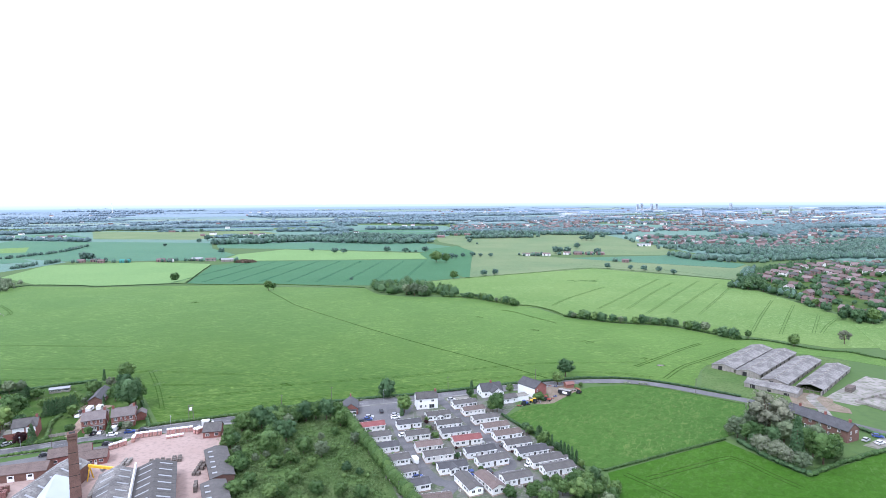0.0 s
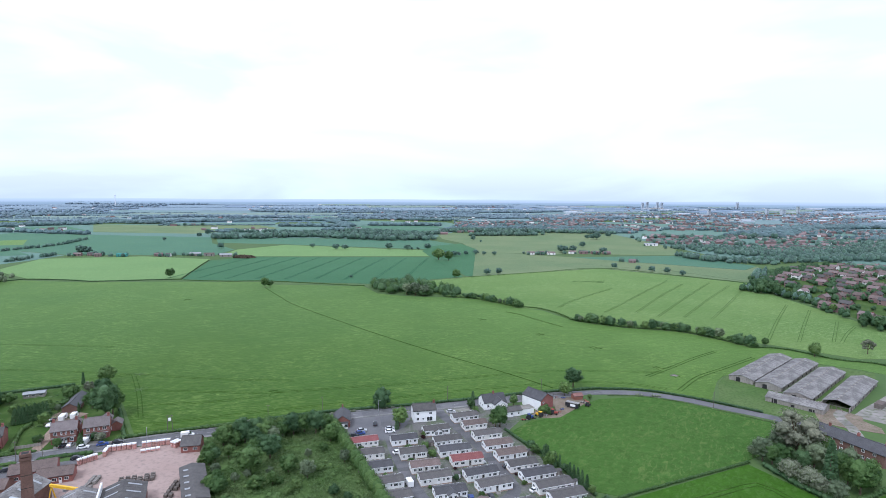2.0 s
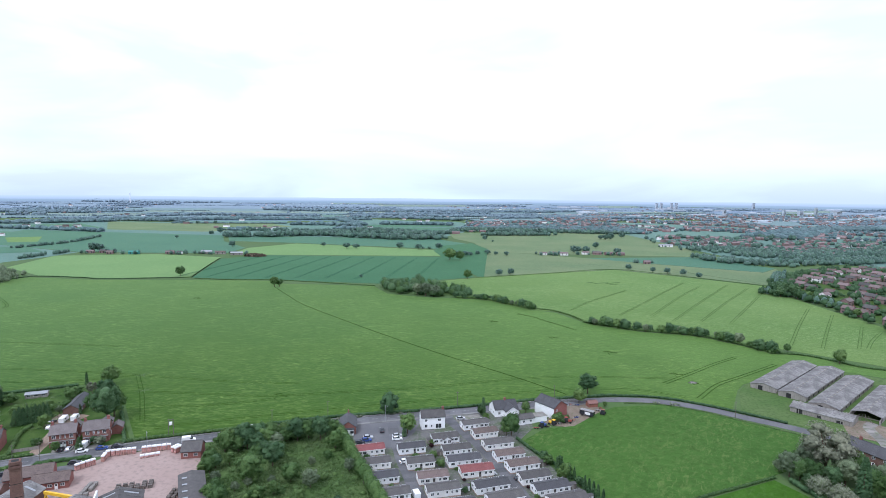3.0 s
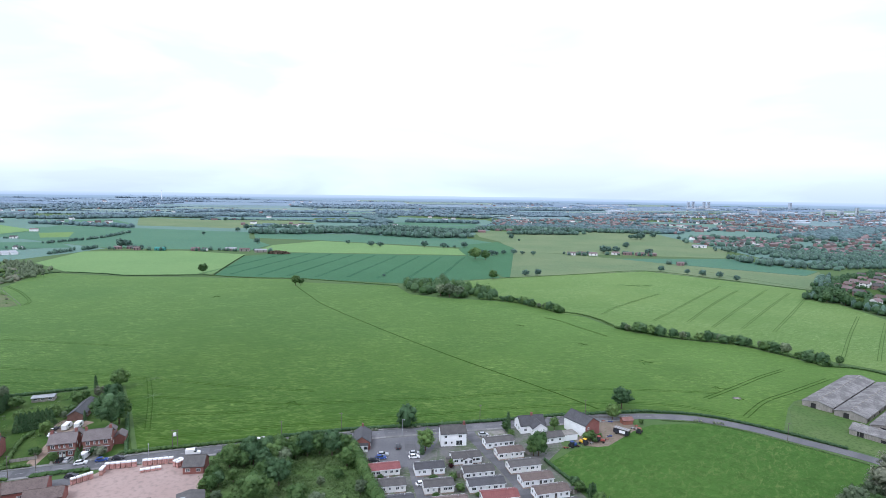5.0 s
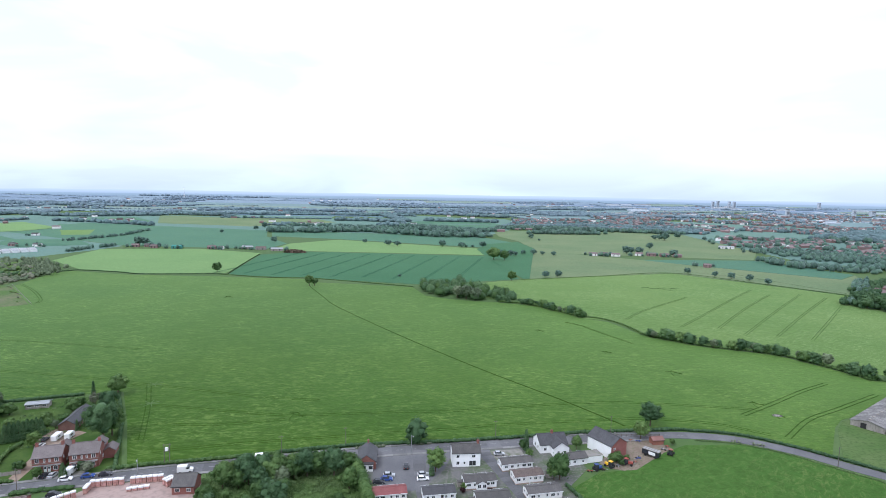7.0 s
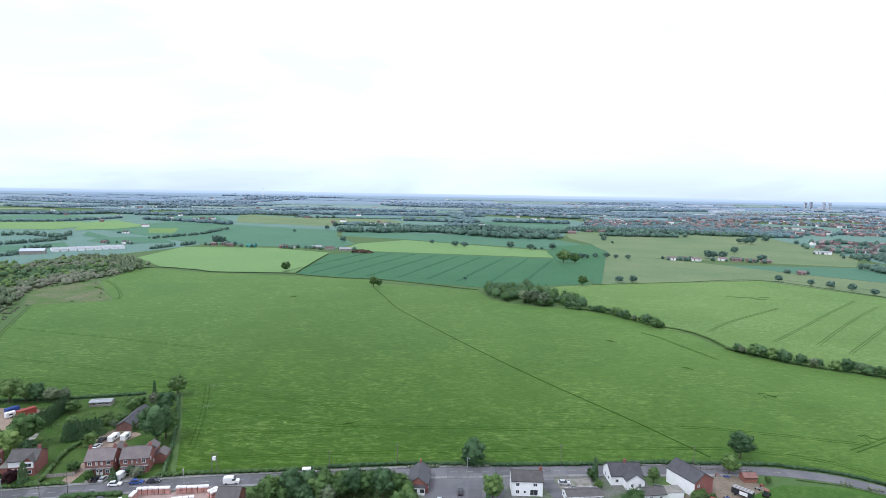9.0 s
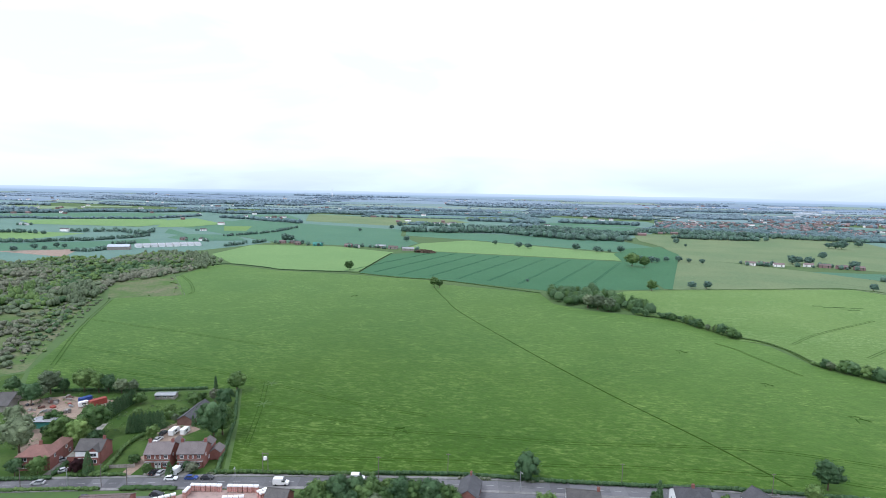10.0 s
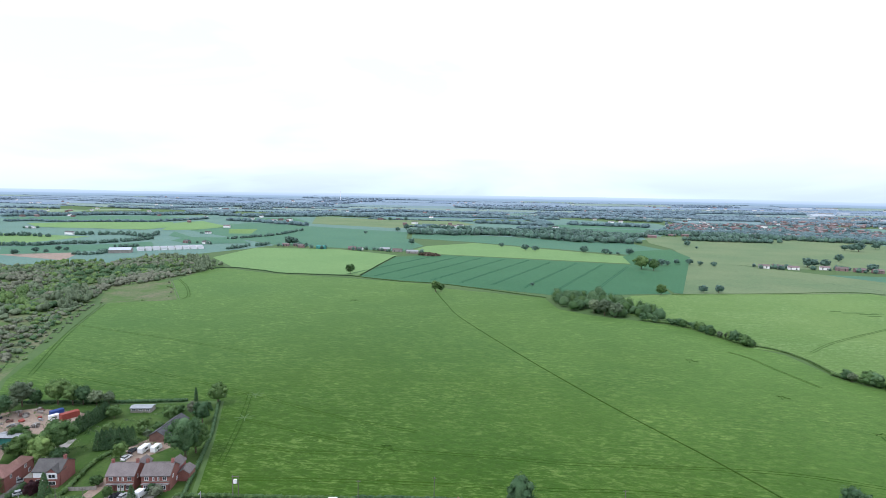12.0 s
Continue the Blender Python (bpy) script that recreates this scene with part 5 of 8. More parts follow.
# ---- mobile homes ----
def mobile_home(p, q, roof, walls, width=5.6, gabled=False, seed=0):
    rng = random.Random(seed)
    p, q = Vector(p), Vector(q)
    d = (q - p).normalized()
    if (q - p).length < 9.6:
        p = q - d * 10.6
    length = (q - p).length
    at, _ = on_front(p, q, width)
    colour = {"slate": "grey", "tile_brown": "brown", "tile_red": "red", "slate_blue": "dark grey", "fibre": "pale grey"}[roof]
    wall_name = "white" if walls == "render_white" else "cream"
    ob = thing("mobile_home", at, f"{wall_name} mobile home with a low {colour} roof", "mobile home", "mobile homes in the park")
    part("body", Shape().gable_walls(length, width, 2.3, 0.95), M[walls], ob, at=pose(0, 0, 0.5))
    part("skirt", Shape().box(0, 0, -0.1, length - 0.1, width - 0.1, 0.62), M["skirt"], ob)
    part("roof", Shape().gable(length, width, 2.8, 0.95, 0.28, 0.12), M[roof], ob)
    part("ridge", Shape().box(0, 0, 3.82, length + 0.5, 0.25, 0.09), M[roof], ob)
    for s in (-1, 1):
        part("gutter", Shape().box(0, s * (width / 2 + 0.31), 2.70, length + 0.5, 0.10, 0.12), M["white_paint"], ob)
    xs = [length * k for k in (-0.38, -0.2, 0.22, 0.38)]
    for x in xs:
        window(ob, x + rng.uniform(-0.2, 0.2), -width / 2 - 0.02, 1.35, rng.choice((0.8, 1.1, 1.5)), 1.0)
    for x in (xs[0], xs[2]):
        window(ob, x, width / 2 + 0.02, 1.35, 1.2, 1.0, 180)
    for s in (-1, 1):
        for y in (-width * 0.22, width * 0.22):
            window(ob, s * (length / 2 + 0.02), y, 1.3, 1.3, 1.1, 90 * s)
    dx = length * rng.uniform(-0.02, 0.08)
    door(ob, dx, -width / 2 - 0.03, 0.85, 1.95, z=0.55, mat=rng.choice(("white_paint", "white_paint", "wood")))
    st = part("steps", Shape().box(dx, -width / 2 - 0.55, 0, 1.4, 1.0, 0.5).box(dx, -width / 2 - 1.2, 0, 1.4, 0.35, 0.25), M["concrete"], ob)
    for s in (-0.7, 0.7):
        part("handrail", Shape().tube((dx + s, -width / 2 - 0.1, 1.3), (dx + s, -width / 2 - 1.2, 1.1), 0.03, 0.03, 5).tube((dx + s, -width / 2 - 1.2, 0.1), (dx + s, -width / 2 - 1.2, 1.1), 0.03, 0.03, 5), M["white_paint"], st)
    part("flue", Shape().tube((length * 0.25, 0.6, 3.4), (length * 0.25, 0.6, 4.1), 0.09, 0.09), M["steel"], ob)
    if gabled:
        part("gable", Shape().gable_walls(2.0, 3.4, 2.3, 0.9), M[walls], ob, at=pose(0, -width / 2 - 0.4, 0.5, 0, 0, 90))
        part("gable_roof", Shape().gable(3.6, 3.4, 2.8, 0.9, 0.25, 0.12), M[roof], ob, at=pose(0, -width / 2 + 0.3, 0.004, 0, 0, 90))
        for x in (-0.9, 0.9):
            window(ob, x, -width / 2 - 1.42, 1.2, 1.2, 1.3)
    return ob


HOMES_WEST = [((-36.2, 236.2), (-25.9, 239.5), "tile_red", "cream"), ((-31.4, 225.6), (-22.2, 228.3), "slate", "cream"), ((-26.6, 215.3), (-18.0, 218.0), "slate_blue", "render_white"),
              ((-20.5, 204.5), (-13, 207), "slate", "render_white"), ((-16.9, 194.7), (-9.5, 197.2), "slate", "render_white"), ((-11, 185.6), (-4.9, 187.8), "slate_blue", "render_white")]
HOMES_MID = [((-20.2, 238.8), (-10.1, 241.8), "slate_blue", "render_white"), ((-15.7, 226.9), (-6.0, 229.7), "slate", "cream"), ((-10.9, 216.2), (-0.7, 219.1), "tile_brown", "cream"),
             ((-7.2, 207.6), (3.5, 210.9), "slate", "cream"), ((-1.7, 197.9), (8.6, 200.8), "slate_blue", "render_white")]
HOMES_INNER = [((-7.5, 248.5), (3.0, 251.8), "slate", "render_white"), ((-2.8, 238.2), (7.8, 241.4), "slate", "render_white"), ((-0.7, 229.3), (11.2, 232.8), "slate_blue", "render_white"),
               ((4.1, 221.5), (15.5, 224.8), "tile_red", "cream"), ((9.0, 210.6), (20.4, 214.6), "slate_blue", "render_white"), ((13.2, 202.7), (24.5, 206.9), "slate", "render_white")]
HOMES_EAST = [((5.0, 263.1), (15.9, 267), "slate", "render_white"), ((9.5, 254.6), (19.2, 258.0), "tile_brown", "cream"), ((13.6, 244.2), (24.7, 247.9), "slate", "cream"), ((17.4, 234.7), (28.2, 238.2), "tile_brown", "render_white"),
              ((21.5, 226.5), (32.6, 230.3), "tile_brown", "render_white"), ((25, 217.7), (35.5, 221.2), "slate", "cream"), ((29.2, 210.2), (40.8, 214.3), "slate_blue", "render_white"), ((33, 202.4), (45.2, 206.8), "slate", "cream"),
              ((36.7, 195.8), (48.1, 199.8), "slate", "render_white"), ((21.3, 189.1), (31.2, 192.8), "slate", "render_white")]
for k, (p, q, roof, walls) in enumerate(HOMES_WEST + HOMES_MID + HOMES_INNER + HOMES_EAST):
    mobile_home(p, q, roof, walls, gabled=k in (10, 11), seed=k)
mobile_home((10.6, 194.5), (16.2, 183.6), "tile_brown", "cream", 5.2, seed=41)
mobile_home((3.4, 194.0), (8.4, 183.0), "slate", "render_white", 5.2, seed=42)
mobile_home((-9.5, 174.5), (2.6, 176.8), "tile_brown", "cream", seed=43)

# small sheds and bushes between the homes
park_rng = random.Random(29)
homes_at = [(Vector(p) + Vector(q)) / 2 for p, q, _, _ in HOMES_WEST + HOMES_MID + HOMES_INNER + HOMES_EAST]
lane_pts = [q for line in PARK_ROADS for q in smooth_line(line, 2)]
for c in homes_at:
    for _ in range(3):
        x, y = c.x + park_rng.uniform(-6.5, 6.5), c.y - park_rng.uniform(1.6, 3.0) + 0.3 * park_rng.uniform(-6, 6) * 0
        if min(math.hypot(q.x - x, q.y - y) for q in lane_pts) > 3.2:
            plant(x, y, park_rng.uniform(1.0, 2.0), park_rng.choice(("bush", "bush", "purple", "blossom")))
    if park_rng.random() < 0.55:
        side = park_rng.choice((-1, 1))
        x, y = c.x + side * 7.0, c.y + 3.5 + side * 2.2
        if min(math.hypot(q.x - x, q.y - y) for q in lane_pts) > 3.4:
            hut = thing("garden_shed", pose(x, y, 0.06, 0, 0, 18), "small pale garden shed beside a mobile home", "shed", "park sheds")
            part("wall", Shape().gable_walls(2.4, 1.8, 1.8, 0.4), M[park_rng.choice(("render_white", "wood", "boards"))], hut)
            part("roof", Shape().gable(2.4, 1.8, 1.8, 0.4, 0.12, 0.06), M["slate"], hut)
            part("door", Shape().box(0, -0.92, 0.05, 0.8, 0.05, 1.6), M["boards"], hut)

# ---- old poultry barns beyond the road ----
BARN0, BARN_U, BARN_V = Vector((159, 329)), Vector((0.731, 0.682)), Vector((0.682, -0.731))


def old_barn(u0, u1, v0, v1, along_u=True, broken=False):
    c = BARN0 + BARN_U * (u0 + u1) / 2 + BARN_V * (v0 + v1) / 2
    length, width = (u1 - u0, v1 - v0) if along_u else (v1 - v0, u1 - u0)
    turn = math.degrees(math.atan2(BARN_U.y, BARN_U.x)) if along_u else math.degrees(math.atan2(BARN_V.y, BARN_V.x))
    ob = thing("old_barn", pose(c.x, c.y, 0.05, 0, 0, turn), "derelict grey barn with a collapsed gable end" if broken else "derelict grey timber barn with a lichened sheet roof", "barn", "old barns")
    eave, rise = 2.4, 1.6
    if broken:
        walls = Shape()
        for s in (-1, 1):
            walls.box(0, s * (width / 2 - 0.1), 0, length, 0.2, eave)
        walls.add([(length / 2, -width / 2, 0), (length / 2, width / 2, 0), (length / 2, width / 2, eave), (length / 2, 0, eave + rise), (length / 2, -width / 2, eave)], [(0, 1, 2, 3, 4)])
        part("wall", walls, M["boards"], ob)
        for y in (-3.5, -1, 1.5, 4):
            part("rafter", Shape().tube((-length / 2 + 0.5, y, 0), (-length / 2 + 0.5, y * 0.4, eave + rise * (1 - abs(y) / width) - 0.2), 0.12, 0.1, 5), M["wood"], ob)
        part("tie_beam", Shape().box(-length / 2 + 0.6, 0, eave - 0.3, 0.2, width, 0.25), M["wood"], ob)
    else:
        part("wall", Shape().gable_walls(length, width, eave, rise), M["boards"], ob)
    part("roof", Shape().gable(length - (5 if broken else 0), width, eave, rise, 0.35, 0.12, x=2.5 if broken else 0), M["fibre"], ob)
    n = int(length / 5)
    for i in range(n):
        x = -length / 2 + (i + 0.5) * length / n
        if broken and i == 0:
            continue
        part("ridge_vent", Shape().box(x, 0, eave + rise + 0.02, 1.4, 0.9, 0.3), M["boards"], ob)
    # black panels on the closed wall paint the dark inside of doorways
    for i in range(int(length / 8)):
        x = -length / 2 + 4 + i * 8
        part("doorway", Shape().box(x, -width / 2 - 0.01, 0.2 if i % 3 else 0, 1.6 if i % 2 else 2.4, 0.08, 1.2 if i % 3 else 2.3), M["black"], ob, "black panel painting the dark inside of an open doorway")
    for i in range(int(length / 2.4)):
        x = -length / 2 + 1.2 + i * 2.4
        for s in (-1, 1):
            part("post", Shape().box(x, s * (width / 2 + 0.05), 0, 0.22, 0.16, eave), M["boards"], ob)
    for i in range(int(length / 3)):
        for s in (-1, 1):
            p0 = Shape().box(0, 0, 0, 0.10, math.hypot(width / 2, rise) + 0.3, 0.06)
            part("sheet_seam", p0, M["fibre"], ob, at=pose(-length / 2 + (5 if broken else 0) + i * 3 * (length - (5 if broken else 0)) / length, s * width / 4, eave + rise / 2 + 0.13, -s * math.degrees(math.atan2(rise, width / 2)), 0, 0))
    # one more black panel for the dark of an open end door
    door_w = part("end_door", Shape().box(-length / 2 - 0.03, 1.5, 0, 0.08, 2.2, 2.4), M["black"], ob, "black panel painting the dark inside of an open doorway") if not broken else None
    return ob


old_barn(0, 65, 0, 12.8)
old_barn(-2, 64.5, 14.2, 26.8)
old_barn(-9, 56, 29.8, 42.4)
old_barn(-11, 50, 46.4, 58.2, broken=True)
old_barn(-22, -11.5, 25.8, 50.5, along_u=False)
whole("barn_yard", Shape().prism([(190, 276), (200, 266), (236, 286), (246, 302), (238, 312), (200, 284)], -0.2, 0.07), M["concrete"], "cracked pale concrete yard beside the barns", "yard", "structure")
whole("muddy_yard", Shape().prism([(170, 268), (178, 262), (190, 256), (193, 262), (191, 270), (194, 275), (190, 284), (182, 286), (176, 282)], -0.2, 0.175), M["earth"], "muddy worn ground before the barns", "yard", "structure")
whole("barn_track", ribbon(smooth_line([(176, 252), (180, 262), (184, 276), (190, 282)], 3), 4.5, -0.1, 0.195), M["concrete"], "pale concrete track to the barns", "track", "structure")
whole("barn_grass", Shape().prism([(137, 294), (152, 279), (178, 262), (186, 275), (196, 286), (236, 322), (250, 342), (215, 369), (158, 333), (150, 322)], -0.3, 0.045), M["scrubland"], "rough grass and nettles round the barns", "grass", "structure")
pen = thing("concrete_pen", pose(221, 272, 0.05, 0, 0, 24), "roofless concrete walled pen", "wall")
for x, y, sx, sy in ((0, -7, 34, 0.4), (0, 7, 34, 0.4), (-17, 0, 0.4, 14.4), (0, 0, 0.3, 14)):
    part("wall", Shape().box(x, y, 0, sx, sy, 1.1), M["concrete"], pen)
part("slab", Shape().box(0, 0, -0.1, 34, 14, 0.16), M["concrete"], pen)
tank = thing("rusty_tank", pose(212, 288, 0.05, 0, 0, 40), "dark rusty steel tank box in the yard", "tank")
part("body", Shape().box(0, 0, 0, 7, 3.2, 2.2), M["wood"], tank)
part("lid", Shape().box(0, 0, 2.2, 7.2, 3.4, 0.15), M["tile_brown"], tank)
# farmhouse terrace
house(pose(163, 238, 0.05, 0, 0, -66), 27, 7.5, 5.0, 2.6, "brick_old", "slate_blue", "long brick farmhouse with a dark slate roof", name="farmhouse", front=[(x, z, 1.1, 1.2) for x in (-10, -6, -2, 2, 6, 10) for z in (0.9, 3.4)], back=[(x, 3.4, 1.1, 1.2) for x in (-10, -5, 0, 5, 10)],
      ends=[(1, -1.8, 3.4, 1.0, 1.2), (1, 1.8, 3.4, 1.0, 1.2), (1, -1.8, 0.9, 1.0, 1.2)], chimneys=[(-9, 0), (2, 0), (12, 0)], doors=[-4, 8])


# ---- brickworks ----
def slope_lights(parent, length, width, eave, rise, rows, side):
    """Skylight strips on one slope of a gabled roof."""
    tilt = math.degrees(math.atan2(rise, width / 2))
    for i in range(rows):
        x = -length / 2 + (i + 0.5) * length / rows
        part("skylight", Shape().box(0, 0, 0, 0.8, width * 0.33, 0.06), M["steel"], parent, "pale translucent skylight strip", at=pose(x, side * width / 4, eave + rise / 2 + 0.17, -side * tilt, 0, 0))


shed_turn = math.degrees(math.atan2(28.1, -12.6))
for cx, cy, width, mat, side, label in ((-95.5, 177.5, 13.0, "slate", 1, "long industrial shed with a dark sheet roof and skylights"), (-106.8, 172.5, 11.0, "fibre", -1, "long industrial shed with a pale sheet roof and skylights")):
    works = thing("factory_shed", pose(cx, cy, 0.05, 0, 0, shed_turn), label, "factory", "brickworks sheds")
    part("wall", Shape().gable_walls(46, width, 4.6, 2.2), M["brick_old"], works)
    part("roof", Shape().gable(46, width, 4.6, 2.2, 0.3, 0.14), M[mat], works)
    for s in (-1, 1):
        slope_lights(works, 46, width, 4.6, 2.2, 9, s)
    for i in range(14):
        for s in (-1, 1):
            part("sheet_seam", Shape().box(0, 0, 0, 0.12, math.hypot(width / 2, 2.2) + 0.25, 0.05), M[mat], works, at=pose(-22 + i * 3.35, s * width / 4, 5.85, -s * math.degrees(math.atan2(2.2, width / 2)), 0, 0))
part("parapet", Shape().box(0, 6.6, 3.5, 46, 0.5, 3.6), M["white_paint"], bpy.data.objects["factory_shed"], "white capped parapet wall")
kiln = thing("factory_shed", pose(-134.5, 178, 0.05, 0, 0, 92), "tall old factory shed with a grey sheet roof", "factory", "brickworks sheds")
part("wall", Shape().gable_walls(42, 10.5, 5.6, 2.5), M["brick_old"], kiln)
part("roof", Shape().gable(42, 10.5, 5.6, 2.5, 0.3, 0.14), M["fibre"], kiln)
slope_lights(kiln, 42, 10.5, 5.6, 2.5, 7, -1)
slope_lights(kiln, 42, 10.5, 5.6, 2.5, 7, 1)
kiln2 = thing("factory_shed", pose(-125.5, 170, 0.05, 0, 0, 115), "old factory shed with one white painted wall", "factory", "brickworks sheds")
part("wall", Shape().gable_walls(34, 12, 4.8, 2.8), M["brick_old"], kiln2)
part("roof", Shape().gable(34, 12, 4.8, 2.8, 0.3, 0.14), M["pale_sheet"], kiln2, "pale painted sheet roof")
part("white_wall", Shape().box(0, 6.05, 0.3, 34, 0.08, 4.4), M["render_white"], kiln2, "white painted side wall")
low_works = thing("factory_shed", pose(-163, 197.5, 0.05, 0, 0, 17), "long low brick store with a brown-grey roof", "factory", "brickworks sheds")
part("wall", Shape().gable_walls(34, 8, 3.0, 1.8), M["brick_old"], low_works)
part("roof", Shape().gable(34, 8, 3.0, 1.8), M["tile_brown"], low_works)
for x in (-12, -6, 0, 6, 12):
    door(low_works, x, -4.03, 2.2, 2.3, mat="render_white")
for cx, cy, length, width, eave, turn, roof in ((-146.5, 214, 14, 8.5, 3.2, 27, "tile_brown"), (-136.5, 211, 11, 6.5, 2.7, 22, "tile_brown")):
    office = house(pose(cx, cy, 0.05, 0, 0, turn), length, width, eave, 1.9, "brick", roof, "low brick works office with a brown roof", name="works_office", front=[(-length / 3, 0.9, 1.4, 1.1), (0, 0.9, 1.4, 1.1), (length / 3, 0.9, 1.4, 1.1)], back=[(-length / 3, 0.9, 1.4, 1.1), (length / 3, 0.9, 1.4, 1.1)], doors=[length / 6])
gate = house(pose(-99.8, 236.6, 0.05, 0, 0, 12), 7, 7.2, 2.8, 2.6, "brick", "slate", "brick gatehouse with a slate roof and white windows", name="gatehouse", front=[(-1.8, 0.9, 1.5, 1.2), (1.8, 0.9, 1.5, 1.2)])
for cx, cy, length in ((-84.5, 204, 26), (-75, 178, 24)):
    store = thing("store_shed", pose(cx, cy, 0.05, 0, 0, 117), "low flat-topped store shed with a grey sheet roof", "shed")
    part("wall", Shape().gable_walls(length, 8, 3.2, 0.9), M["brick_old"], store)
    part("roof", Shape().gable(length, 8, 3.2, 0.9), M["slate"], store)
    for i in range(5):
        part("roof_light", Shape().box(-length / 2 + 3 + i * length / 5.5, 2, 3.85, 1.0, 2.2, 0.1), M["steel"], store)

# tall square chimney
stack = thing("factory_chimney", pose(-117.7, 173, 0.05, 0, 0, -12), "tall tapering square chimney of sooty brick", "chimney")
shaft = Shape().tube((0, 0, 0), (0, 0, 26.6), 2.48, 1.68, 4)
part("shaft", shaft, M["brick_old"], stack)
for z, w, hh in ((25.2, 2.6, 0.3), (25.9, 2.85, 0.5), (26.9, 2.6, 0.8)):
    part("band", Shape().box(0, 0, z, w, w, hh, 45), M["brick_old"], stack)
for k in range(6):
    part("iron_band", Shape().box(0, 0, 3 + k * 3.7, 3.5 - (3 + k * 3.7) * 0.045 + 0.08, 3.5 - (3 + k * 3.7) * 0.045 + 0.08, 0.16, 45), M["black"], stack)
# the top is closed; a black sheet paints the unlit flue
part("mouth", Shape().box(0, 0, 27.66, 1.7, 1.7, 0.06, 45), M["black"], stack, "black sooty sheet painting the dark of the flue opening")

# yellow gantry crane
gantry = thing("gantry_crane", pose(-121, 195.5, 0.05, 0, 0, -12), "yellow steel gantry crane over the yard", "crane")
part("beam", Shape().box(0, 0, 4.8, 16, 0.7, 0.9), M["yellow_paint"], gantry)
for x in (-7.6, 7.6):
    for y in (-1.4, 1.4):
        part("leg", Shape().tube((x, y, 0), (x, 0, 4.9), 0.22, 0.22, 6), M["yellow_paint"], gantry)
part("hoist", Shape().box(-2, 0, 3.9, 1.2, 1.2, 0.9), M["steel"], gantry)
part("cable", Shape().tube((-2, 0, 2.0), (-2, 0, 3.9), 0.05, 0.05, 5), M["black"], gantry)

# packs of bricks
pack_protos = {}


def brick_pack(x, y, turn, mat, cap, label, high=1):
    key = (mat, cap, high)
    if key not in pack_protos:
        ob = thing("brick_pack", pose(x, y, 0.06, 0, 0, turn), label, "brick pack", "brick packs in the yard")
        part("pallet", Shape().box(0, -0.4, 0, 1.5, 0.12, 0.14).box(0, 0.4, 0, 1.5, 0.12, 0.14), M["wood"], ob)
        for k in range(high):
            s = Shape()
            for j in range(4):
                s.box(0, 0, 0.14 + k * 1.12 + j * 0.26, 1.46 - 0.03 * (j % 2), 1.12, 0.245)
            part("bricks", s, M[mat], ob)
            for q in (-0.36, 0.36):
                part("strap", Shape().box(q, 0, 0.14 + k * 1.12, 0.05, 1.15, 1.04), M["black"], ob)
        if cap:
            part("cover", Shape().box(0, 0, 0.14 + high * 1.12 - 0.40, 1.52, 1.2, 0.44), M["white_paint"], ob, "white plastic cover")
        pack_protos[key] = ob
        return ob
    return copy_thing(pack_protos[key], pose(x, y, 0.06, 0, 0, turn))


yard_rng = random.Random(23)


def pack_row(p, q, mat, cap, label, lines=1, high=1, step=1.75):
    p, q = Vector(p), Vector(q)
    d = (q - p).normalized()
    turn = math.degrees(math.atan2(d.y, d.x))
    for line in range(lines):
        for i in range(int((q - p).length / step)):
            c = p + d * (i * step) + Vector((d.y, -d.x)) * line * 1.6
            if yard_rng.random() < 0.95:
                brick_pack(c.x, c.y, turn + yard_rng.uniform(-3, 3), mat, cap, label, high)


red_label, dark_label = "strapped pack of red bricks under a white cover", "strapped pack of brown bricks on a pallet"
pack_row((-135.5, 222), (-130.3, 228.6), "pack_brick", True, red_label, 1, 2)
pack_row((-130.4, 229.2), (-131.4, 233), "pack_brick", True, red_label, 1, 2)
pack_row((-131, 233.2), (-108, 241.2), "pack_brick", True, red_label, 1, 2)
pack_row((-108.2, 238), (-106.5, 241.5), "pack_brick", True, red_label, 2, 2)
pack_row((-117.5, 232.5), (-110.2, 236.2), "pack_brick", True, red_label)
pack_row((-122.3, 204.5), (-124, 214.5), "concrete", False, "strapped pack of pale buff bricks on a pallet", 2)
pack_row((-113.2, 210.6), (-101.8, 215.0), "wood", False, dark_label, 3, 1, 2.0)
pack_row((-92.2, 200), (-93.6, 213), "wood", False, dark_label, 2, 1, 2.2)
pack_row((-86.5, 188), (-88.5, 194), "wood", False, dark_label, 1, 2)
pack_row((-120.5, 184), (-124.5, 196), "concrete", False, "strapped pack of pale buff bricks on a pallet", 2)
pack_row((-160, 185), (-150, 189.5), "tile_orange", False, "strapped pack of orange bricks on a pallet", 4, 2)


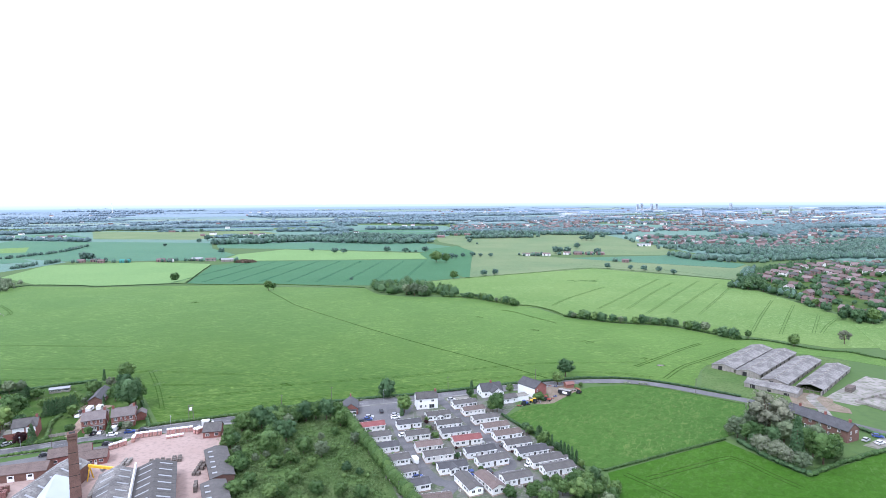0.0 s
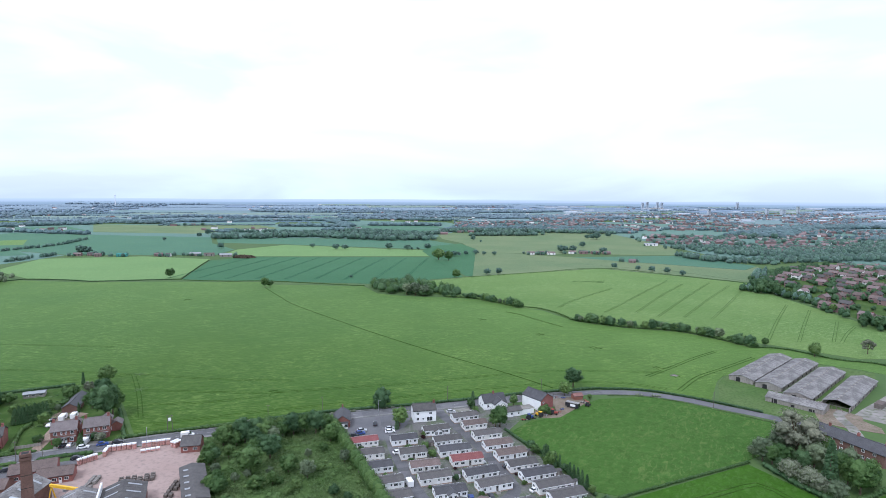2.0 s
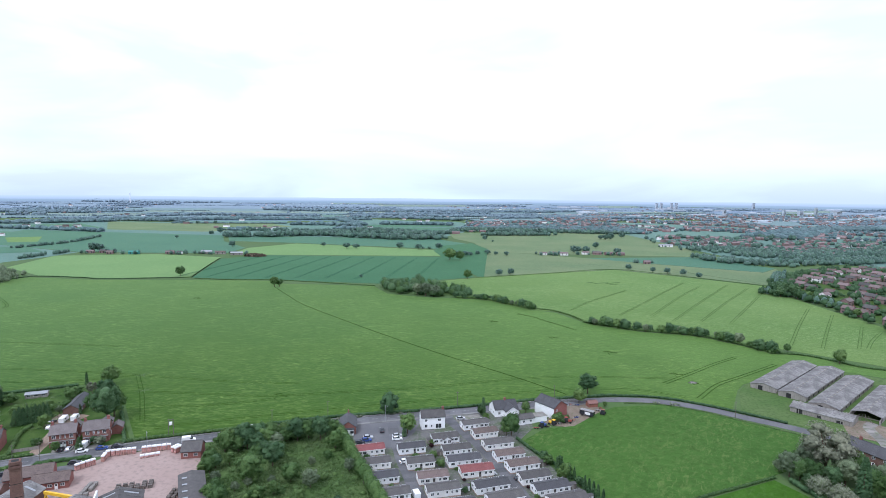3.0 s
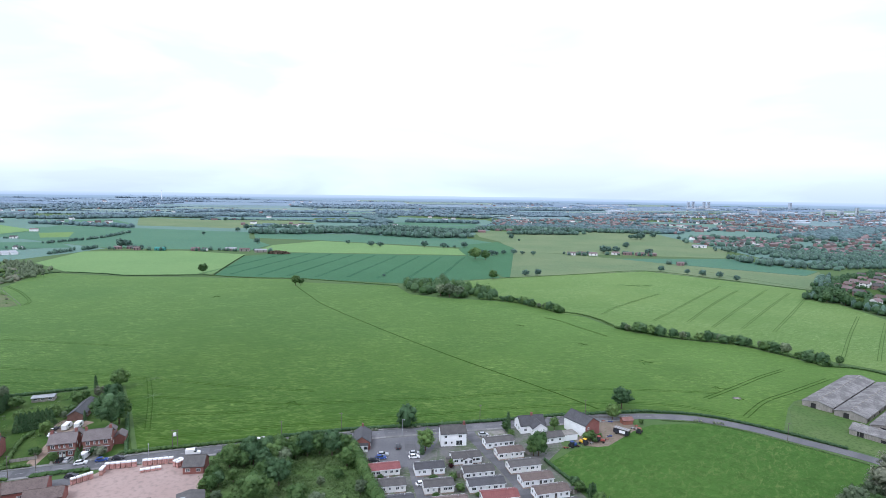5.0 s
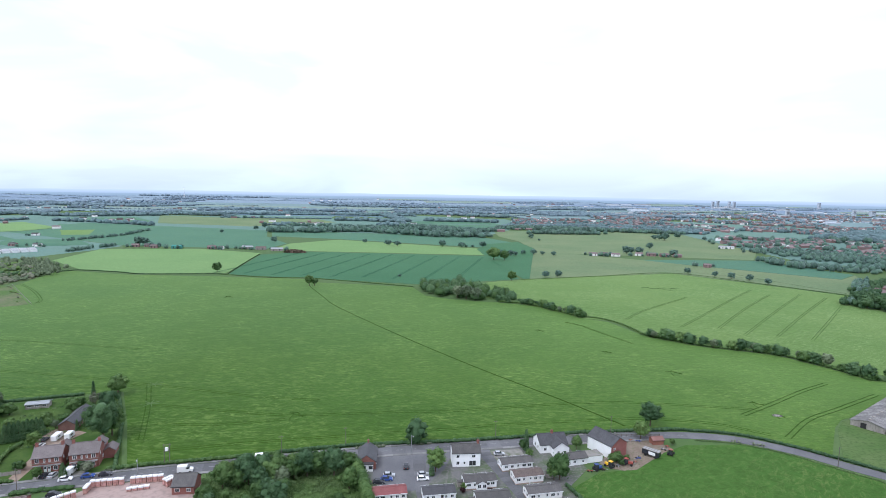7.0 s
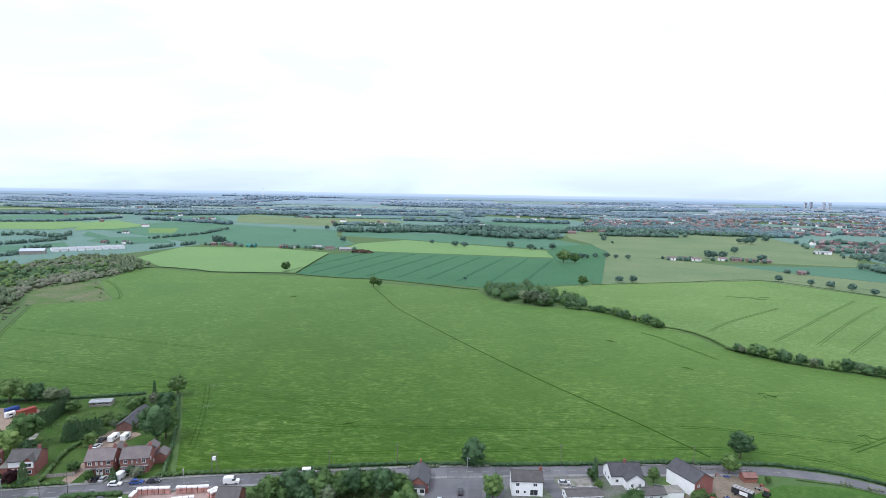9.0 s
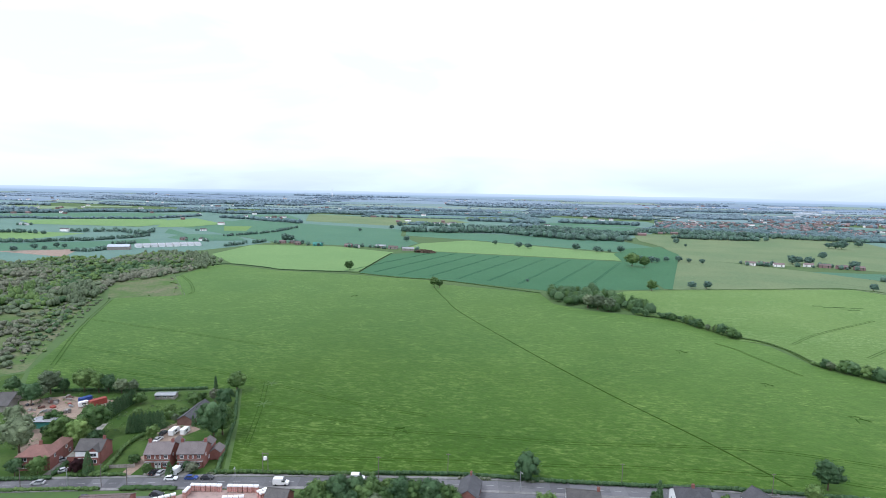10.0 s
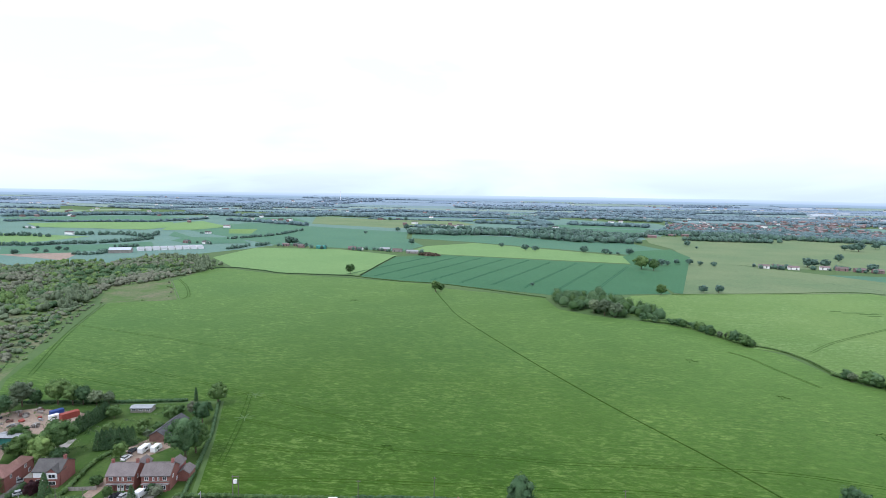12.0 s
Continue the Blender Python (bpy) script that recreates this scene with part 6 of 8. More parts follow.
# ---- vehicles ----
def car(x, y, turn, paint, label, long=4.3, estate=False):
    ob = thing("car", pose(x, y, 0.1, 0, 0, turn), label, "car", "parked cars")
    body = Shape()
    a, w = long / 2, 0.88
    side = [(-a, 0.35), (-a + 0.05, 0.78), (-a + 0.35, 0.92), (a - 1.15, 0.92), (a - 0.15, 0.72), (a, 0.35), (a - 0.1, 0.25), (-a + 0.1, 0.25)]
    n = len(side)
    body.add([(px, s * w * (1.0 if pz < 0.8 else 0.93), pz) for s in (-1, 1) for px, pz in side], [tuple(range(n)), tuple(range(2 * n - 1, n - 1, -1))] + [(i, n + i, n + (i + 1) % n, (i + 1) % n) for i in range(n)])
    part("body", body, M[paint], ob)
    back = -a + (0.15 if estate else 0.55)
    cab = [(back - 0.15, 0.9), (back + 0.25, 1.40), (a - 1.95, 1.42), (a - 1.2, 0.9)]
    part("windows", Shape().add([(px, s * (0.80 if pz < 1 else 0.66), pz) for s in (-1, 1) for px, pz in cab], [(0, 1, 2, 3), (7, 6, 5, 4), (0, 4, 5, 1), (1, 5, 6, 2), (2, 6, 7, 3)]), M["glass"], ob)
    part("roof", Shape().box((back + 0.25 + a - 1.95) / 2, 0, 1.40, a - 1.95 - back - 0.2, 1.34, 0.06), M[paint], ob)
    for px in (-a + 0.8, a - 0.85):
        for s in (-1, 1):
            wheel = part("wheel", Shape().tube((px, s * 0.72, 0.31), (px, s * 0.9, 0.31), 0.31, 0.31, 12), M["black"], ob)
            part("rim", Shape().tube((px, s * 0.9, 0.31), (px, s * 0.92, 0.31), 0.19, 0.18, 10), M["steel"], wheel)
    for s in (-0.6, 0.6):
        part("headlight", Shape().box(a - 0.1, s, 0.55, 0.12, 0.35, 0.14), M["white_paint"], ob)
        part("tail_light", Shape().box(-a + 0.02, s, 0.62, 0.08, 0.3, 0.16), M["red_paint"], ob)
    return ob


def van(x, y, turn, label, long=5.2, paint="white_paint", caravan=False):
    ob = thing("caravan" if caravan else "van", pose(x, y, 0.1, 0, 0, turn), label, "caravan" if caravan else "van")
    a, w = long / 2, 1.0
    side = [(-a, 0.35), (-a, 2.25), (-a + 0.2, 2.4), (a - 0.9 if caravan else a - 1.9, 2.4), (a - 0.3 if caravan else a - 1.1, 1.35 if not caravan else 1.9), (a, 1.05), (a, 0.35)]
    n = len(side)
    part("body", Shape().add([(px, s * w, pz) for s in (-1, 1) for px, pz in side], [tuple(range(n))[::-1], tuple(range(n, 2 * n))] + [(i, (i + 1) % n, n + (i + 1) % n, n + i) for i in range(n)]), M[paint], ob)
    if caravan:
        for s in (-1, 1):
            part("side_window", Shape().box(-0.4, s * 1.0, 1.2, 1.6, 0.05, 0.6), M["glass"], ob)
    else:
        part("windscreen", Shape().add([(a - 1.92, -0.85, 2.34), (a - 1.92, 0.85, 2.34), (a - 1.12, 0.9, 1.4), (a - 1.12, -0.9, 1.4), (a - 1.86, -0.85, 2.40), (a - 1.86, 0.85, 2.40), (a - 1.06, 0.9, 1.46), (a - 1.06, -0.9, 1.46)], [(4, 7, 6, 5), (0, 1, 2, 3), (0, 3, 7, 4), (1, 5, 6, 2), (3, 2, 6, 7), (0, 4, 5, 1)]), M["glass"], ob)
        for s in (-1, 1):
            part("side_window", Shape().box(a - 1.75, s * 1.0, 1.4, 0.9, 0.04, 0.6), M["glass"], ob)
    for px in ((0.0,) if caravan else (-a + 1.0, a - 1.0)):
        for s in (-1, 1):
            part("wheel", Shape().tube((px, s * 0.82, 0.33), (px, s * 1.02, 0.33), 0.33, 0.33, 12), M["black"], ob)
    return ob


for x, y, turn, paint, label in ((-181.5, 217.3, 206, "silver_car", "silver estate car driving on the road"), (-143.2, 235.9, 24, "white_paint", "white off-road car parked beside the road"), (-137.2, 238.9, 24, "blue_paint", "dark blue car parked beside the road"),
                                 (-132.2, 240.9, 24, "dark_car", "black car parked beside the road"), (-151.9, 237.0, 100, "dark_car", "black car on the villa forecourt"), (-149.4, 237.7, 100, "silver_car", "silver car on the villa forecourt"),
                                 (-171.6, 257.4, 100, "white_paint", "white car beside the workshop yard"), (-174.2, 262.5, 100, "dark_car", "black car beside the workshop yard"), (-189.6, 231.6, 62, "silver_car", "silver car on the driveway"),
                                 (-158.5, 216.5, 30, "dark_car", "dark car parked beside the works office"), (-139.5, 226.5, 20, "dark_car", "dark car beside the shrubbery"), (-181.5, 226.5, 60, "silver_car", "silver car by the garage"),
                                 (-35.1, 251.6, 10, "blue_paint", "bright blue car in the car park"), (-34.8, 254.3, 10, "silver_car", "silver car in the car park"), (-37.3, 249.2, 10, "dark_car", "black car in the car park"), (-22.9, 256.6, 15, "silver_car", "silver car in the car park corner")):
    car(x, y, turn, paint, label)
for x, y, turn, paint, label in ((-22.6, 253.6, 15, "white_paint", "white car in the car park corner"), (9.9, 200.2, 100, "blue_paint", "light blue car beside a mobile home"), (-9.8, 196.8, 20, "blue_paint", "blue car behind a mobile home"), (-17.5, 233.9, 30, "white_paint", "white car beside the lane"),
                                 (3.6, 276.5, 12, "silver_car", "silver car on the paved plot"), (7.6, 272.6, 12, "dark_car", "dark car on the paved plot"), (32.2, 206.0, 30, "white_paint", "white car beside a mobile home"), (43.3, 205.6, 20, "red_paint", "red car behind a mobile home"),
                                 (16.6, 201.2, 100, "dark_car", "dark car beside the lane"), (14.5, 225.6, 20, "silver_car", "silver car between mobile homes"), (19.0, 190.5, 115, "dark_car", "dark grey car beside a mobile home"), (24.6, 223.0, 20, "dark_car", "dark car under a mobile home wall"),
                                 (35.0, 281.5, 110, "dark_car", "dark car beside the white barn"), (174.5, 226.5, 30, "silver_car", "silver car beside the farmhouse"), (178.0, 223.5, 20, "white_paint", "white car beside the farmhouse"), (182.0, 230.0, -30, "blue_paint", "dark blue car by the farmhouse gate"), (-30.0, 261.5, 100, "dark_car", "dark car on the pub forecourt")):
    car(x, y, turn, paint, label)
van(-145.0, 240.6, 100, "white van with a glazed cab on the forecourt", 5.0)
van(-106.6, 247.2, 22, "white van driving on the road")
van(-11.6, 209.6, 112, "white van parked on the lane")
van(-84.0, 259.6, 22, "white van half hidden behind trees", 4.8)
van(-170.6, 264.5, 104, "white caravan beside the workshop", 5.5, caravan=True)
van(-166.9, 266.5, 104, "white touring caravan beside the workshop", 4.5, caravan=True)
van(-230.0, 271.5, 70, "white boat-shaped trailer in the scrap yard", 4.5, caravan=True)


# ---- scrap yard behind the gardens ----
whole("scrap_yard", Shape().prism([(-262, 264), (-250, 277), (-232, 281), (-218, 282), (-212, 266), (-226, 256), (-220, 246), (-204, 232), (-208, 228), (-228, 242), (-242, 252)], -0.2, 0.07), M["dirt"], "dusty bare scrap yard ground", "yard", "structure")


def container(x, y, turn, mat, label, sx=6.1, sz=2.6):
    ob = thing("shipping_container", pose(x, y, 0.07, 0, 0, turn), label, "container")
    part("body", Shape().box(0, 0, 0, sx, 2.44, sz), M[mat], ob)
    for i in range(int(sx / 0.5)):
        for s in (-1, 1):
            part("rib", Shape().box(-sx / 2 + 0.3 + i * 0.5, s * 1.23, 0.15, 0.2, 0.06, sz - 0.3), M[mat], ob)
    part("door", Shape().box(-sx / 2 - 0.03, 0, 0.1, 0.06, 2.3, sz - 0.2), M[mat], ob)


container(-226.5, 275.5, 75, "red_paint", "rust-red steel shipping container", 7)
container(-233.8, 275, 75, "blue_paint", "blue steel container beside the trailer", 5)
container(-229.5, 246.5, 62, "silver_car", "pale grey storage container", 6)
container(-232.5, 248, 62, "blue_paint", "faded blue storage container", 5)
green_shed = house(pose(-224.5, 250.5, 0.07, 0, 0, 24), 8.5, 5.5, 2.8, 0.5, "teal_paint", "steel", "teal green metal shed with a pale roof", name="metal_shed")
for cx, cy, length in ((-262, 254, 14), (-266, 262, 8)):
    barnlet = house(pose(cx, cy, 0.07, 0, 0, 30), length, 8, 3.0, 1.5, "boards", "slate", "low grey yard shed with a sheet roof", name="yard_shed", over=0.4)
scrap_rng = random.Random(31)
for i in range(46):
    x, y = scrap_rng.uniform(-258, -214), scrap_rng.uniform(258, 281)
    mat = scrap_rng.choice(("wood", "brick_old", "steel", "white_paint", "boards", "dark_car", "wood", "boards", "red_paint"))
    if inside(x, y, [(-258, 264), (-250, 275), (-240, 278), (-232, 268), (-222, 270), (-216, 266), (-228, 258), (-242, 255)]):
        heap = thing("scrap_heap", pose(x, y, 0.07), "jumbled heap of scrap metal and timber", "scrap", "scrap heaps")
        for _ in range(scrap_rng.randint(2, 4)):
            part("scrap_piece", Shape().box(scrap_rng.uniform(-1, 1), scrap_rng.uniform(-0.8, 0.8), scrap_rng.uniform(0, 0.3), scrap_rng.uniform(0.6, 2.2), scrap_rng.uniform(0.4, 1.3), scrap_rng.uniform(0.3, 1.0), scrap_rng.uniform(0, 180)), M[mat], heap)

# ---- farm machinery in the small yard ----
whole("machinery_yard", Shape().prism([(44, 281), (41, 275), (45, 271.5), (53, 270), (60, 274), (65, 280), (71, 287), (72, 292), (68, 297), (62, 299.5), (52, 296.5), (46, 290)], -0.2, 0.095), M["earth"], "bare brown earth yard beside the barn", "yard", "structure")


def machine(x, y, turn, mat, label, name, long=3.6):
    ob = thing(name, pose(x, y, 0.09, 0, 0, turn), label, name.replace("_", " "))
    part("hood", Shape().box(long * 0.22, 0, 0.6, long * 0.5, 0.9, 0.8), M[mat], ob)
    part("cab", Shape().box(-long * 0.16, 0, 0.7, 1.3, 1.3, 1.6), M["glass"], ob)
    part("cab_roof", Shape().box(-long * 0.16, 0, 2.3, 1.45, 1.45, 0.12), M[mat], ob)
    part("chassis", Shape().box(0, 0, 0.4, long, 0.7, 0.3), M["black"], ob)
    for px, r in ((-long * 0.3, 0.7), (long * 0.36, 0.45)):
        for s in (-1, 1):
            part("wheel", Shape().tube((px, s * 0.6, r), (px, s * 1.0, r), r, r, 12), M["black"], ob)


machine(39.6, 269.8, 30, "blue_paint", "blue tractor parked beside the yard", "tractor")
machine(44.2, 272.8, 140, "yellow_paint", "yellow tractor parked beside the yard", "tractor")
machine(51.5, 275.5, -20, "red_paint", "red tractor parked beside the yard", "tractor")
machine(70.0, 286.5, 60, "orange_paint", "orange tractor at the yard edge", "tractor")
trailer = thing("livestock_trailer", pose(62, 284, 0.09, 0, 0, -35), "black and white box trailer in the yard", "trailer")
for k in range(6):
    part("roof_rack_bar", Shape().box(-2.6 + k * 1.05, 0, 2.72, 0.5, 2.3, 0.10), M["steel"], trailer)
part("white_panel", Shape().box(0.6, -1.215, 1.0, 2.6, 0.03, 1.2), M["white_paint"], trailer)
part("body", Shape().box(0, 0, 0.7, 6.5, 2.4, 1.9), M["dark_car"], trailer)
part("roof", Shape().box(0, 0, 2.6, 6.6, 2.5, 0.12), M["boards"], trailer)
for px in (-2, 2):
    for s in (-1, 1):
        part("wheel", Shape().tube((px, s * 0.95, 0.42), (px, s * 1.2, 0.42), 0.42, 0.42, 10), M["black"], trailer)
rust = house(pose(67, 296.5, 0.09, 0, 0, 15), 4.6, 3.4, 1.9, 0.8, "orange_paint", "tile_orange", "small rusty orange sheet-metal hut", name="hut")
clutter_rng = random.Random(52)
for i, (x, y) in enumerate(((36.5, 268.2), (41.5, 270.4), (47.6, 273.6), (54.6, 277.5), (56.5, 281), (68.5, 290.5), (70.5, 293), (60, 296.5), (57, 297))):
    pile = thing("farm_implement", pose(x, y, 0.09, 0, 0, clutter_rng.uniform(0, 180)), "rusty farm implement lying in the yard", "implement", "farm implements")
    tone = clutter_rng.choice(("red_paint", "orange_paint", "steel", "blue_paint", "brick_old"))
    part("frame", Shape().box(0, 0, 0.3, 2.4, 0.25, 0.2).box(0.3, 0, 0.3, 0.2, 1.5, 0.25), M[tone], pile)
    for s in (-0.6, 0.6):
        part("wheel", Shape().tube((s, 0.5, 0.3), (s, 0.7, 0.3), 0.3, 0.3, 10), M["black"], pile)
    part("drawbar", Shape().box(-1.4, 0, 0.35, 1.0, 0.12, 0.12), M["steel"], pile)
# low yard walls
for p, q in (((44, 299), (60, 301)), ((60, 301), (70, 303))):
    p, q = Vector(p), Vector(q)
    d = q - p
    fence = thing("fence", pose(p.x, p.y, 0.06, 0, 0, math.degrees(math.atan2(d.y, d.x))), "brown timber yard fence with posts", "fence")
    n = int(d.length / 2)
    for i in range(n + 1):
        part("post", Shape().box(i * d.length / n, 0, 0, 0.15, 0.15, 1.4), M["wood"], fence)
    for z in (0.4, 0.9):
        part("rail", Shape().box(d.length / 2, 0.09, z, d.length, 0.05, 0.16), M["wood"], fence)

# ---- poles ----
def pole(x, y, h, label, boxed=False, arm=False):
    ob = thing("utility_pole" if not arm else "street_lamp", pose(x, y, 0.05, 0, 0, 20), label, "pole" if not arm else "street lamp")
    if boxed:
        for s in (-0.9, 0.9):
            part("post", Shape().tube((s, 0, 0), (s, 0, h), 0.14, 0.11, 8), M["wood"], ob)
        part("platform", Shape().box(0, 0, h * 0.66, 2.0, 0.5, 0.15), M["wood"], ob)
        part("transformer", Shape().box(0, -0.1, h * 0.66 + 0.15, 1.0, 0.8, 1.2), M["white_paint"], ob, "white transformer box")
        part("crossarm", Shape().box(0, 0, h - 0.5, 2.6, 0.15, 0.15), M["wood"], ob)
    else:
        part("post", Shape().tube((0, 0, 0), (0, 0, h), 0.13, 0.09, 8), M["steel"] if arm else M["wood"], ob)
        if arm:
            part("lamp_arm", Shape().tube((0, 0, h), (0.3, -1.4, h + 0.2), 0.05, 0.05, 6), M["steel"], ob)
            part("lamp_head", Shape().box(0.34, -1.7, h + 0.12, 0.3, 0.7, 0.14), M["steel"], ob)
        else:
            part("crossarm", Shape().box(0, 0, h - 0.5, 1.6, 0.12, 0.12), M["wood"], ob)


pole(-115.8, 251, 8.0, "timber double pole carrying a white transformer", boxed=True)
for x, y in ((-183, 212.6), (-161, 224), (-153, 227), (-78, 263.6), (2, 290.4), (-56.3, 274.8), (50, 302.5), (130, 285.0)):
    pole(x, y, 8.0, "slim timber roadside utility pole")
for x, y in ((-170, 219), (-120, 240.5), (-30, 273.5)):
    pole(x, y, 7.0, "grey steel street lamp beside the road", arm=True)
# garden fence by the villas
fence = thing("fence", pose(-170, 233.4, 0.05, 0, 0, 27), "grey timber garden fence", "fence")
tagged(fence, "weathered grey timber garden fence panels")
for i in range(6):
    part("post", Shape().box(i * 1.9, 0, 0, 0.12, 0.12, 1.5), M["boards"], fence)
    if i < 5:
        part("panel", Shape().box(i * 1.9 + 0.95, 0, 0.1, 1.8, 0.06, 1.25), M["boards"], fence)

# ---- paths, drives and tramlines ----
for outline, mat, label, name in (([(-154, 233.5), (-140, 240), (-141.5, 243.5), (-156, 237.5)], "concrete", "pale concrete forecourt of the villas", "forecourt"), ([(-162, 231.5), (-158.5, 233), (-166, 262), (-164, 272), (-178, 275), (-179, 262), (-170, 256)], "dirt", "gravel drive beside the villas", "drive"),
                                  ([(-186, 222), (-183.5, 223.5), (-189, 238), (-204, 262), (-208, 258), (-193, 238)], "concrete", "concrete drive between the houses", "drive"), ([(0, 270), (14, 274.5), (12, 283), (0, 279)], "concrete", "pale paved plot behind a low wall", "paving"),
                                  ([(170, 222), (184, 230), (190, 222), (176, 216)], "concrete", "gravel parking beside the farmhouse", "parking")):
    whole(name, Shape().prism(outline, -0.1, 0.088), M[mat], label, "paving", "structure")


def wheel_tracks(points, label, name="tramline", gap=2.2, width=0.5, z=0.17, mat="tramline"):
    """A pair of wheel tracks pressed into a crop."""
    line = smooth_line(points, 6)
    ob = tagged(new(name), label, "tramline", "", "structure")
    for s in (-0.5, 0.5):
        off = []
        for i, q in enumerate(line):
            d = (line[min(i + 1, len(line) - 1)] - line[max(i - 1, 0)]).normalized()
            off.append(q + Vector((-d.y, d.x)) * gap * s)
        part("track", ribbon(off, width, 0.0, z), M[mat], ob)
    return ob


whole("footpath", ribbon(smooth_line([(-199, 636), (-190, 620), (-165, 578), (-138, 535), (-66, 447), (-10, 384), (33, 340), (58, 312)], 8), 0.7, 0, 0.17), M["trodden"], "narrow trodden footpath across the barley", "path", "structure")
wheel_tracks([(-432, 453), (-365, 374), (-300, 307)], "wheel tracks along the field edge")
wheel_tracks([(-484, 585), (-440, 552), (-400, 515), (-391, 500)], "curved wheel tracks in the field corner")
wheel_tracks([(-176, 331), (-156, 300), (-137, 267)], "wheel tracks beside the garden hedge", width=0.5, gap=1.9)
for x, y in ((-172, 329.5), (-158, 305)):
    for k in range(7):
        part("flattened_patch", Shape().box(x + 2.2 * math.cos(k * 0.9), y + 2.2 * math.sin(k * 0.9), 0, 4.0, 0.4, 0.175, math.degrees(k * 0.9)), M["flattened"], bpy.data.objects["tramline"])
# long drill tracks that bend gently across the whole field
RUNS = [[(-323, 338), (-233, 335), (-172, 329), (-121, 322), (-82, 321)], [(-306, 316), (-248, 313.5), (-204, 318.3), (-176, 329)], [(-385, 393), (-292, 391), (-220, 387)],
        [(-156, 304), (-119, 302), (-91, 301.5), (-65, 307), (-41, 313), (-20, 317), (0, 323.5), (28, 333), (57, 340.5), (84, 342), (128, 341.5)], [(-142, 284), (-115, 287.5), (-90, 297)],
        [(-128, 260), (-91, 274), (-58, 285), (-18, 297.5), (3, 305), (47, 317), (69, 322), (98, 320.8), (118, 312)]]
for run in RUNS:
    wheel_tracks(run, "faint drill tracks across the barley", width=0.42, gap=1.9, z=0.085, mat="drill")
for cx, cy, size in ((-87, 302, 4.5), (127, 349, 4.0), (101, 393, 5.0), (131, 334, 3.0), (70, 430, 3.5), (-250, 560, 5), (30, 480, 4)):
    for k in range(5):
        part("flattened_patch", Shape().box(cx + 0.5 * size * math.cos(k * 2.1), cy + 0.6 * size * math.sin(k * 2.1), 0, size, 0.4, 0.172, math.degrees(k * 0.8)), M["tramline"], bpy.data.objects["tramline"])
wheel_tracks([(179, 387), (159, 371.5), (136, 351), (115, 333)], "wheel tracks in the barley by the road", width=0.42)
wheel_tracks([(196, 372.5), (164, 348), (143, 332), (124, 310)], "wheel tracks in the barley by the road", width=0.42)
whole("stone_heap", Shape().lobe((131, 334.5, 0.1), (2.2, 1.4, 0.5), 90, 0.5, random.Random(3), 0.0), M["concrete"], "low grey heap of stones in the crop", "stones")
for run in ([(141, 513), (183, 576), (228, 645), (272, 710)], [(168, 512), (223, 600), (279, 682)], [(180, 494), (249, 597), (316, 694)], [(202, 493), (256, 571), (330, 674)], [(223, 487), (272, 558), (340, 658)],
            [(104, 533), (128, 573), (185, 646)], [(232, 419), (276, 484), (326, 555)], [(250, 413), (286, 465), (332, 530)], [(275, 414), (324, 482)], [(281, 414), (302, 439), (325, 463)]):
    wheel_tracks(run, "wheel tracks in the pale barley", z=0.18, width=0.36, gap=1.9, mat="pale_track")
wheel_tracks([(53, 512), (64, 502), (74, 484), (92, 455)], "short wheel tracks below the ditch", z=0.16, width=0.3, gap=1.6, mat="drill")
for cx, cy, size in ((168, 697, 15), (182, 697, 17), (190, 703, 10), (175, 700, 12), (184, 690, 11), (158, 700, 9)):
    part("flattened_patch", Shape().box(cx, cy, 0, size, 2.2, 0.172, 12 + size), M["pale_track"], bpy.data.objects["tramline"])
for k in range(9):
    wheel_tracks([(-340 + k * 36, 700 + (k % 2) * 4), (-330 + k * 36, 820), (-318 + k * 36, 950)], "wheel tracks in the dark crop", z=0.19, width=0.55, gap=2.6, mat="dark_track")
wheel_tracks([(66, 199), (73, 190), (80, 180), (88, 165)], "curved wheel tracks in the lower field", z=0.20)
wheel_tracks([(73, 195.6), (92, 204), (111, 212), (115, 208), (118, 200), (124, 188)], "curved wheel tracks in the lower field", z=0.20)
dash = tagged(new("centre_line"), "worn white dashes along the road", "road marking", "", "structure")
walked = 0.0
for a, b in zip(road_line, road_line[1:]):
    c, d = (a + b) / 2, b - a
    if -260 < c.x < 84:
        part("dash", Shape().box(0, 0, 0, 2.6, 0.13, 0.012), M["paint"], dash, at=pose(c.x, c.y, 0.09, 0, 0, math.degrees(math.atan2(d.y, d.x))))


# ---- woodland, far fields, town ----
def clump(shape, x, y, r, h, count, size, rng, base=0.0):
    shape.lobe((x, y, base + h * 0.40), (r, r, h * 0.6), count, size, rng, -0.7, 6, 3)


far_rng = random.Random(77)
WOOD = [(-312, 292), (-352, 338), (-378, 361), (-402, 388), (-434, 425), (-466, 470), (-500, 514), (-494, 545), (-500, 620), (-524, 672), (-600, 732), (-662, 722), (-664, 650), (-700, 600), (-750, 560), (-900, 520), (-980, 430), (-620, 190), (-380, 230)]
SHOWN = [(-320, 300), (-495, 510), (-500, 620), (-600, 735), (-665, 725), (-760, 570), (-640, 420), (-480, 320), (-390, 270)]
tones = {"leaf": Shape(), "leaf_grey": Shape(), "leaf_brown": Shape(), "leaf_dark": Shape()}


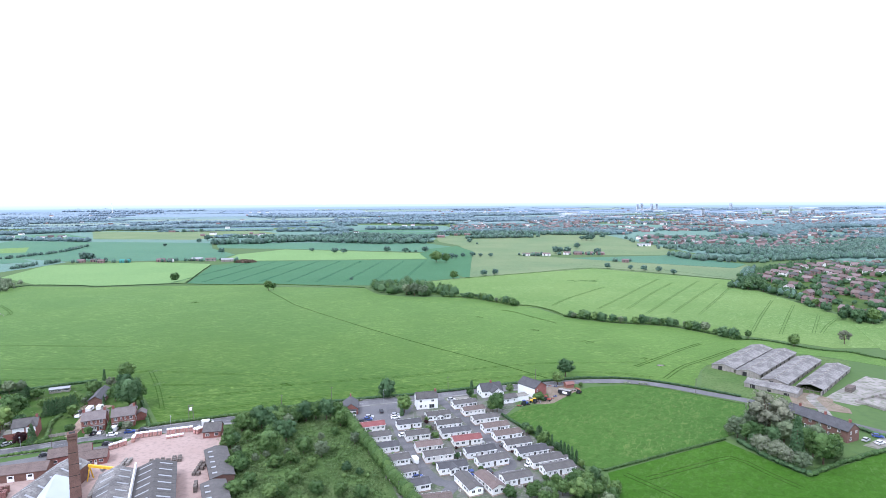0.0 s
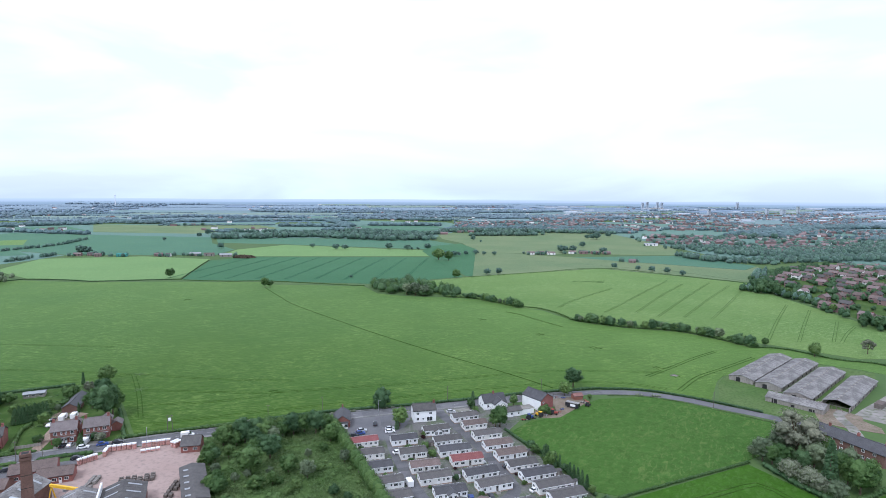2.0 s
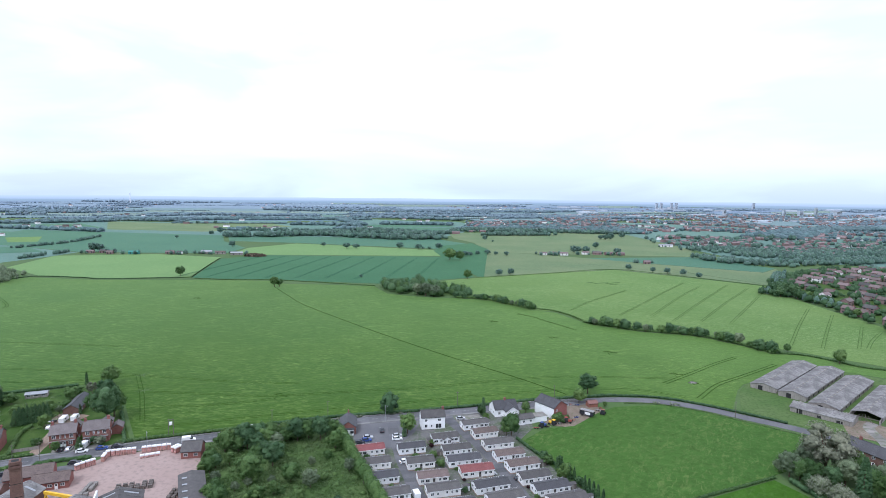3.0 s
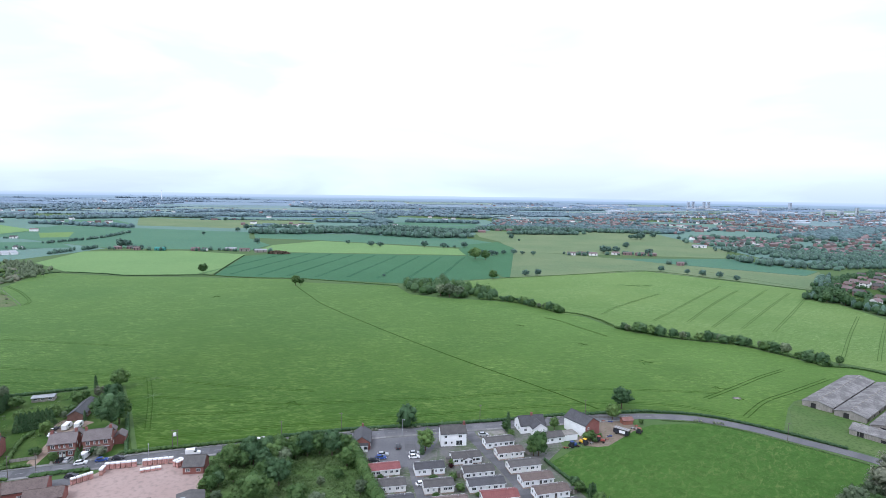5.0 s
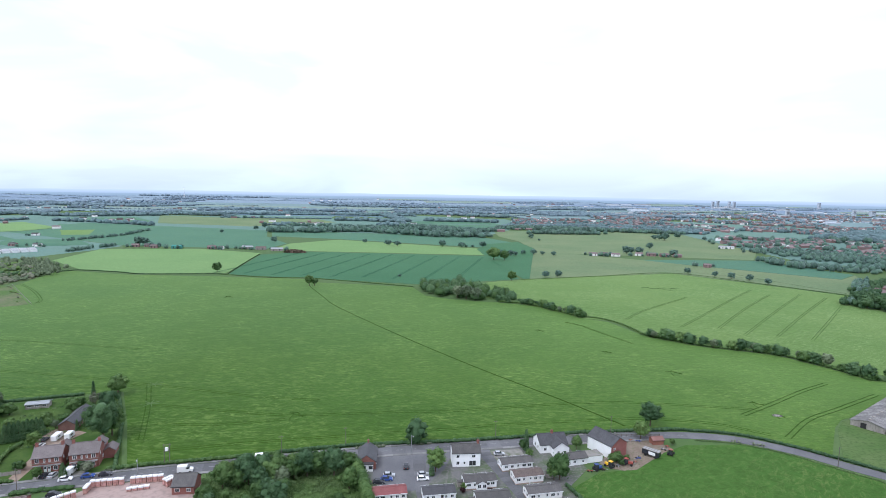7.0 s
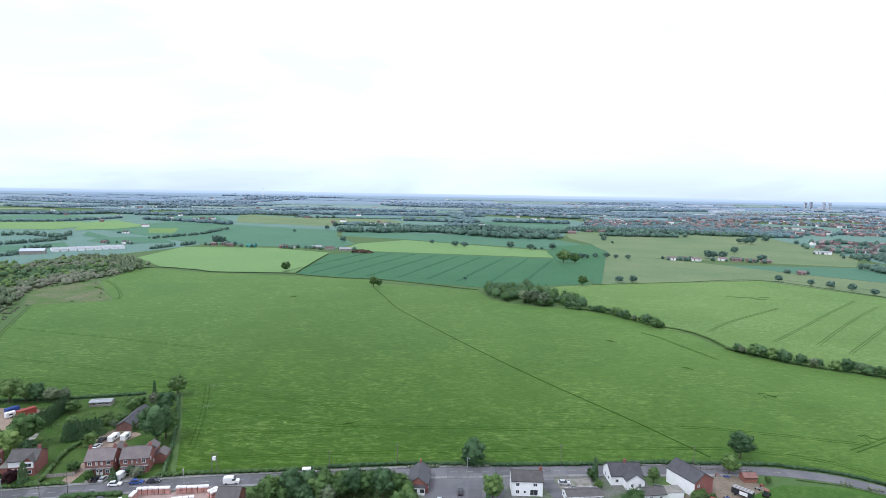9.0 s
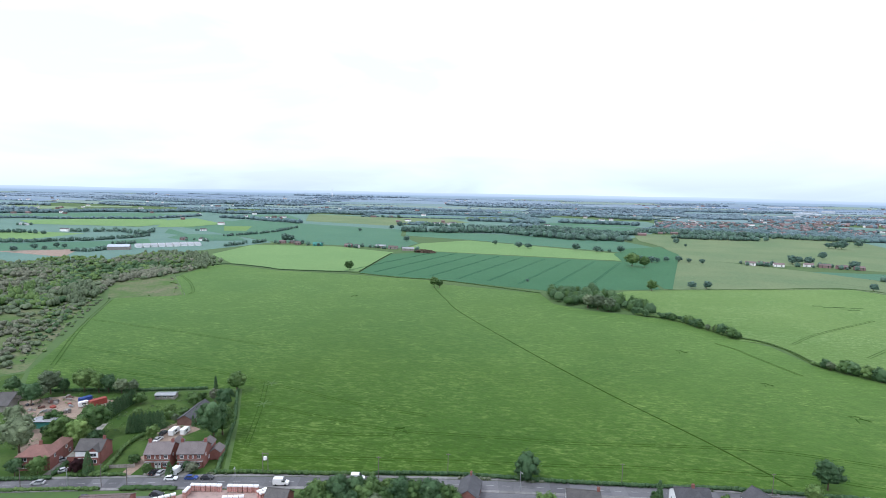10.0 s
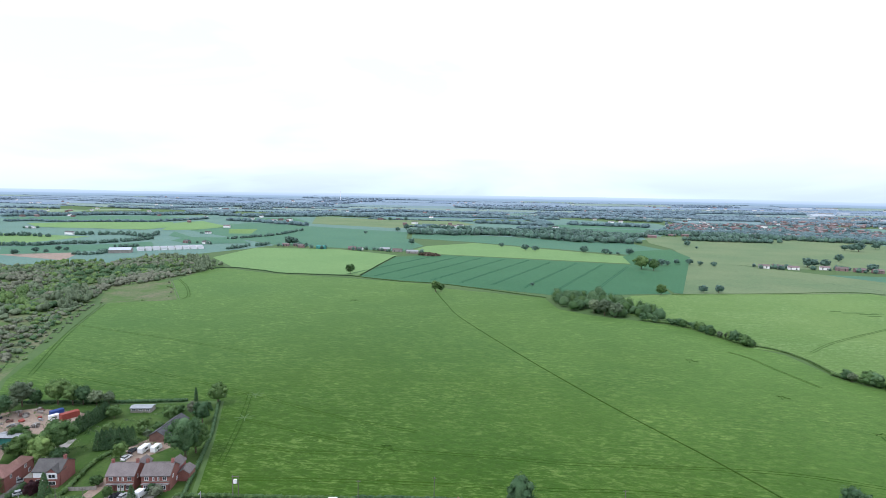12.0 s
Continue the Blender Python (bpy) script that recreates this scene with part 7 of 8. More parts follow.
def scrub_tree(shape, x, y, r, h, count, size, rng):
    """A loose shrub or small tree: two to four leafy lobes of unlike size on one foot."""
    for k in range(rng.choice((2, 3, 3, 4))):
        a, q = rng.uniform(0, 6.28), r * rng.uniform(0.58, 0.85)
        hh = h * rng.uniform(0.62, 1.0)
        cx, cy = x + 0.55 * r * math.cos(a), y + 0.55 * r * math.sin(a)
        shape.dome((cx, cy, hh * 0.42), (q * 0.88, q * 0.88, hh * 0.54), rng, 6, 2, -0.5)
        for _ in range(count):
            n = Vector((rng.gauss(0, 1), rng.gauss(0, 1), abs(rng.gauss(0.2, 0.9)))).normalized()
            k2 = rng.uniform(0.75, 1.18)
            shape.leaf((cx + n.x * q * k2, cy + n.y * q * k2, hh * (0.42 + 0.58 * n.z * k2)), n, size, rng)


placed = 0
while placed < 2800:
    x, y = far_rng.uniform(-770, -310), far_rng.uniform(265, 740)
    if not (inside(x, y, WOOD) and inside(x, y, SHOWN)):
        continue
    open_patch = noise.noise((x * 0.024, y * 0.024, 6.0)) + 0.5 * noise.noise((x * 0.07, y * 0.07, 2.0))
    near_edge = y < 430 and x > -445
    if open_patch < (-0.16 if near_edge else -0.30) and far_rng.random() < 0.85:
        continue
    placed += 1
    patch = noise.noise((x * 0.013, y * 0.013, 0)) + 0.34 * far_rng.uniform(-1, 1)
    tone = "leaf_brown" if patch > 0.27 else "leaf_grey" if patch > -0.12 else "leaf" if patch > -0.34 else "leaf_dark"
    d = math.hypot(x, y - 100)
    r = far_rng.choice((1.0, 1.4, 1.9, 2.4, 3.0)) if near_edge else far_rng.choice((1.4, 1.8, 2.2, 2.8, 3.4, 4.2))
    scrub_tree(tones[tone], x, y, r, r * far_rng.uniform(1.1, 1.7), 11 if d < 560 else 6, 0.62 if d < 560 else 0.9, far_rng)
# taller grey poplars and sallows standing out of the scrub
for line, tone, n, tall in (([(-488, 470), (-466, 442), (-444, 424)], "leaf_grey", 44, 11), ([(-545, 455), (-510, 425), (-480, 418)], "leaf", 40, 10), ([(-655, 712), (-600, 722), (-530, 672), (-506, 630)], "leaf_grey", 110, 10), ([(-720, 590), (-670, 640)], "leaf", 40, 8)):
    pts = smooth_line(line, 4)
    for _ in range(n):
        q = far_rng.choice(pts)
        scrub_tree(tones[tone], q.x + far_rng.gauss(0, 9), q.y + far_rng.gauss(0, 9), far_rng.uniform(2.2, 3.8), tall * far_rng.uniform(0.6, 1.05), 26, 0.7, far_rng)
for _ in range(150):
    x, y = far_rng.uniform(-510, -380), far_rng.uniform(452, 585)
    edge = min(math.hypot(x + 392 + 87 * k / 8, y - 496 - 75 * k / 8) for k in range(9))
    edge = min(edge, min(math.hypot(x + 392 + 40 * k / 5, y - 494 + 36 * k / 5) for k in range(6)))
    if edge < 5 + far_rng.uniform(0, 5) and not inside(x, y, MAIN):
        r = far_rng.uniform(0.5, 1.4)
        scrub_tree(tones[far_rng.choice(("leaf_brown", "leaf", "leaf_grey", "leaf"))], x, y, r, r * 1.2, 10, 0.5, far_rng)
for _ in range(330):
    k, off = far_rng.random(), far_rng.uniform(-26, 1)
    x, y = -308 - 130 * k + off * 0.78, 298 + 150 * k + off * 0.62
    if not inside(x, y, MAIN) and far_rng.random() < 0.4 + 0.6 * k:
        r = far_rng.uniform(0.5, 1.3) if off > -8 else far_rng.uniform(1.0, 3.0)
        scrub_tree(tones[far_rng.choice(("leaf_grey", "leaf", "leaf_dark", "leaf_grey", "leaf_brown"))], x, y, r, r * 1.25, 10, 0.5, far_rng)
# the wood goes on out of sight, coarser
for _ in range(500):
    x, y = far_rng.uniform(-980, -380), far_rng.uniform(190, 640)
    if inside(x, y, WOOD) and not inside(x, y, SHOWN):
        clump(tones[far_rng.choice(("leaf", "leaf_grey"))], x, y, far_rng.uniform(3, 5), far_rng.uniform(4, 8), 6, 1.2, far_rng)
whole("rough_clearing", Shape().prism([(-440, 456), (-500, 510), (-508, 560), (-484, 574), (-440, 538), (-388, 494), (-418, 462)], -0.3, 0.046), M["rough_grass"], "rough grass clearing between wood and field", "ground", "structure")
whole("field_margin", Shape().prism([(-303, 294), (-352, 346), (-408, 402), (-440, 442), (-470, 478), (-440, 420), (-400, 376), (-352, 322), (-312, 280)], -0.3, 0.052), M["rough_grass"], "strip of rough dry grass beside the barley", "ground", "structure")
for tone, label in (("leaf", "dense green scrub woodland"), ("leaf_grey", "grey-green willow scrub woodland"), ("leaf_brown", "brownish budding scrub woodland"), ("leaf_dark", "dark green scrub woodland beyond the field")):
    whole("woodland", tones[tone], M[tone], label, "woodland", "stuff", smooth=True)
whole("wood_floor", Shape().prism(WOOD, -0.3, 0.03), M["rough_grass"], "rough overgrown floor of the scrub wood", "ground", "structure")
fence_posts = thing("fence", pose(-391, 495, 0.05), "line of weathered posts and a rail beside the clearing", "fence")
for k in range(14):
    part("post", Shape().box(-7.0 * k, 6.0 * k, 0, 0.25, 0.25, 1.5), M["boards"], fence_posts)
    if k < 13:
        part("rail", Shape().box(-7.0 * k - 3.5, 6.0 * k + 3.0, 1.1, 9.2, 0.08, 0.18, 139.4), M["boards"], fence_posts)

# patchwork of far fields with hedgerows; haze is painted in by distance
patch_shapes = {k: Shape() for k in ("dark", "teal", "tan", "yellow", "right", "paddock", "far_green", "far_pale", "far_blue", "far_country", "further_green", "further_pale", "further_wood", "last_green", "last_wood")}
mid_trees, woods, further_woods, last_woods = Shape(), Shape(), Shape(), Shape()


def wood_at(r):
    """The stretch of far woods, with its own haze tint, that a distance belongs to."""
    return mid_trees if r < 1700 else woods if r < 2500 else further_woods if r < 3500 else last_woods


TURN = radians(14)


def belt(points, deep, tall, rng, gap=0.05):
    """A belt of trees grown together along a line, its top rising and falling."""
    away = math.hypot(*points[0])
    for q in smooth_line(points, tall * (0.36 if away < 1300 else 0.52 if away < 2500 else 0.85)):
        if rng.random() < gap:
            continue
        for _ in range(max(1, round(deep / (tall * 0.9)))):
            x, y = q.x + rng.uniform(-0.5, 0.5) * deep, q.y + rng.uniform(-0.5, 0.5) * deep
            r = math.hypot(x, y)
            s = tall * (rng.uniform(0.22, 0.42) if away < 1300 else rng.uniform(0.36, 0.62))
            h = tall * (rng.uniform(0.45, 0.82) if away < 1300 else rng.uniform(0.55, 1.08))
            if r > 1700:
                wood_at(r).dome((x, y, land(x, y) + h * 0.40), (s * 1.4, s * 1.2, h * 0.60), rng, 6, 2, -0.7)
            else:
                clump(mid_trees, x, y, s, h, 12 if r > 1300 else 22, s * 0.42 if r > 1300 else 1.0, rng, land(x, y))


def spot(u, v):
    v += 110 * noise.noise((u * 0.0011, v * 0.0016, 1.5))
    return u * math.cos(TURN) - v * math.sin(TURN), u * math.sin(TURN) + v * math.cos(TURN)


laid_count = [0]


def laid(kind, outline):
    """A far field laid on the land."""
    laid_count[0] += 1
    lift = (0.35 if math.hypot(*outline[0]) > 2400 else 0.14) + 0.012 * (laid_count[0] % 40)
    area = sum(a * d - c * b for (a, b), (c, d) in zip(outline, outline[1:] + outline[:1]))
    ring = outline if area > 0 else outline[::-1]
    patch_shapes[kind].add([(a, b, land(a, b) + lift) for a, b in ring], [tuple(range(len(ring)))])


NEAR = [(-520, 660), (-640, 920), (-400, 1080), (-560, 1390), (-54, 1370), (10, 1570), (464, 1750), (470, 1160), (420, 980), (470, 860), (370, 690), (330, 440), (300, 250), (-250, 150)]
TOWN = [(470, 1010), (700, 870), (900, 800), (2600, 2300), (2300, 3000), (700, 3300), (330, 2450), (60, 2250), (0, 1800), (464, 1760)]
# the country whose fields can be told apart, and where no chance field is laid
KNOWN = [(-700, 560), (-1000, 640), (-1990, 1280), (-2450, 1600), (-2300, 2050), (-1700, 2060), (-1240, 2000), (-660, 2010), (-300, 2480), (0, 2420), (60, 2000), (470, 1750), (100, 1000), (-500, 700)]
rows_v = [900]
while rows_v[-1] < 4500:
    rows_v.append(rows_v[-1] + far_rng.uniform(110, 210) * (1 + rows_v[-1] / 6000))
for v0, v1 in zip(rows_v, rows_v[1:]):
    u = -4300 + far_rng.uniform(0, 200)
    while u < 3400:
        u1 = u + far_rng.uniform(160, 460) * (1 + v0 / 5000)
        c = spot((u + u1) / 2, (v0 + v1) / 2)
        r = math.hypot(*c)
        bearing = math.degrees(math.atan2(c[0], c[1]))
        if r < 4650 and -66 < bearing < 46 and not inside(*c, NEAR) and not inside(*c, TOWN) and not inside(*c, WOOD) and not inside(*c, KNOWN):
            quad = [spot(u, v0), spot(u1, v0), spot(u1, v1), spot(u, v1)]
            wooded = far_rng.random() < (0.18 if r < 2000 else 0.26)
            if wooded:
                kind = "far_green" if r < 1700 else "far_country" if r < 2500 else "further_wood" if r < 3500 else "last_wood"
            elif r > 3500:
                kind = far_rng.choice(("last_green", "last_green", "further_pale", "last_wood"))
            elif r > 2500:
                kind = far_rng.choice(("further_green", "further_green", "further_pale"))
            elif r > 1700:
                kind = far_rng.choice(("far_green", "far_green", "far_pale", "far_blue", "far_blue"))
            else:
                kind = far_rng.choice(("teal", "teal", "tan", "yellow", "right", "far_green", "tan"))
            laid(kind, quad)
            tall = far_rng.uniform(7, 11) * (1 + r / 9000)
            if far_rng.random() < 0.80:
                belt(quad[:2], 8 if not wooded else 16, tall * (1 if wooded else 0.72 if r < 1700 else 0.52), far_rng, 0.05 if wooded else 0.34)
            if wooded:
                for f in (0.35, 0.7) if r < 3000 else (0.5,):
                    a, b = [Vector(quad[0]).lerp(Vector(quad[3]), f), Vector(quad[1]).lerp(Vector(quad[2]), f)]
                    belt([a, b], 20, tall, far_rng, 0.15)
            elif far_rng.random() < 0.35:
                belt([quad[0], quad[3]], 6, tall * 0.6, far_rng, 0.3)
        u = u1
for kind, outline in (("yellow", [(-1571, 1126), (-1509, 1255), (-1321, 1376), (-1165, 1226), (-1137, 1114), (-1280, 1080), (-1401, 1041)]), ("yellow", [(-1298, 1359), (-1306, 1475), (-1058, 1311), (-1042, 1185), (-1092, 1122)]),
                      ("teal", [(-1889, 1267), (-1820, 1454), (-1654, 1623), (-1486, 1608), (-1438, 1403), (-1739, 1174)]), ("far_pale", [(-2443, 1611), (-2420, 1728), (-2201, 1787), (-2109, 1669), (-2250, 1491)]),
                      ("far_pale", [(-2277, 1845), (-2165, 2002), (-2051, 1901), (-2163, 1757)]), ("yellow", [(-1160, 816), (-1108, 866), (-1065, 815), (-1078, 765)]), ("teal", [(-996, 714), (-887, 832), (-873, 898), (-799, 836), (-815, 762), (-825, 703), (-884, 644)]),
                      ("far_green", [(-748, 672), (-690, 705), (-655, 777), (-683, 817), (-751, 770), (-751, 720)]), ("teal", [(-1164, 1432), (-945, 1402), (-838, 1212), (-831, 1052), (-897, 1127), (-943, 1282), (-997, 1242)]),
                      ("tan", [(-1232, 1982), (-964, 1932), (-660, 1995), (-526, 1803), (-674, 1517), (-772, 1535), (-967, 1557)]), ("right", [(-997, 1242), (-943, 1282), (-855, 1152), (-897, 1127)]),
                      ("far_green", [(-683, 2708), (-604, 2969), (-476, 2317), (-542, 2260)]), ("far_green", [(-438, 2476), (-205, 2335), (-77, 2247), (-90, 2110), (-180, 2080), (-359, 2108)]), ("teal", [(-302, 1800), (-158, 1844), (-6, 1836), (-67, 1662), (-214, 1656)]),
                      ("far_green", [(-1600, 1850), (-1480, 1780), (-1380, 1600), (-1480, 1610)]), ("teal", [(-1350, 1680), (-1230, 1840), (-1000, 1600), (-1120, 1540)]), ("tan", [(-1753, 1404), (-1622, 1593), (-1536, 1503), (-1651, 1346)]), ("far_green", [(-1400, 1100), (-1290, 1060), (-1140, 960), (-1230, 880)]),
                      ("teal", [(-1040, 1110), (-870, 1000), (-820, 960), (-950, 1010)]), ("teal", [(-900, 1010), (-800, 1050), (-700, 960), (-780, 900), (-860, 930)]), ("far_green", [(-560, 1900), (-480, 2250), (-340, 1900), (-440, 1880)]), ("dark", [(-45, 1070), (-20, 930), (26, 735), (34, 735), (58, 1118), (30, 1250), (-30, 1180)]), ("tan", [(34, 1260), (58, 1118), (70, 1300), (66, 1600), (-30, 1606), (-10, 1380)]), ("teal", [(-300, 1990), (-180, 1990), (-40, 1990), (-10, 1880), (-170, 1870), (-310, 1830)])):
    laid(kind, outline)
for points, deep, tall in (([(-1017, 727), (-972, 752), (-956, 789), (-928, 820), (-913, 871), (-914, 931)], 14, 10), ([(-798, 692), (-773, 705), (-785, 748)], 12, 8), ([(-832, 792), (-822, 822)], 12, 8), ([(-1211, 847), (-1187, 864), (-1116, 876)], 10, 9),
                           ([(-1136, 938), (-1086, 950), (-1060, 989), (-967, 962), (-991, 1019)], 12, 10), ([(-1685, 1141), (-1661, 1200), (-1561, 1211), (-1456, 1302), (-1387, 1357), (-1379, 1500), (-1392, 1587)], 8, 9),
                           ([(-1994, 1333), (-1941, 1387), (-1891, 1506), (-1845, 1624), (-1697, 1713), (-1681, 2022)], 46, 13), ([(-1784, 1910), (-1483, 1796), (-1355, 1860), (-1236, 1980)], 46, 14), ([(-2566, 1687), (-2387, 1776)], 30, 12), ([(-2350, 2012), (-2138, 2038), (-2079, 2477)], 36, 13),
                           ([(-794, 1009), (-784, 1065), (-785, 1161), (-823, 1297)], 10, 9), ([(-659, 855), (-656, 900), (-653, 954)], 10, 10), ([(-1269, 1552), (-1141, 1529), (-1006, 1486), (-918, 1455)], 16, 12), ([(-1856, 2299), (-1770, 2399)], 24, 14), ([(-1349, 2226), (-1157, 2058), (-1028, 2052)], 34, 15),
                           ([(-1308, 2414), (-1173, 2619), (-875, 2607), (-669, 2653)], 40, 15), ([(-966, 2177), (-880, 2331), (-768, 2301)], 24, 13)):
    belt(points, deep, tall, far_rng)
for points, deep, tall in (([(-546, 1351), (-443, 1379), (-360, 1434), (-256, 1401), (-170, 1351), (-109, 1342), (-52, 1362)], 44, 17), ([(-548, 1905), (-435, 1915), (-321, 1854)], 30, 14), ([(-476, 2317), (-325, 1922)], 24, 14), ([(-265, 2009), (-173, 2004), (-33, 2004)], 26, 14), ([(-531, 2894), (-250, 2801), (-3, 2761)], 60, 15),
                           ([(-488, 2674), (-224, 2538), (-1, 2405)], 60, 15), ([(-3, 2813), (331, 2745), (641, 2767), (855, 2740)], 60, 15), ([(24, 1724), (137, 1666), (253, 1680), (413, 1655), (520, 1687)], 70, 14), ([(77, 1509), (185, 1528), (244, 1548)], 36, 13), ([(-1100, 3245), (-850, 3210), (-601, 3256)], 40, 16),
                           ([(-459, 3357), (-149, 3298), (135, 3351), (532, 3351)], 60, 16), ([(-640, 1600), (-300, 1560), (-60, 1500)], 30, 11), ([(-360, 1720), (-100, 1560), (-20, 1560)], 40, 12), ([(410, 985), (440, 930), (480, 905)], 40, 15), ([(480, 905), (560, 930), (760, 966)], 44, 14),
                           ([(480, 1150), (640, 1080), (900, 1180), (1150, 1460)], 90, 14), ([(520, 1050), (700, 990), (900, 1060)], 70, 13), ([(330, 640), (345, 622), (350, 600), (356, 560)], 9, 11), ([(375, 690), (400, 740), (440, 800)], 12, 11), ([(800, 1500), (1200, 1900), (1800, 2200)], 100, 15), ([(600, 850), (640, 780), (700, 860)], 24, 13), ([(-20, 1640), (250, 1850), (480, 1800)], 40, 13)):
    belt(points, deep, tall, far_rng)
whole("far_pasture", Shape().prism([(-640, 960), (-640, 880), (-668, 640), (-700, 560), (-1000, 640), (-1990, 1280), (-2100, 1500), (-1700, 1700), (-1300, 2000), (-660, 2010), (-300, 2300), (0, 2300), (60, 2000), (8, 1570), (-54, 1372), (-560, 1392), (-1148, 1498), (-1048, 1162)], -0.3, 0.035), M["far_green"], "level pasture between the far hedges, tinted for haze", "field", "structure")
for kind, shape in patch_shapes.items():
    whole("distant_fields", shape, M[kind], "patchwork of distant crop fields, the farther ones tinted for haze", "field", "structure")

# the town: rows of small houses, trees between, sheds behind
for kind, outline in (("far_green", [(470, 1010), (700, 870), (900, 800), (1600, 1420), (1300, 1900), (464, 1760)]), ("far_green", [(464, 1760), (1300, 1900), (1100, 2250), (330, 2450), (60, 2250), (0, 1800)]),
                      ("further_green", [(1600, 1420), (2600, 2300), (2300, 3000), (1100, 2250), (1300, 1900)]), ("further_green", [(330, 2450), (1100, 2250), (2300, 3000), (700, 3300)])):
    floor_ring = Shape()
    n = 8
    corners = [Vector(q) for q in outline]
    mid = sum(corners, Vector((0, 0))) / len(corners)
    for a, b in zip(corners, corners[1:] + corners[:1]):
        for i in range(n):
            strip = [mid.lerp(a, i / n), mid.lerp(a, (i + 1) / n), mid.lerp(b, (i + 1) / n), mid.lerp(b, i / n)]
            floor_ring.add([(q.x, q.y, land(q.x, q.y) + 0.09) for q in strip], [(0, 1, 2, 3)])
    whole("town_ground", floor_ring, M[kind], "haze-tinted wooded gardens and streets of the far town", "ground", "structure")
town_walls, town_roofs, town_grey, town_pale = Shape(), Shape(), Shape(), Shape()


def small_house(walls, roofs, x, y, turn, length=9.0, width=8.0, eave=5.0, rise=2.4):
    c, s = math.cos(radians(turn)), math.sin(radians(turn))
    for target, src in ((walls, Shape().gable_walls(length, width, eave, rise)), (roofs, Shape().gable(length, width, eave, rise, 0.3, 0.15))):
        target.add([(x + a * c - b * s, y + a * s + b * c, z + land(x, y)) for a, b, z in src.v], src.f)


count = 0
while count < 1900:
    x, y = far_rng.uniform(0, 2500), far_rng.uniform(900, 3300)
    if not inside(x, y, TOWN) or noise.noise((x * 0.0035, y * 0.0035, 3.0)) < -0.12:
        continue
    count += 1
    turn = 90 * round(2 * noise.noise((x * 0.004, y * 0.004, 9.0))) + 35 + far_rng.uniform(-8, 8)
    for k in range(2):
        ox, oy = k * 13 * math.cos(radians(turn)), k * 13 * math.sin(radians(turn))
        small_house(town_walls if far_rng.random() < 0.8 else town_pale, town_roofs if far_rng.random() < 0.7 else town_grey, x + ox, y + oy, turn, 10 + far_rng.uniform(-1, 5))
    if far_rng.random() < 0.95:
        s = far_rng.uniform(4, 7) * (1 + y / 6000)
        for _ in range(2 if y < 2000 else 1):
            clump(wood_at(math.hypot(x, y)), x + far_rng.uniform(-28, 28), y + far_rng.uniform(-28, 28), s * 0.9, s * 1.4, 8, s * 0.38, far_rng, land(x, y))
# farms and lone houses scattered over the far country
lone_rng = random.Random(83)
lone = 0
while lone < 210:
    bearing, r = radians(lone_rng.uniform(-62, 30)), 1450 + 2900 * lone_rng.random() ** 0.8
    x, y = r * math.sin(bearing), r * math.cos(bearing)
    if noise.noise((x * 0.0022, y * 0.0022, 5.0)) < 0.02 or inside(x, y, NEAR):
        continue
    lone += 1
    small_house(town_pale if lone_rng.random() < 0.6 else town_walls, town_roofs if lone_rng.random() < 0.5 else town_grey, x, y, lone_rng.uniform(-30, 30), lone_rng.uniform(9, 22), 8.0, 5.0, 2.2)
whole("town_houses", town_walls, M["town_brick"], "many distant red brick houses", "houses", "stuff")
whole("town_houses", town_pale, M["cream"], "many distant pale rendered houses", "houses", "stuff")
whole("town_roofs", town_roofs, M["town_tile"], "many distant brownish tiled roofs", "roofs", "stuff")
whole("town_roofs", town_grey, M["slate"], "many distant grey slate roofs", "roofs", "stuff")
whole("hedgerow_trees", mid_trees, M["leaf_mid"], "hedgerow trees and belts between the fields", "trees", "stuff", smooth=True)
for shape, mat, label in ((woods, "leaf_far", "distant woods and tree belts tinted blue-green for haze"), (further_woods, "leaf_further", "further woods and hedgerows tinted blue for haze"), (last_woods, "leaf_last", "woods near the horizon tinted pale blue for haze")):
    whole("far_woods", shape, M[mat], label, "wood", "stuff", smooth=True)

# pale industrial sheds and towers beyond the town
for i in range(46):
    bearing, r = radians(far_rng.uniform(9, 39)), far_rng.uniform(2700, 4250)
    x, y = r * math.sin(bearing), r * math.cos(bearing)
    shed = thing("warehouse", pose(x, y, land(x, y), 0, 0, far_rng.uniform(-25, 25)), "pale distant industrial warehouse with a low roof", "warehouse", "distant warehouses")
    length, width, h = far_rng.uniform(40, 120), far_rng.uniform(20, 40), far_rng.uniform(5, 9)
    part("wall", Shape().gable_walls(length, width, h, 2), M["pale_sheet"], shed)
    part("roof", Shape().gable(length, width, h, 2, 0.4, 0.3), M[far_rng.choice(("steel", "concrete", "pale_sheet"))], shed)
for bearing, r, w, h in ((18.9, 4100, 15, 40), (19.3, 4120, 15, 42), (20.2, 4100, 15, 42), (20.6, 4140, 15, 40), (26.9, 4200, 16, 42), (24.6, 3300, 16, 36), (29.2, 3500, 16, 34), (30.4, 3550, 24, 28), (33, 3600, 30, 24), (31.5, 3700, 14, 40)):
    x, y = r * math.sin(radians(bearing)), r * math.cos(radians(bearing))
    block = thing("tower_block", pose(x, y, land(x, y), 0, 0, 15), "distant pale concrete tower block", "tower", "distant tower blocks")
    part("wall", Shape().box(0, 0, -1, w, w * 0.7, h), M["pale_sheet"], block)
    part("parapet", Shape().box(0, 0, h - 1, w + 0.6, w * 0.7 + 0.6, 1.2), M["concrete"], block)
    for k in range(int(h / 6)):
        part("window_band", Shape().box(0, -w * 0.35 - 0.05, 3 + k * 6, w * 0.9, 0.2, 2.2), M["glass"], block)
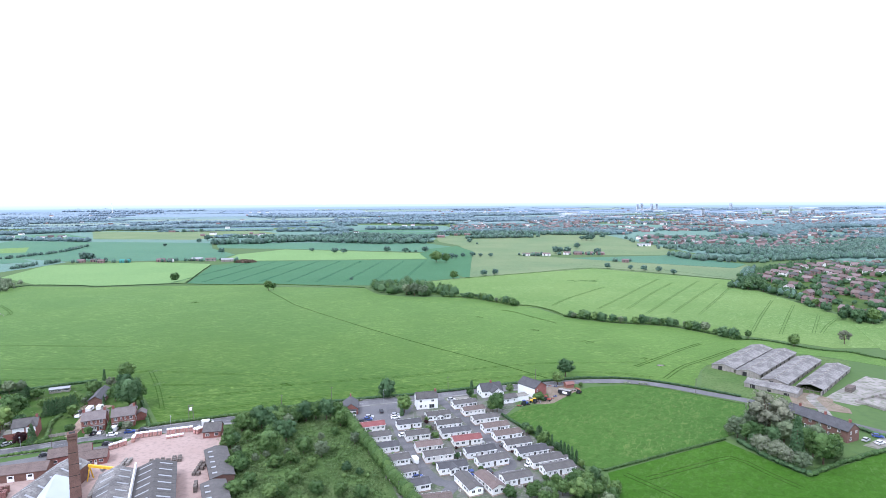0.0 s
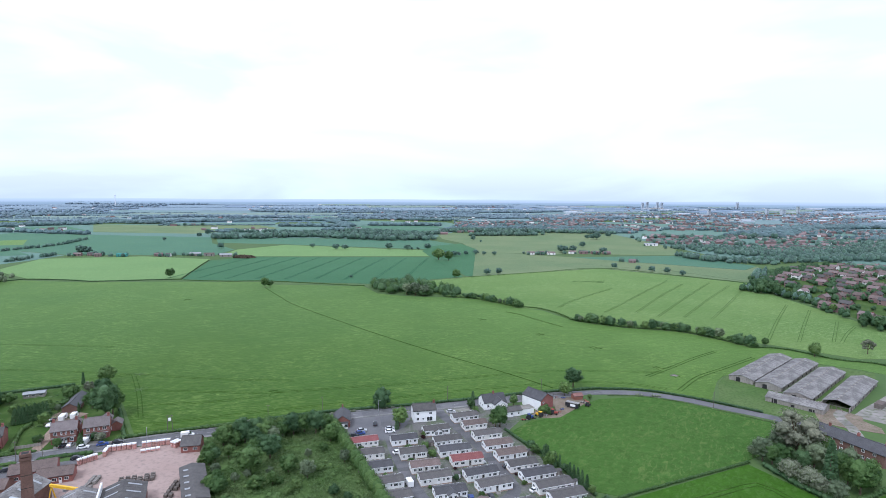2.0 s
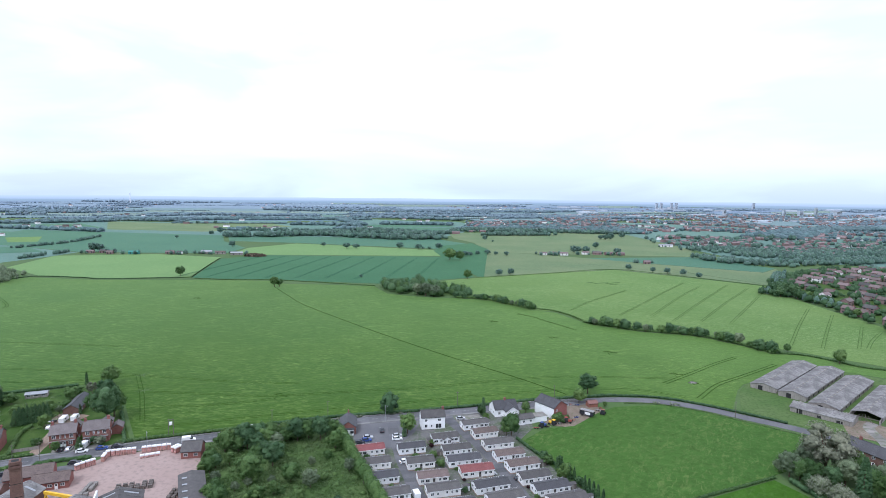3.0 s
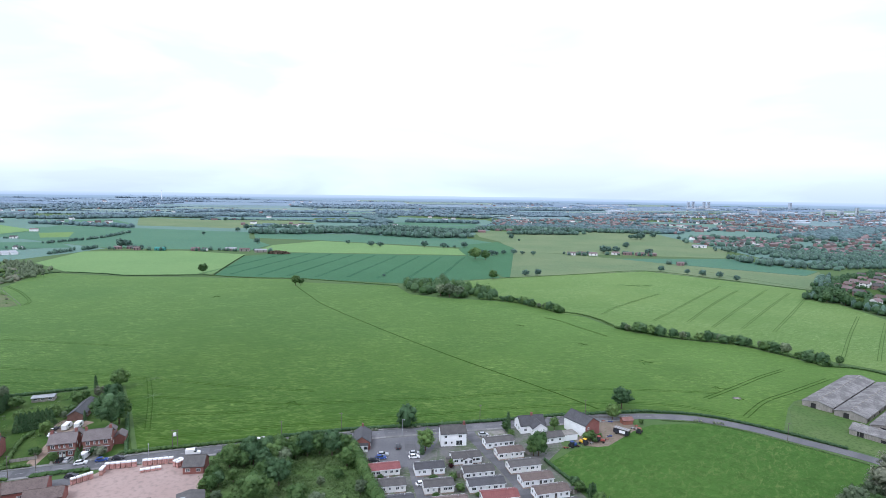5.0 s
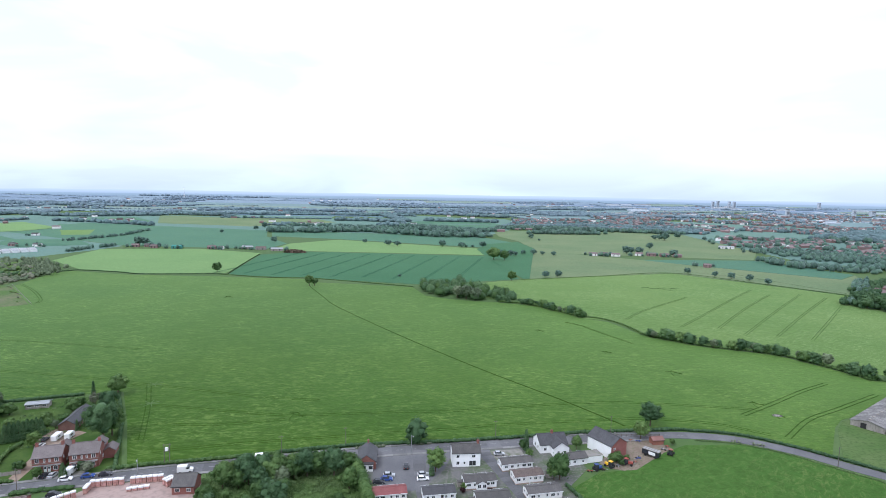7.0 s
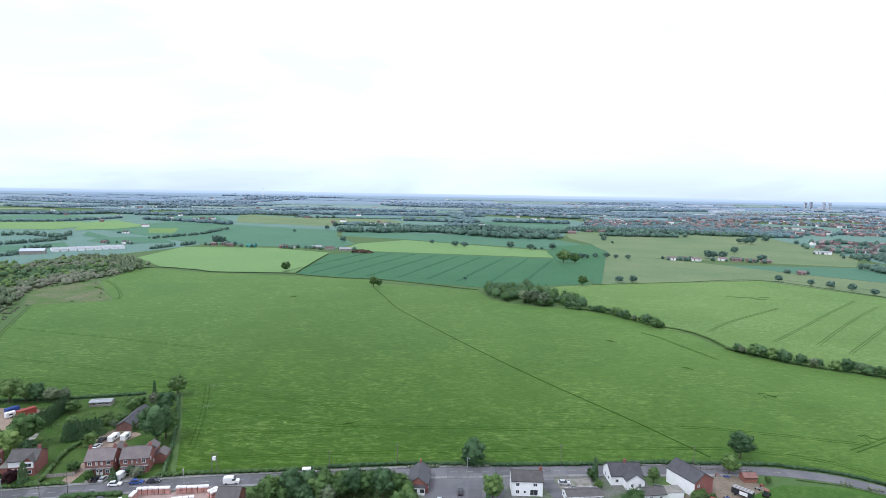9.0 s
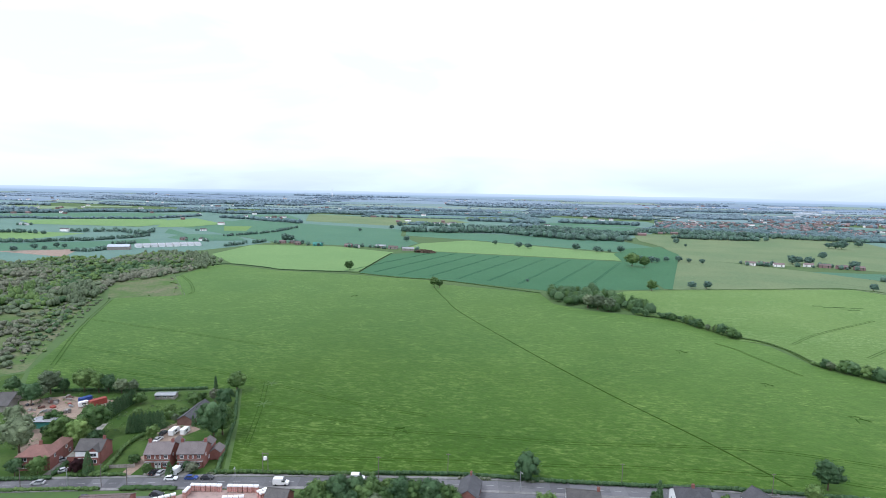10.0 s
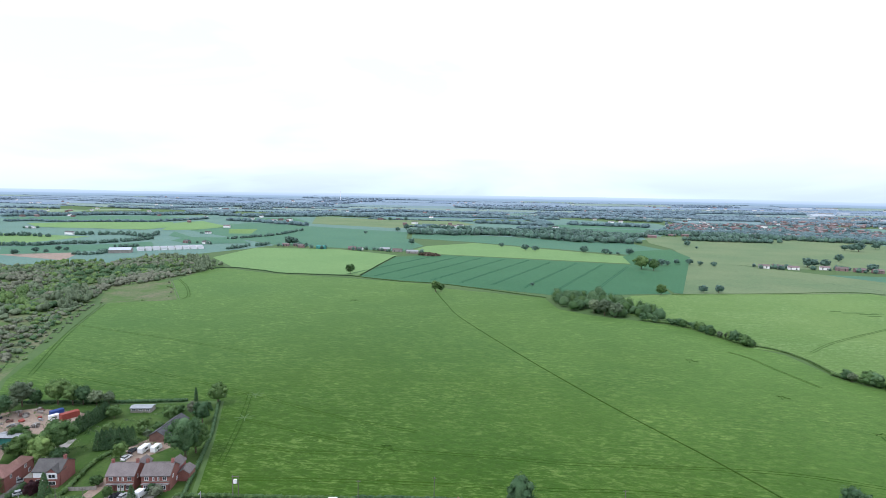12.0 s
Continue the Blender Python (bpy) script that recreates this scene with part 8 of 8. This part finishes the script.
mx, my = 4200 * math.sin(radians(-30.3)), 4200 * math.cos(radians(-30.3))
mast = thing("radio_mast", pose(mx, my, land(mx, my)), "slender distant white radio mast", "mast")
part("shaft", Shape().tube((0, 0, 0), (0, 0, 70), 2.6, 1.6, 8), M["white_paint"], mast)
part("head", Shape().tube((0, 0, 62), (0, 0, 66), 4.0, 4.0, 10), M["white_paint"], mast)
bx, by = 4300 * math.sin(radians(6.6)), 4500 * math.cos(radians(6.6))
big = thing("warehouse", pose(bx, by, land(bx, by), 0, 0, -6), "long white warehouse on the far horizon", "warehouse")
part("wall", Shape().box(0, 0, -2, 150, 60, 18), M["pale_sheet"], big)
part("roof", Shape().box(0, 0, 16, 151, 61, 1), M["steel"], big)

# ---- farms among the fields ----
FARM = [(-612, 950, 14, "town_brick", "town_tile"), (-596, 958, 10, "town_brick", "slate"), (-575, 944, 12, "town_brick", "town_tile"), (-536, 946, 20, "teal_paint", "teal_paint"), (-480, 955, 16, "town_brick", "town_tile"), (-462, 952, 9, "cream", "slate"), (-424, 968, 22, "boards", "steel"), (-398, 962, 20, "boards", "tile_brown"),
        (-366, 952, 24, "boards", "steel"), (150, 1020, 17, "cream", "town_tile"), (168, 1026, 17, "cream", "town_tile"), (186, 1019, 17, "cream", "town_tile"), (228, 1040, 15, "cream", "town_tile"), (248, 1039, 18, "town_brick", "town_tile"), (268, 1036, 17, "town_brick", "town_tile"), (288, 1033, 16, "town_brick", "town_tile")]
FARM2 = [(292, 904, 12, "town_brick", "town_tile"), (435, 1222, 34, "cream", "steel"), (-1380, 1010, 30, "cream", "steel"), (-62, 1365, 12, "cream", "slate"), (40, 1640, 22, "town_brick", "town_tile"), (70, 1650, 22, "town_brick", "town_tile"), (-420, 1500, 12, "cream", "slate"), (-930, 1100, 16, "cream", "slate"),
         (-800, 910, 16, "town_brick", "slate"), (-760, 915, 18, "cream", "slate"), (-270, 1700, 14, "cream", "slate")]
for x, y, length, walls, roof in FARM + FARM2:
    house(pose(x, y, 0.1, 0, 0, far_rng.uniform(-10, 20)), length * 0.8, 7.0, 3.6, 1.9, walls, roof, "far farm building among the fields", name="farm_building", simple=True, front=[(-length / 5, 2.2, 1.4, 1.1), (length / 5, 2.2, 1.4, 1.1), (-length / 5, 0.5, 1.4, 1.2), (length / 5, 0.5, 1.4, 1.2)], group="far farm buildings")
farm_trees = Shape()
for x, y, *_ in FARM + FARM2:
    for _ in range(4):
        r = far_rng.uniform(2.0, 4.2)
        clump(farm_trees, x + far_rng.uniform(-18, 18), y + far_rng.choice((-7, 9, 11)), r, r * 1.9, 60, 0.9, far_rng)
whole("farm_trees", farm_trees, M["leaf_mid"], "clumps of trees round the far farm buildings", "trees", "stuff", smooth=True)
whole("muck_heap", Shape().lobe((-330, 936, 0.4), (16, 8, 4), 260, 4.5, far_rng, 0.0), M["bark"], "long dark brown heap at the field edge", "heap")
glasshouse = thing("glasshouse", pose(-742, 818, 0.1, 0, 0, 52), "long white nursery glasshouse range", "glasshouse")
for k in range(9):
    part("bay", Shape().gable_walls(9, 34, 3, 2.2), M["white_paint"], glasshouse, at=pose(-44 + k * 11, 0, 0, 0, 0, 0))
    part("bay_roof", Shape().gable(9, 34, 3, 2.2, 0.1, 0.15), M["steel"], glasshouse, at=pose(-44 + k * 11, 0, 0, 0, 0, 0))
big_barn = house(pose(-762, 742, 0.1, 0, 0, 40), 30, 20, 5, 3, "boards", "pale_sheet", "open farm barn with a white sheet roof", name="farm_barn")
whole("bare_field", Shape().prism([(-900, 640), (-845, 640), (-745, 640), (-790, 690), (-930, 760)], -0.3, 0.06), M["dirt"], "patch of bare reddish earth", "ground", "structure")

# ---- housing estate at the edge of the pale field ----
ESTATE = [(346, 468), (352, 560), (362, 630), (392, 700), (470, 800), (560, 850), (700, 860), (600, 740), (400, 470)]
estate_protos = []
for k, (walls, roof, length) in enumerate((("town_brick", "town_tile", 11), ("town_brick", "tile_brown", 10), ("cream", "town_tile", 10), ("town_brick", "slate", 10.5))):
    estate_protos.append((walls, roof, length))
made = {}
est_rng = random.Random(61)
whole("estate_ground", Shape().prism(ESTATE, -0.2, 0.04), M["lawn"], "gardens and streets of the housing estate", "ground", "structure")
estate_trees = Shape()
for i in range(22):
    for j in range(32):
        x, y = 352 + i * 23 + est_rng.uniform(-3, 3), 470 + j * 17.0 + (i % 3) * 6 + est_rng.uniform(-3, 3)
        if not inside(x, y, ESTATE) or est_rng.random() < 0.34:
            continue
        k = est_rng.choice((0, 0, 1, 1, 2, 3, 3))
        walls, roof, length = estate_protos[k]
        street = 90 * round(1.4 * noise.noise((x * 0.012, y * 0.012, 4.0)))
        at = pose(x, y, 0.05, 0, 0, -62 + street + est_rng.uniform(-7, 7))
        if k in made:
            copy_thing(made[k], at)
        else:
            w = length / 3.4
            made[k] = house(at, length, 7.2, 4.6, 2.4, walls, roof, f"estate house of {'pale render' if walls == 'cream' else 'red brick'} with a tiled roof", name="estate_house", group="estate houses", chimneys=[(length / 2 - 1, 0)], simple=True,
                            front=[(-w, 0.9, 1.6, 1.3), (-w, 3.3, 1.6, 1.2), (w, 0.9, 1.6, 1.3), (w, 3.3, 1.6, 1.2)], back=[(-w, 3.3, 1.4, 1.2), (w, 3.3, 1.4, 1.2)])
        for _ in range(est_rng.choice((4, 6, 8, 9))):
            r = est_rng.uniform(1.6, 4.4)
            scrub_tree(estate_trees, x + est_rng.uniform(-13, 13), y + est_rng.choice((-9, 9)) + est_rng.uniform(-4, 4), r, r * est_rng.uniform(1.5, 2.2), 5, 0.8, est_rng)
for a, b, n in (((334, 640), (352, 612), 34), ((352, 612), (350, 560), 18), ((352, 660), (386, 700), 30), ((386, 700), (440, 770), 40), ((440, 770), (560, 860), 60), ((346, 470), (340, 440), 18)):
    for _ in range(n):
        k, r = est_rng.random(), est_rng.uniform(2.4, 4.6)
        scrub_tree(estate_trees, a[0] + (b[0] - a[0]) * k + est_rng.gauss(0, 5), a[1] + (b[1] - a[1]) * k + est_rng.gauss(0, 5), r, r * est_rng.uniform(1.8, 2.6), 16, 0.85, est_rng)
whole("estate_trees", estate_trees, M["leaf_dark"], "many garden trees between the estate houses", "trees", "stuff", smooth=True)
for x, y, h in ((342, 630, 13), (350, 622, 14), (336, 618, 12), (346, 606, 12), (352, 596, 11), (340, 640, 12), (348, 650, 12), (360, 655, 11), (338, 470, 10), (330, 462, 9), (336, 452, 12), (344, 446, 13), (352, 452, 11), (346, 520, 8), (352, 545, 9)):
    plant(x, y, h, est_rng.choice(("oak", "oak_dark")))

# ---- hazy hills on the horizon, a glowing backdrop ----
def ridge(r, foot, top, swing, seed, material, label):
    """A long low ridge on a circle far out, that dips under the land in places."""
    s, n = Shape(), 300
    crest = []
    for i in range(n):
        t = 2 * math.pi * i / n
        crest.append((r * math.sin(t), 60 + r * math.cos(t), top + swing * noise.noise((i * 0.09, seed, 0)) + 0.4 * swing * noise.noise((i * 0.45, seed, 5))))
    s.add([(x, y, foot) for x, y, _ in crest] + crest, [(i, (i + 1) % n, n + (i + 1) % n, n + i) for i in range(n)])
    whole("backdrop", s, material, label, "backdrop", "structure")


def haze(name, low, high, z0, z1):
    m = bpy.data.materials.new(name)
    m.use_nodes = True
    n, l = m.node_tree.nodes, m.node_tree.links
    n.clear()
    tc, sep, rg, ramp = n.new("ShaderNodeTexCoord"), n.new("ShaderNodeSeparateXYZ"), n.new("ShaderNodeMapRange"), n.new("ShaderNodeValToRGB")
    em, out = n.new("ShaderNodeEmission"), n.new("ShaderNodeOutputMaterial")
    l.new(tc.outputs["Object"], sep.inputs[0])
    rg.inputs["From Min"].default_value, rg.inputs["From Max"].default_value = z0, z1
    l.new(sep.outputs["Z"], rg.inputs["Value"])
    # haze painted as a glow of the ridge itself, paler towards the crest
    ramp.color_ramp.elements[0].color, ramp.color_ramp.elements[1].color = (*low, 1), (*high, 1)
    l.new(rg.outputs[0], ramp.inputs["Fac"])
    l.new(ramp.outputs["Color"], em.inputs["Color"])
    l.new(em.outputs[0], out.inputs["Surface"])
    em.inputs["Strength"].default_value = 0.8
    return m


ridge(4650, 20, 81, 9, 0.0, haze("far_hills_haze", (0.43, 0.54, 0.655), (0.70, 0.80, 0.91), 50, 90), "glowing haze-blue backdrop hills along the horizon")
ridge(4400, 10, 60, 5, 3.0, haze("mid_hills_haze", (0.32, 0.425, 0.505), (0.44, 0.55, 0.66), 40, 68), "glowing blue-grey haze ridge before the hills")
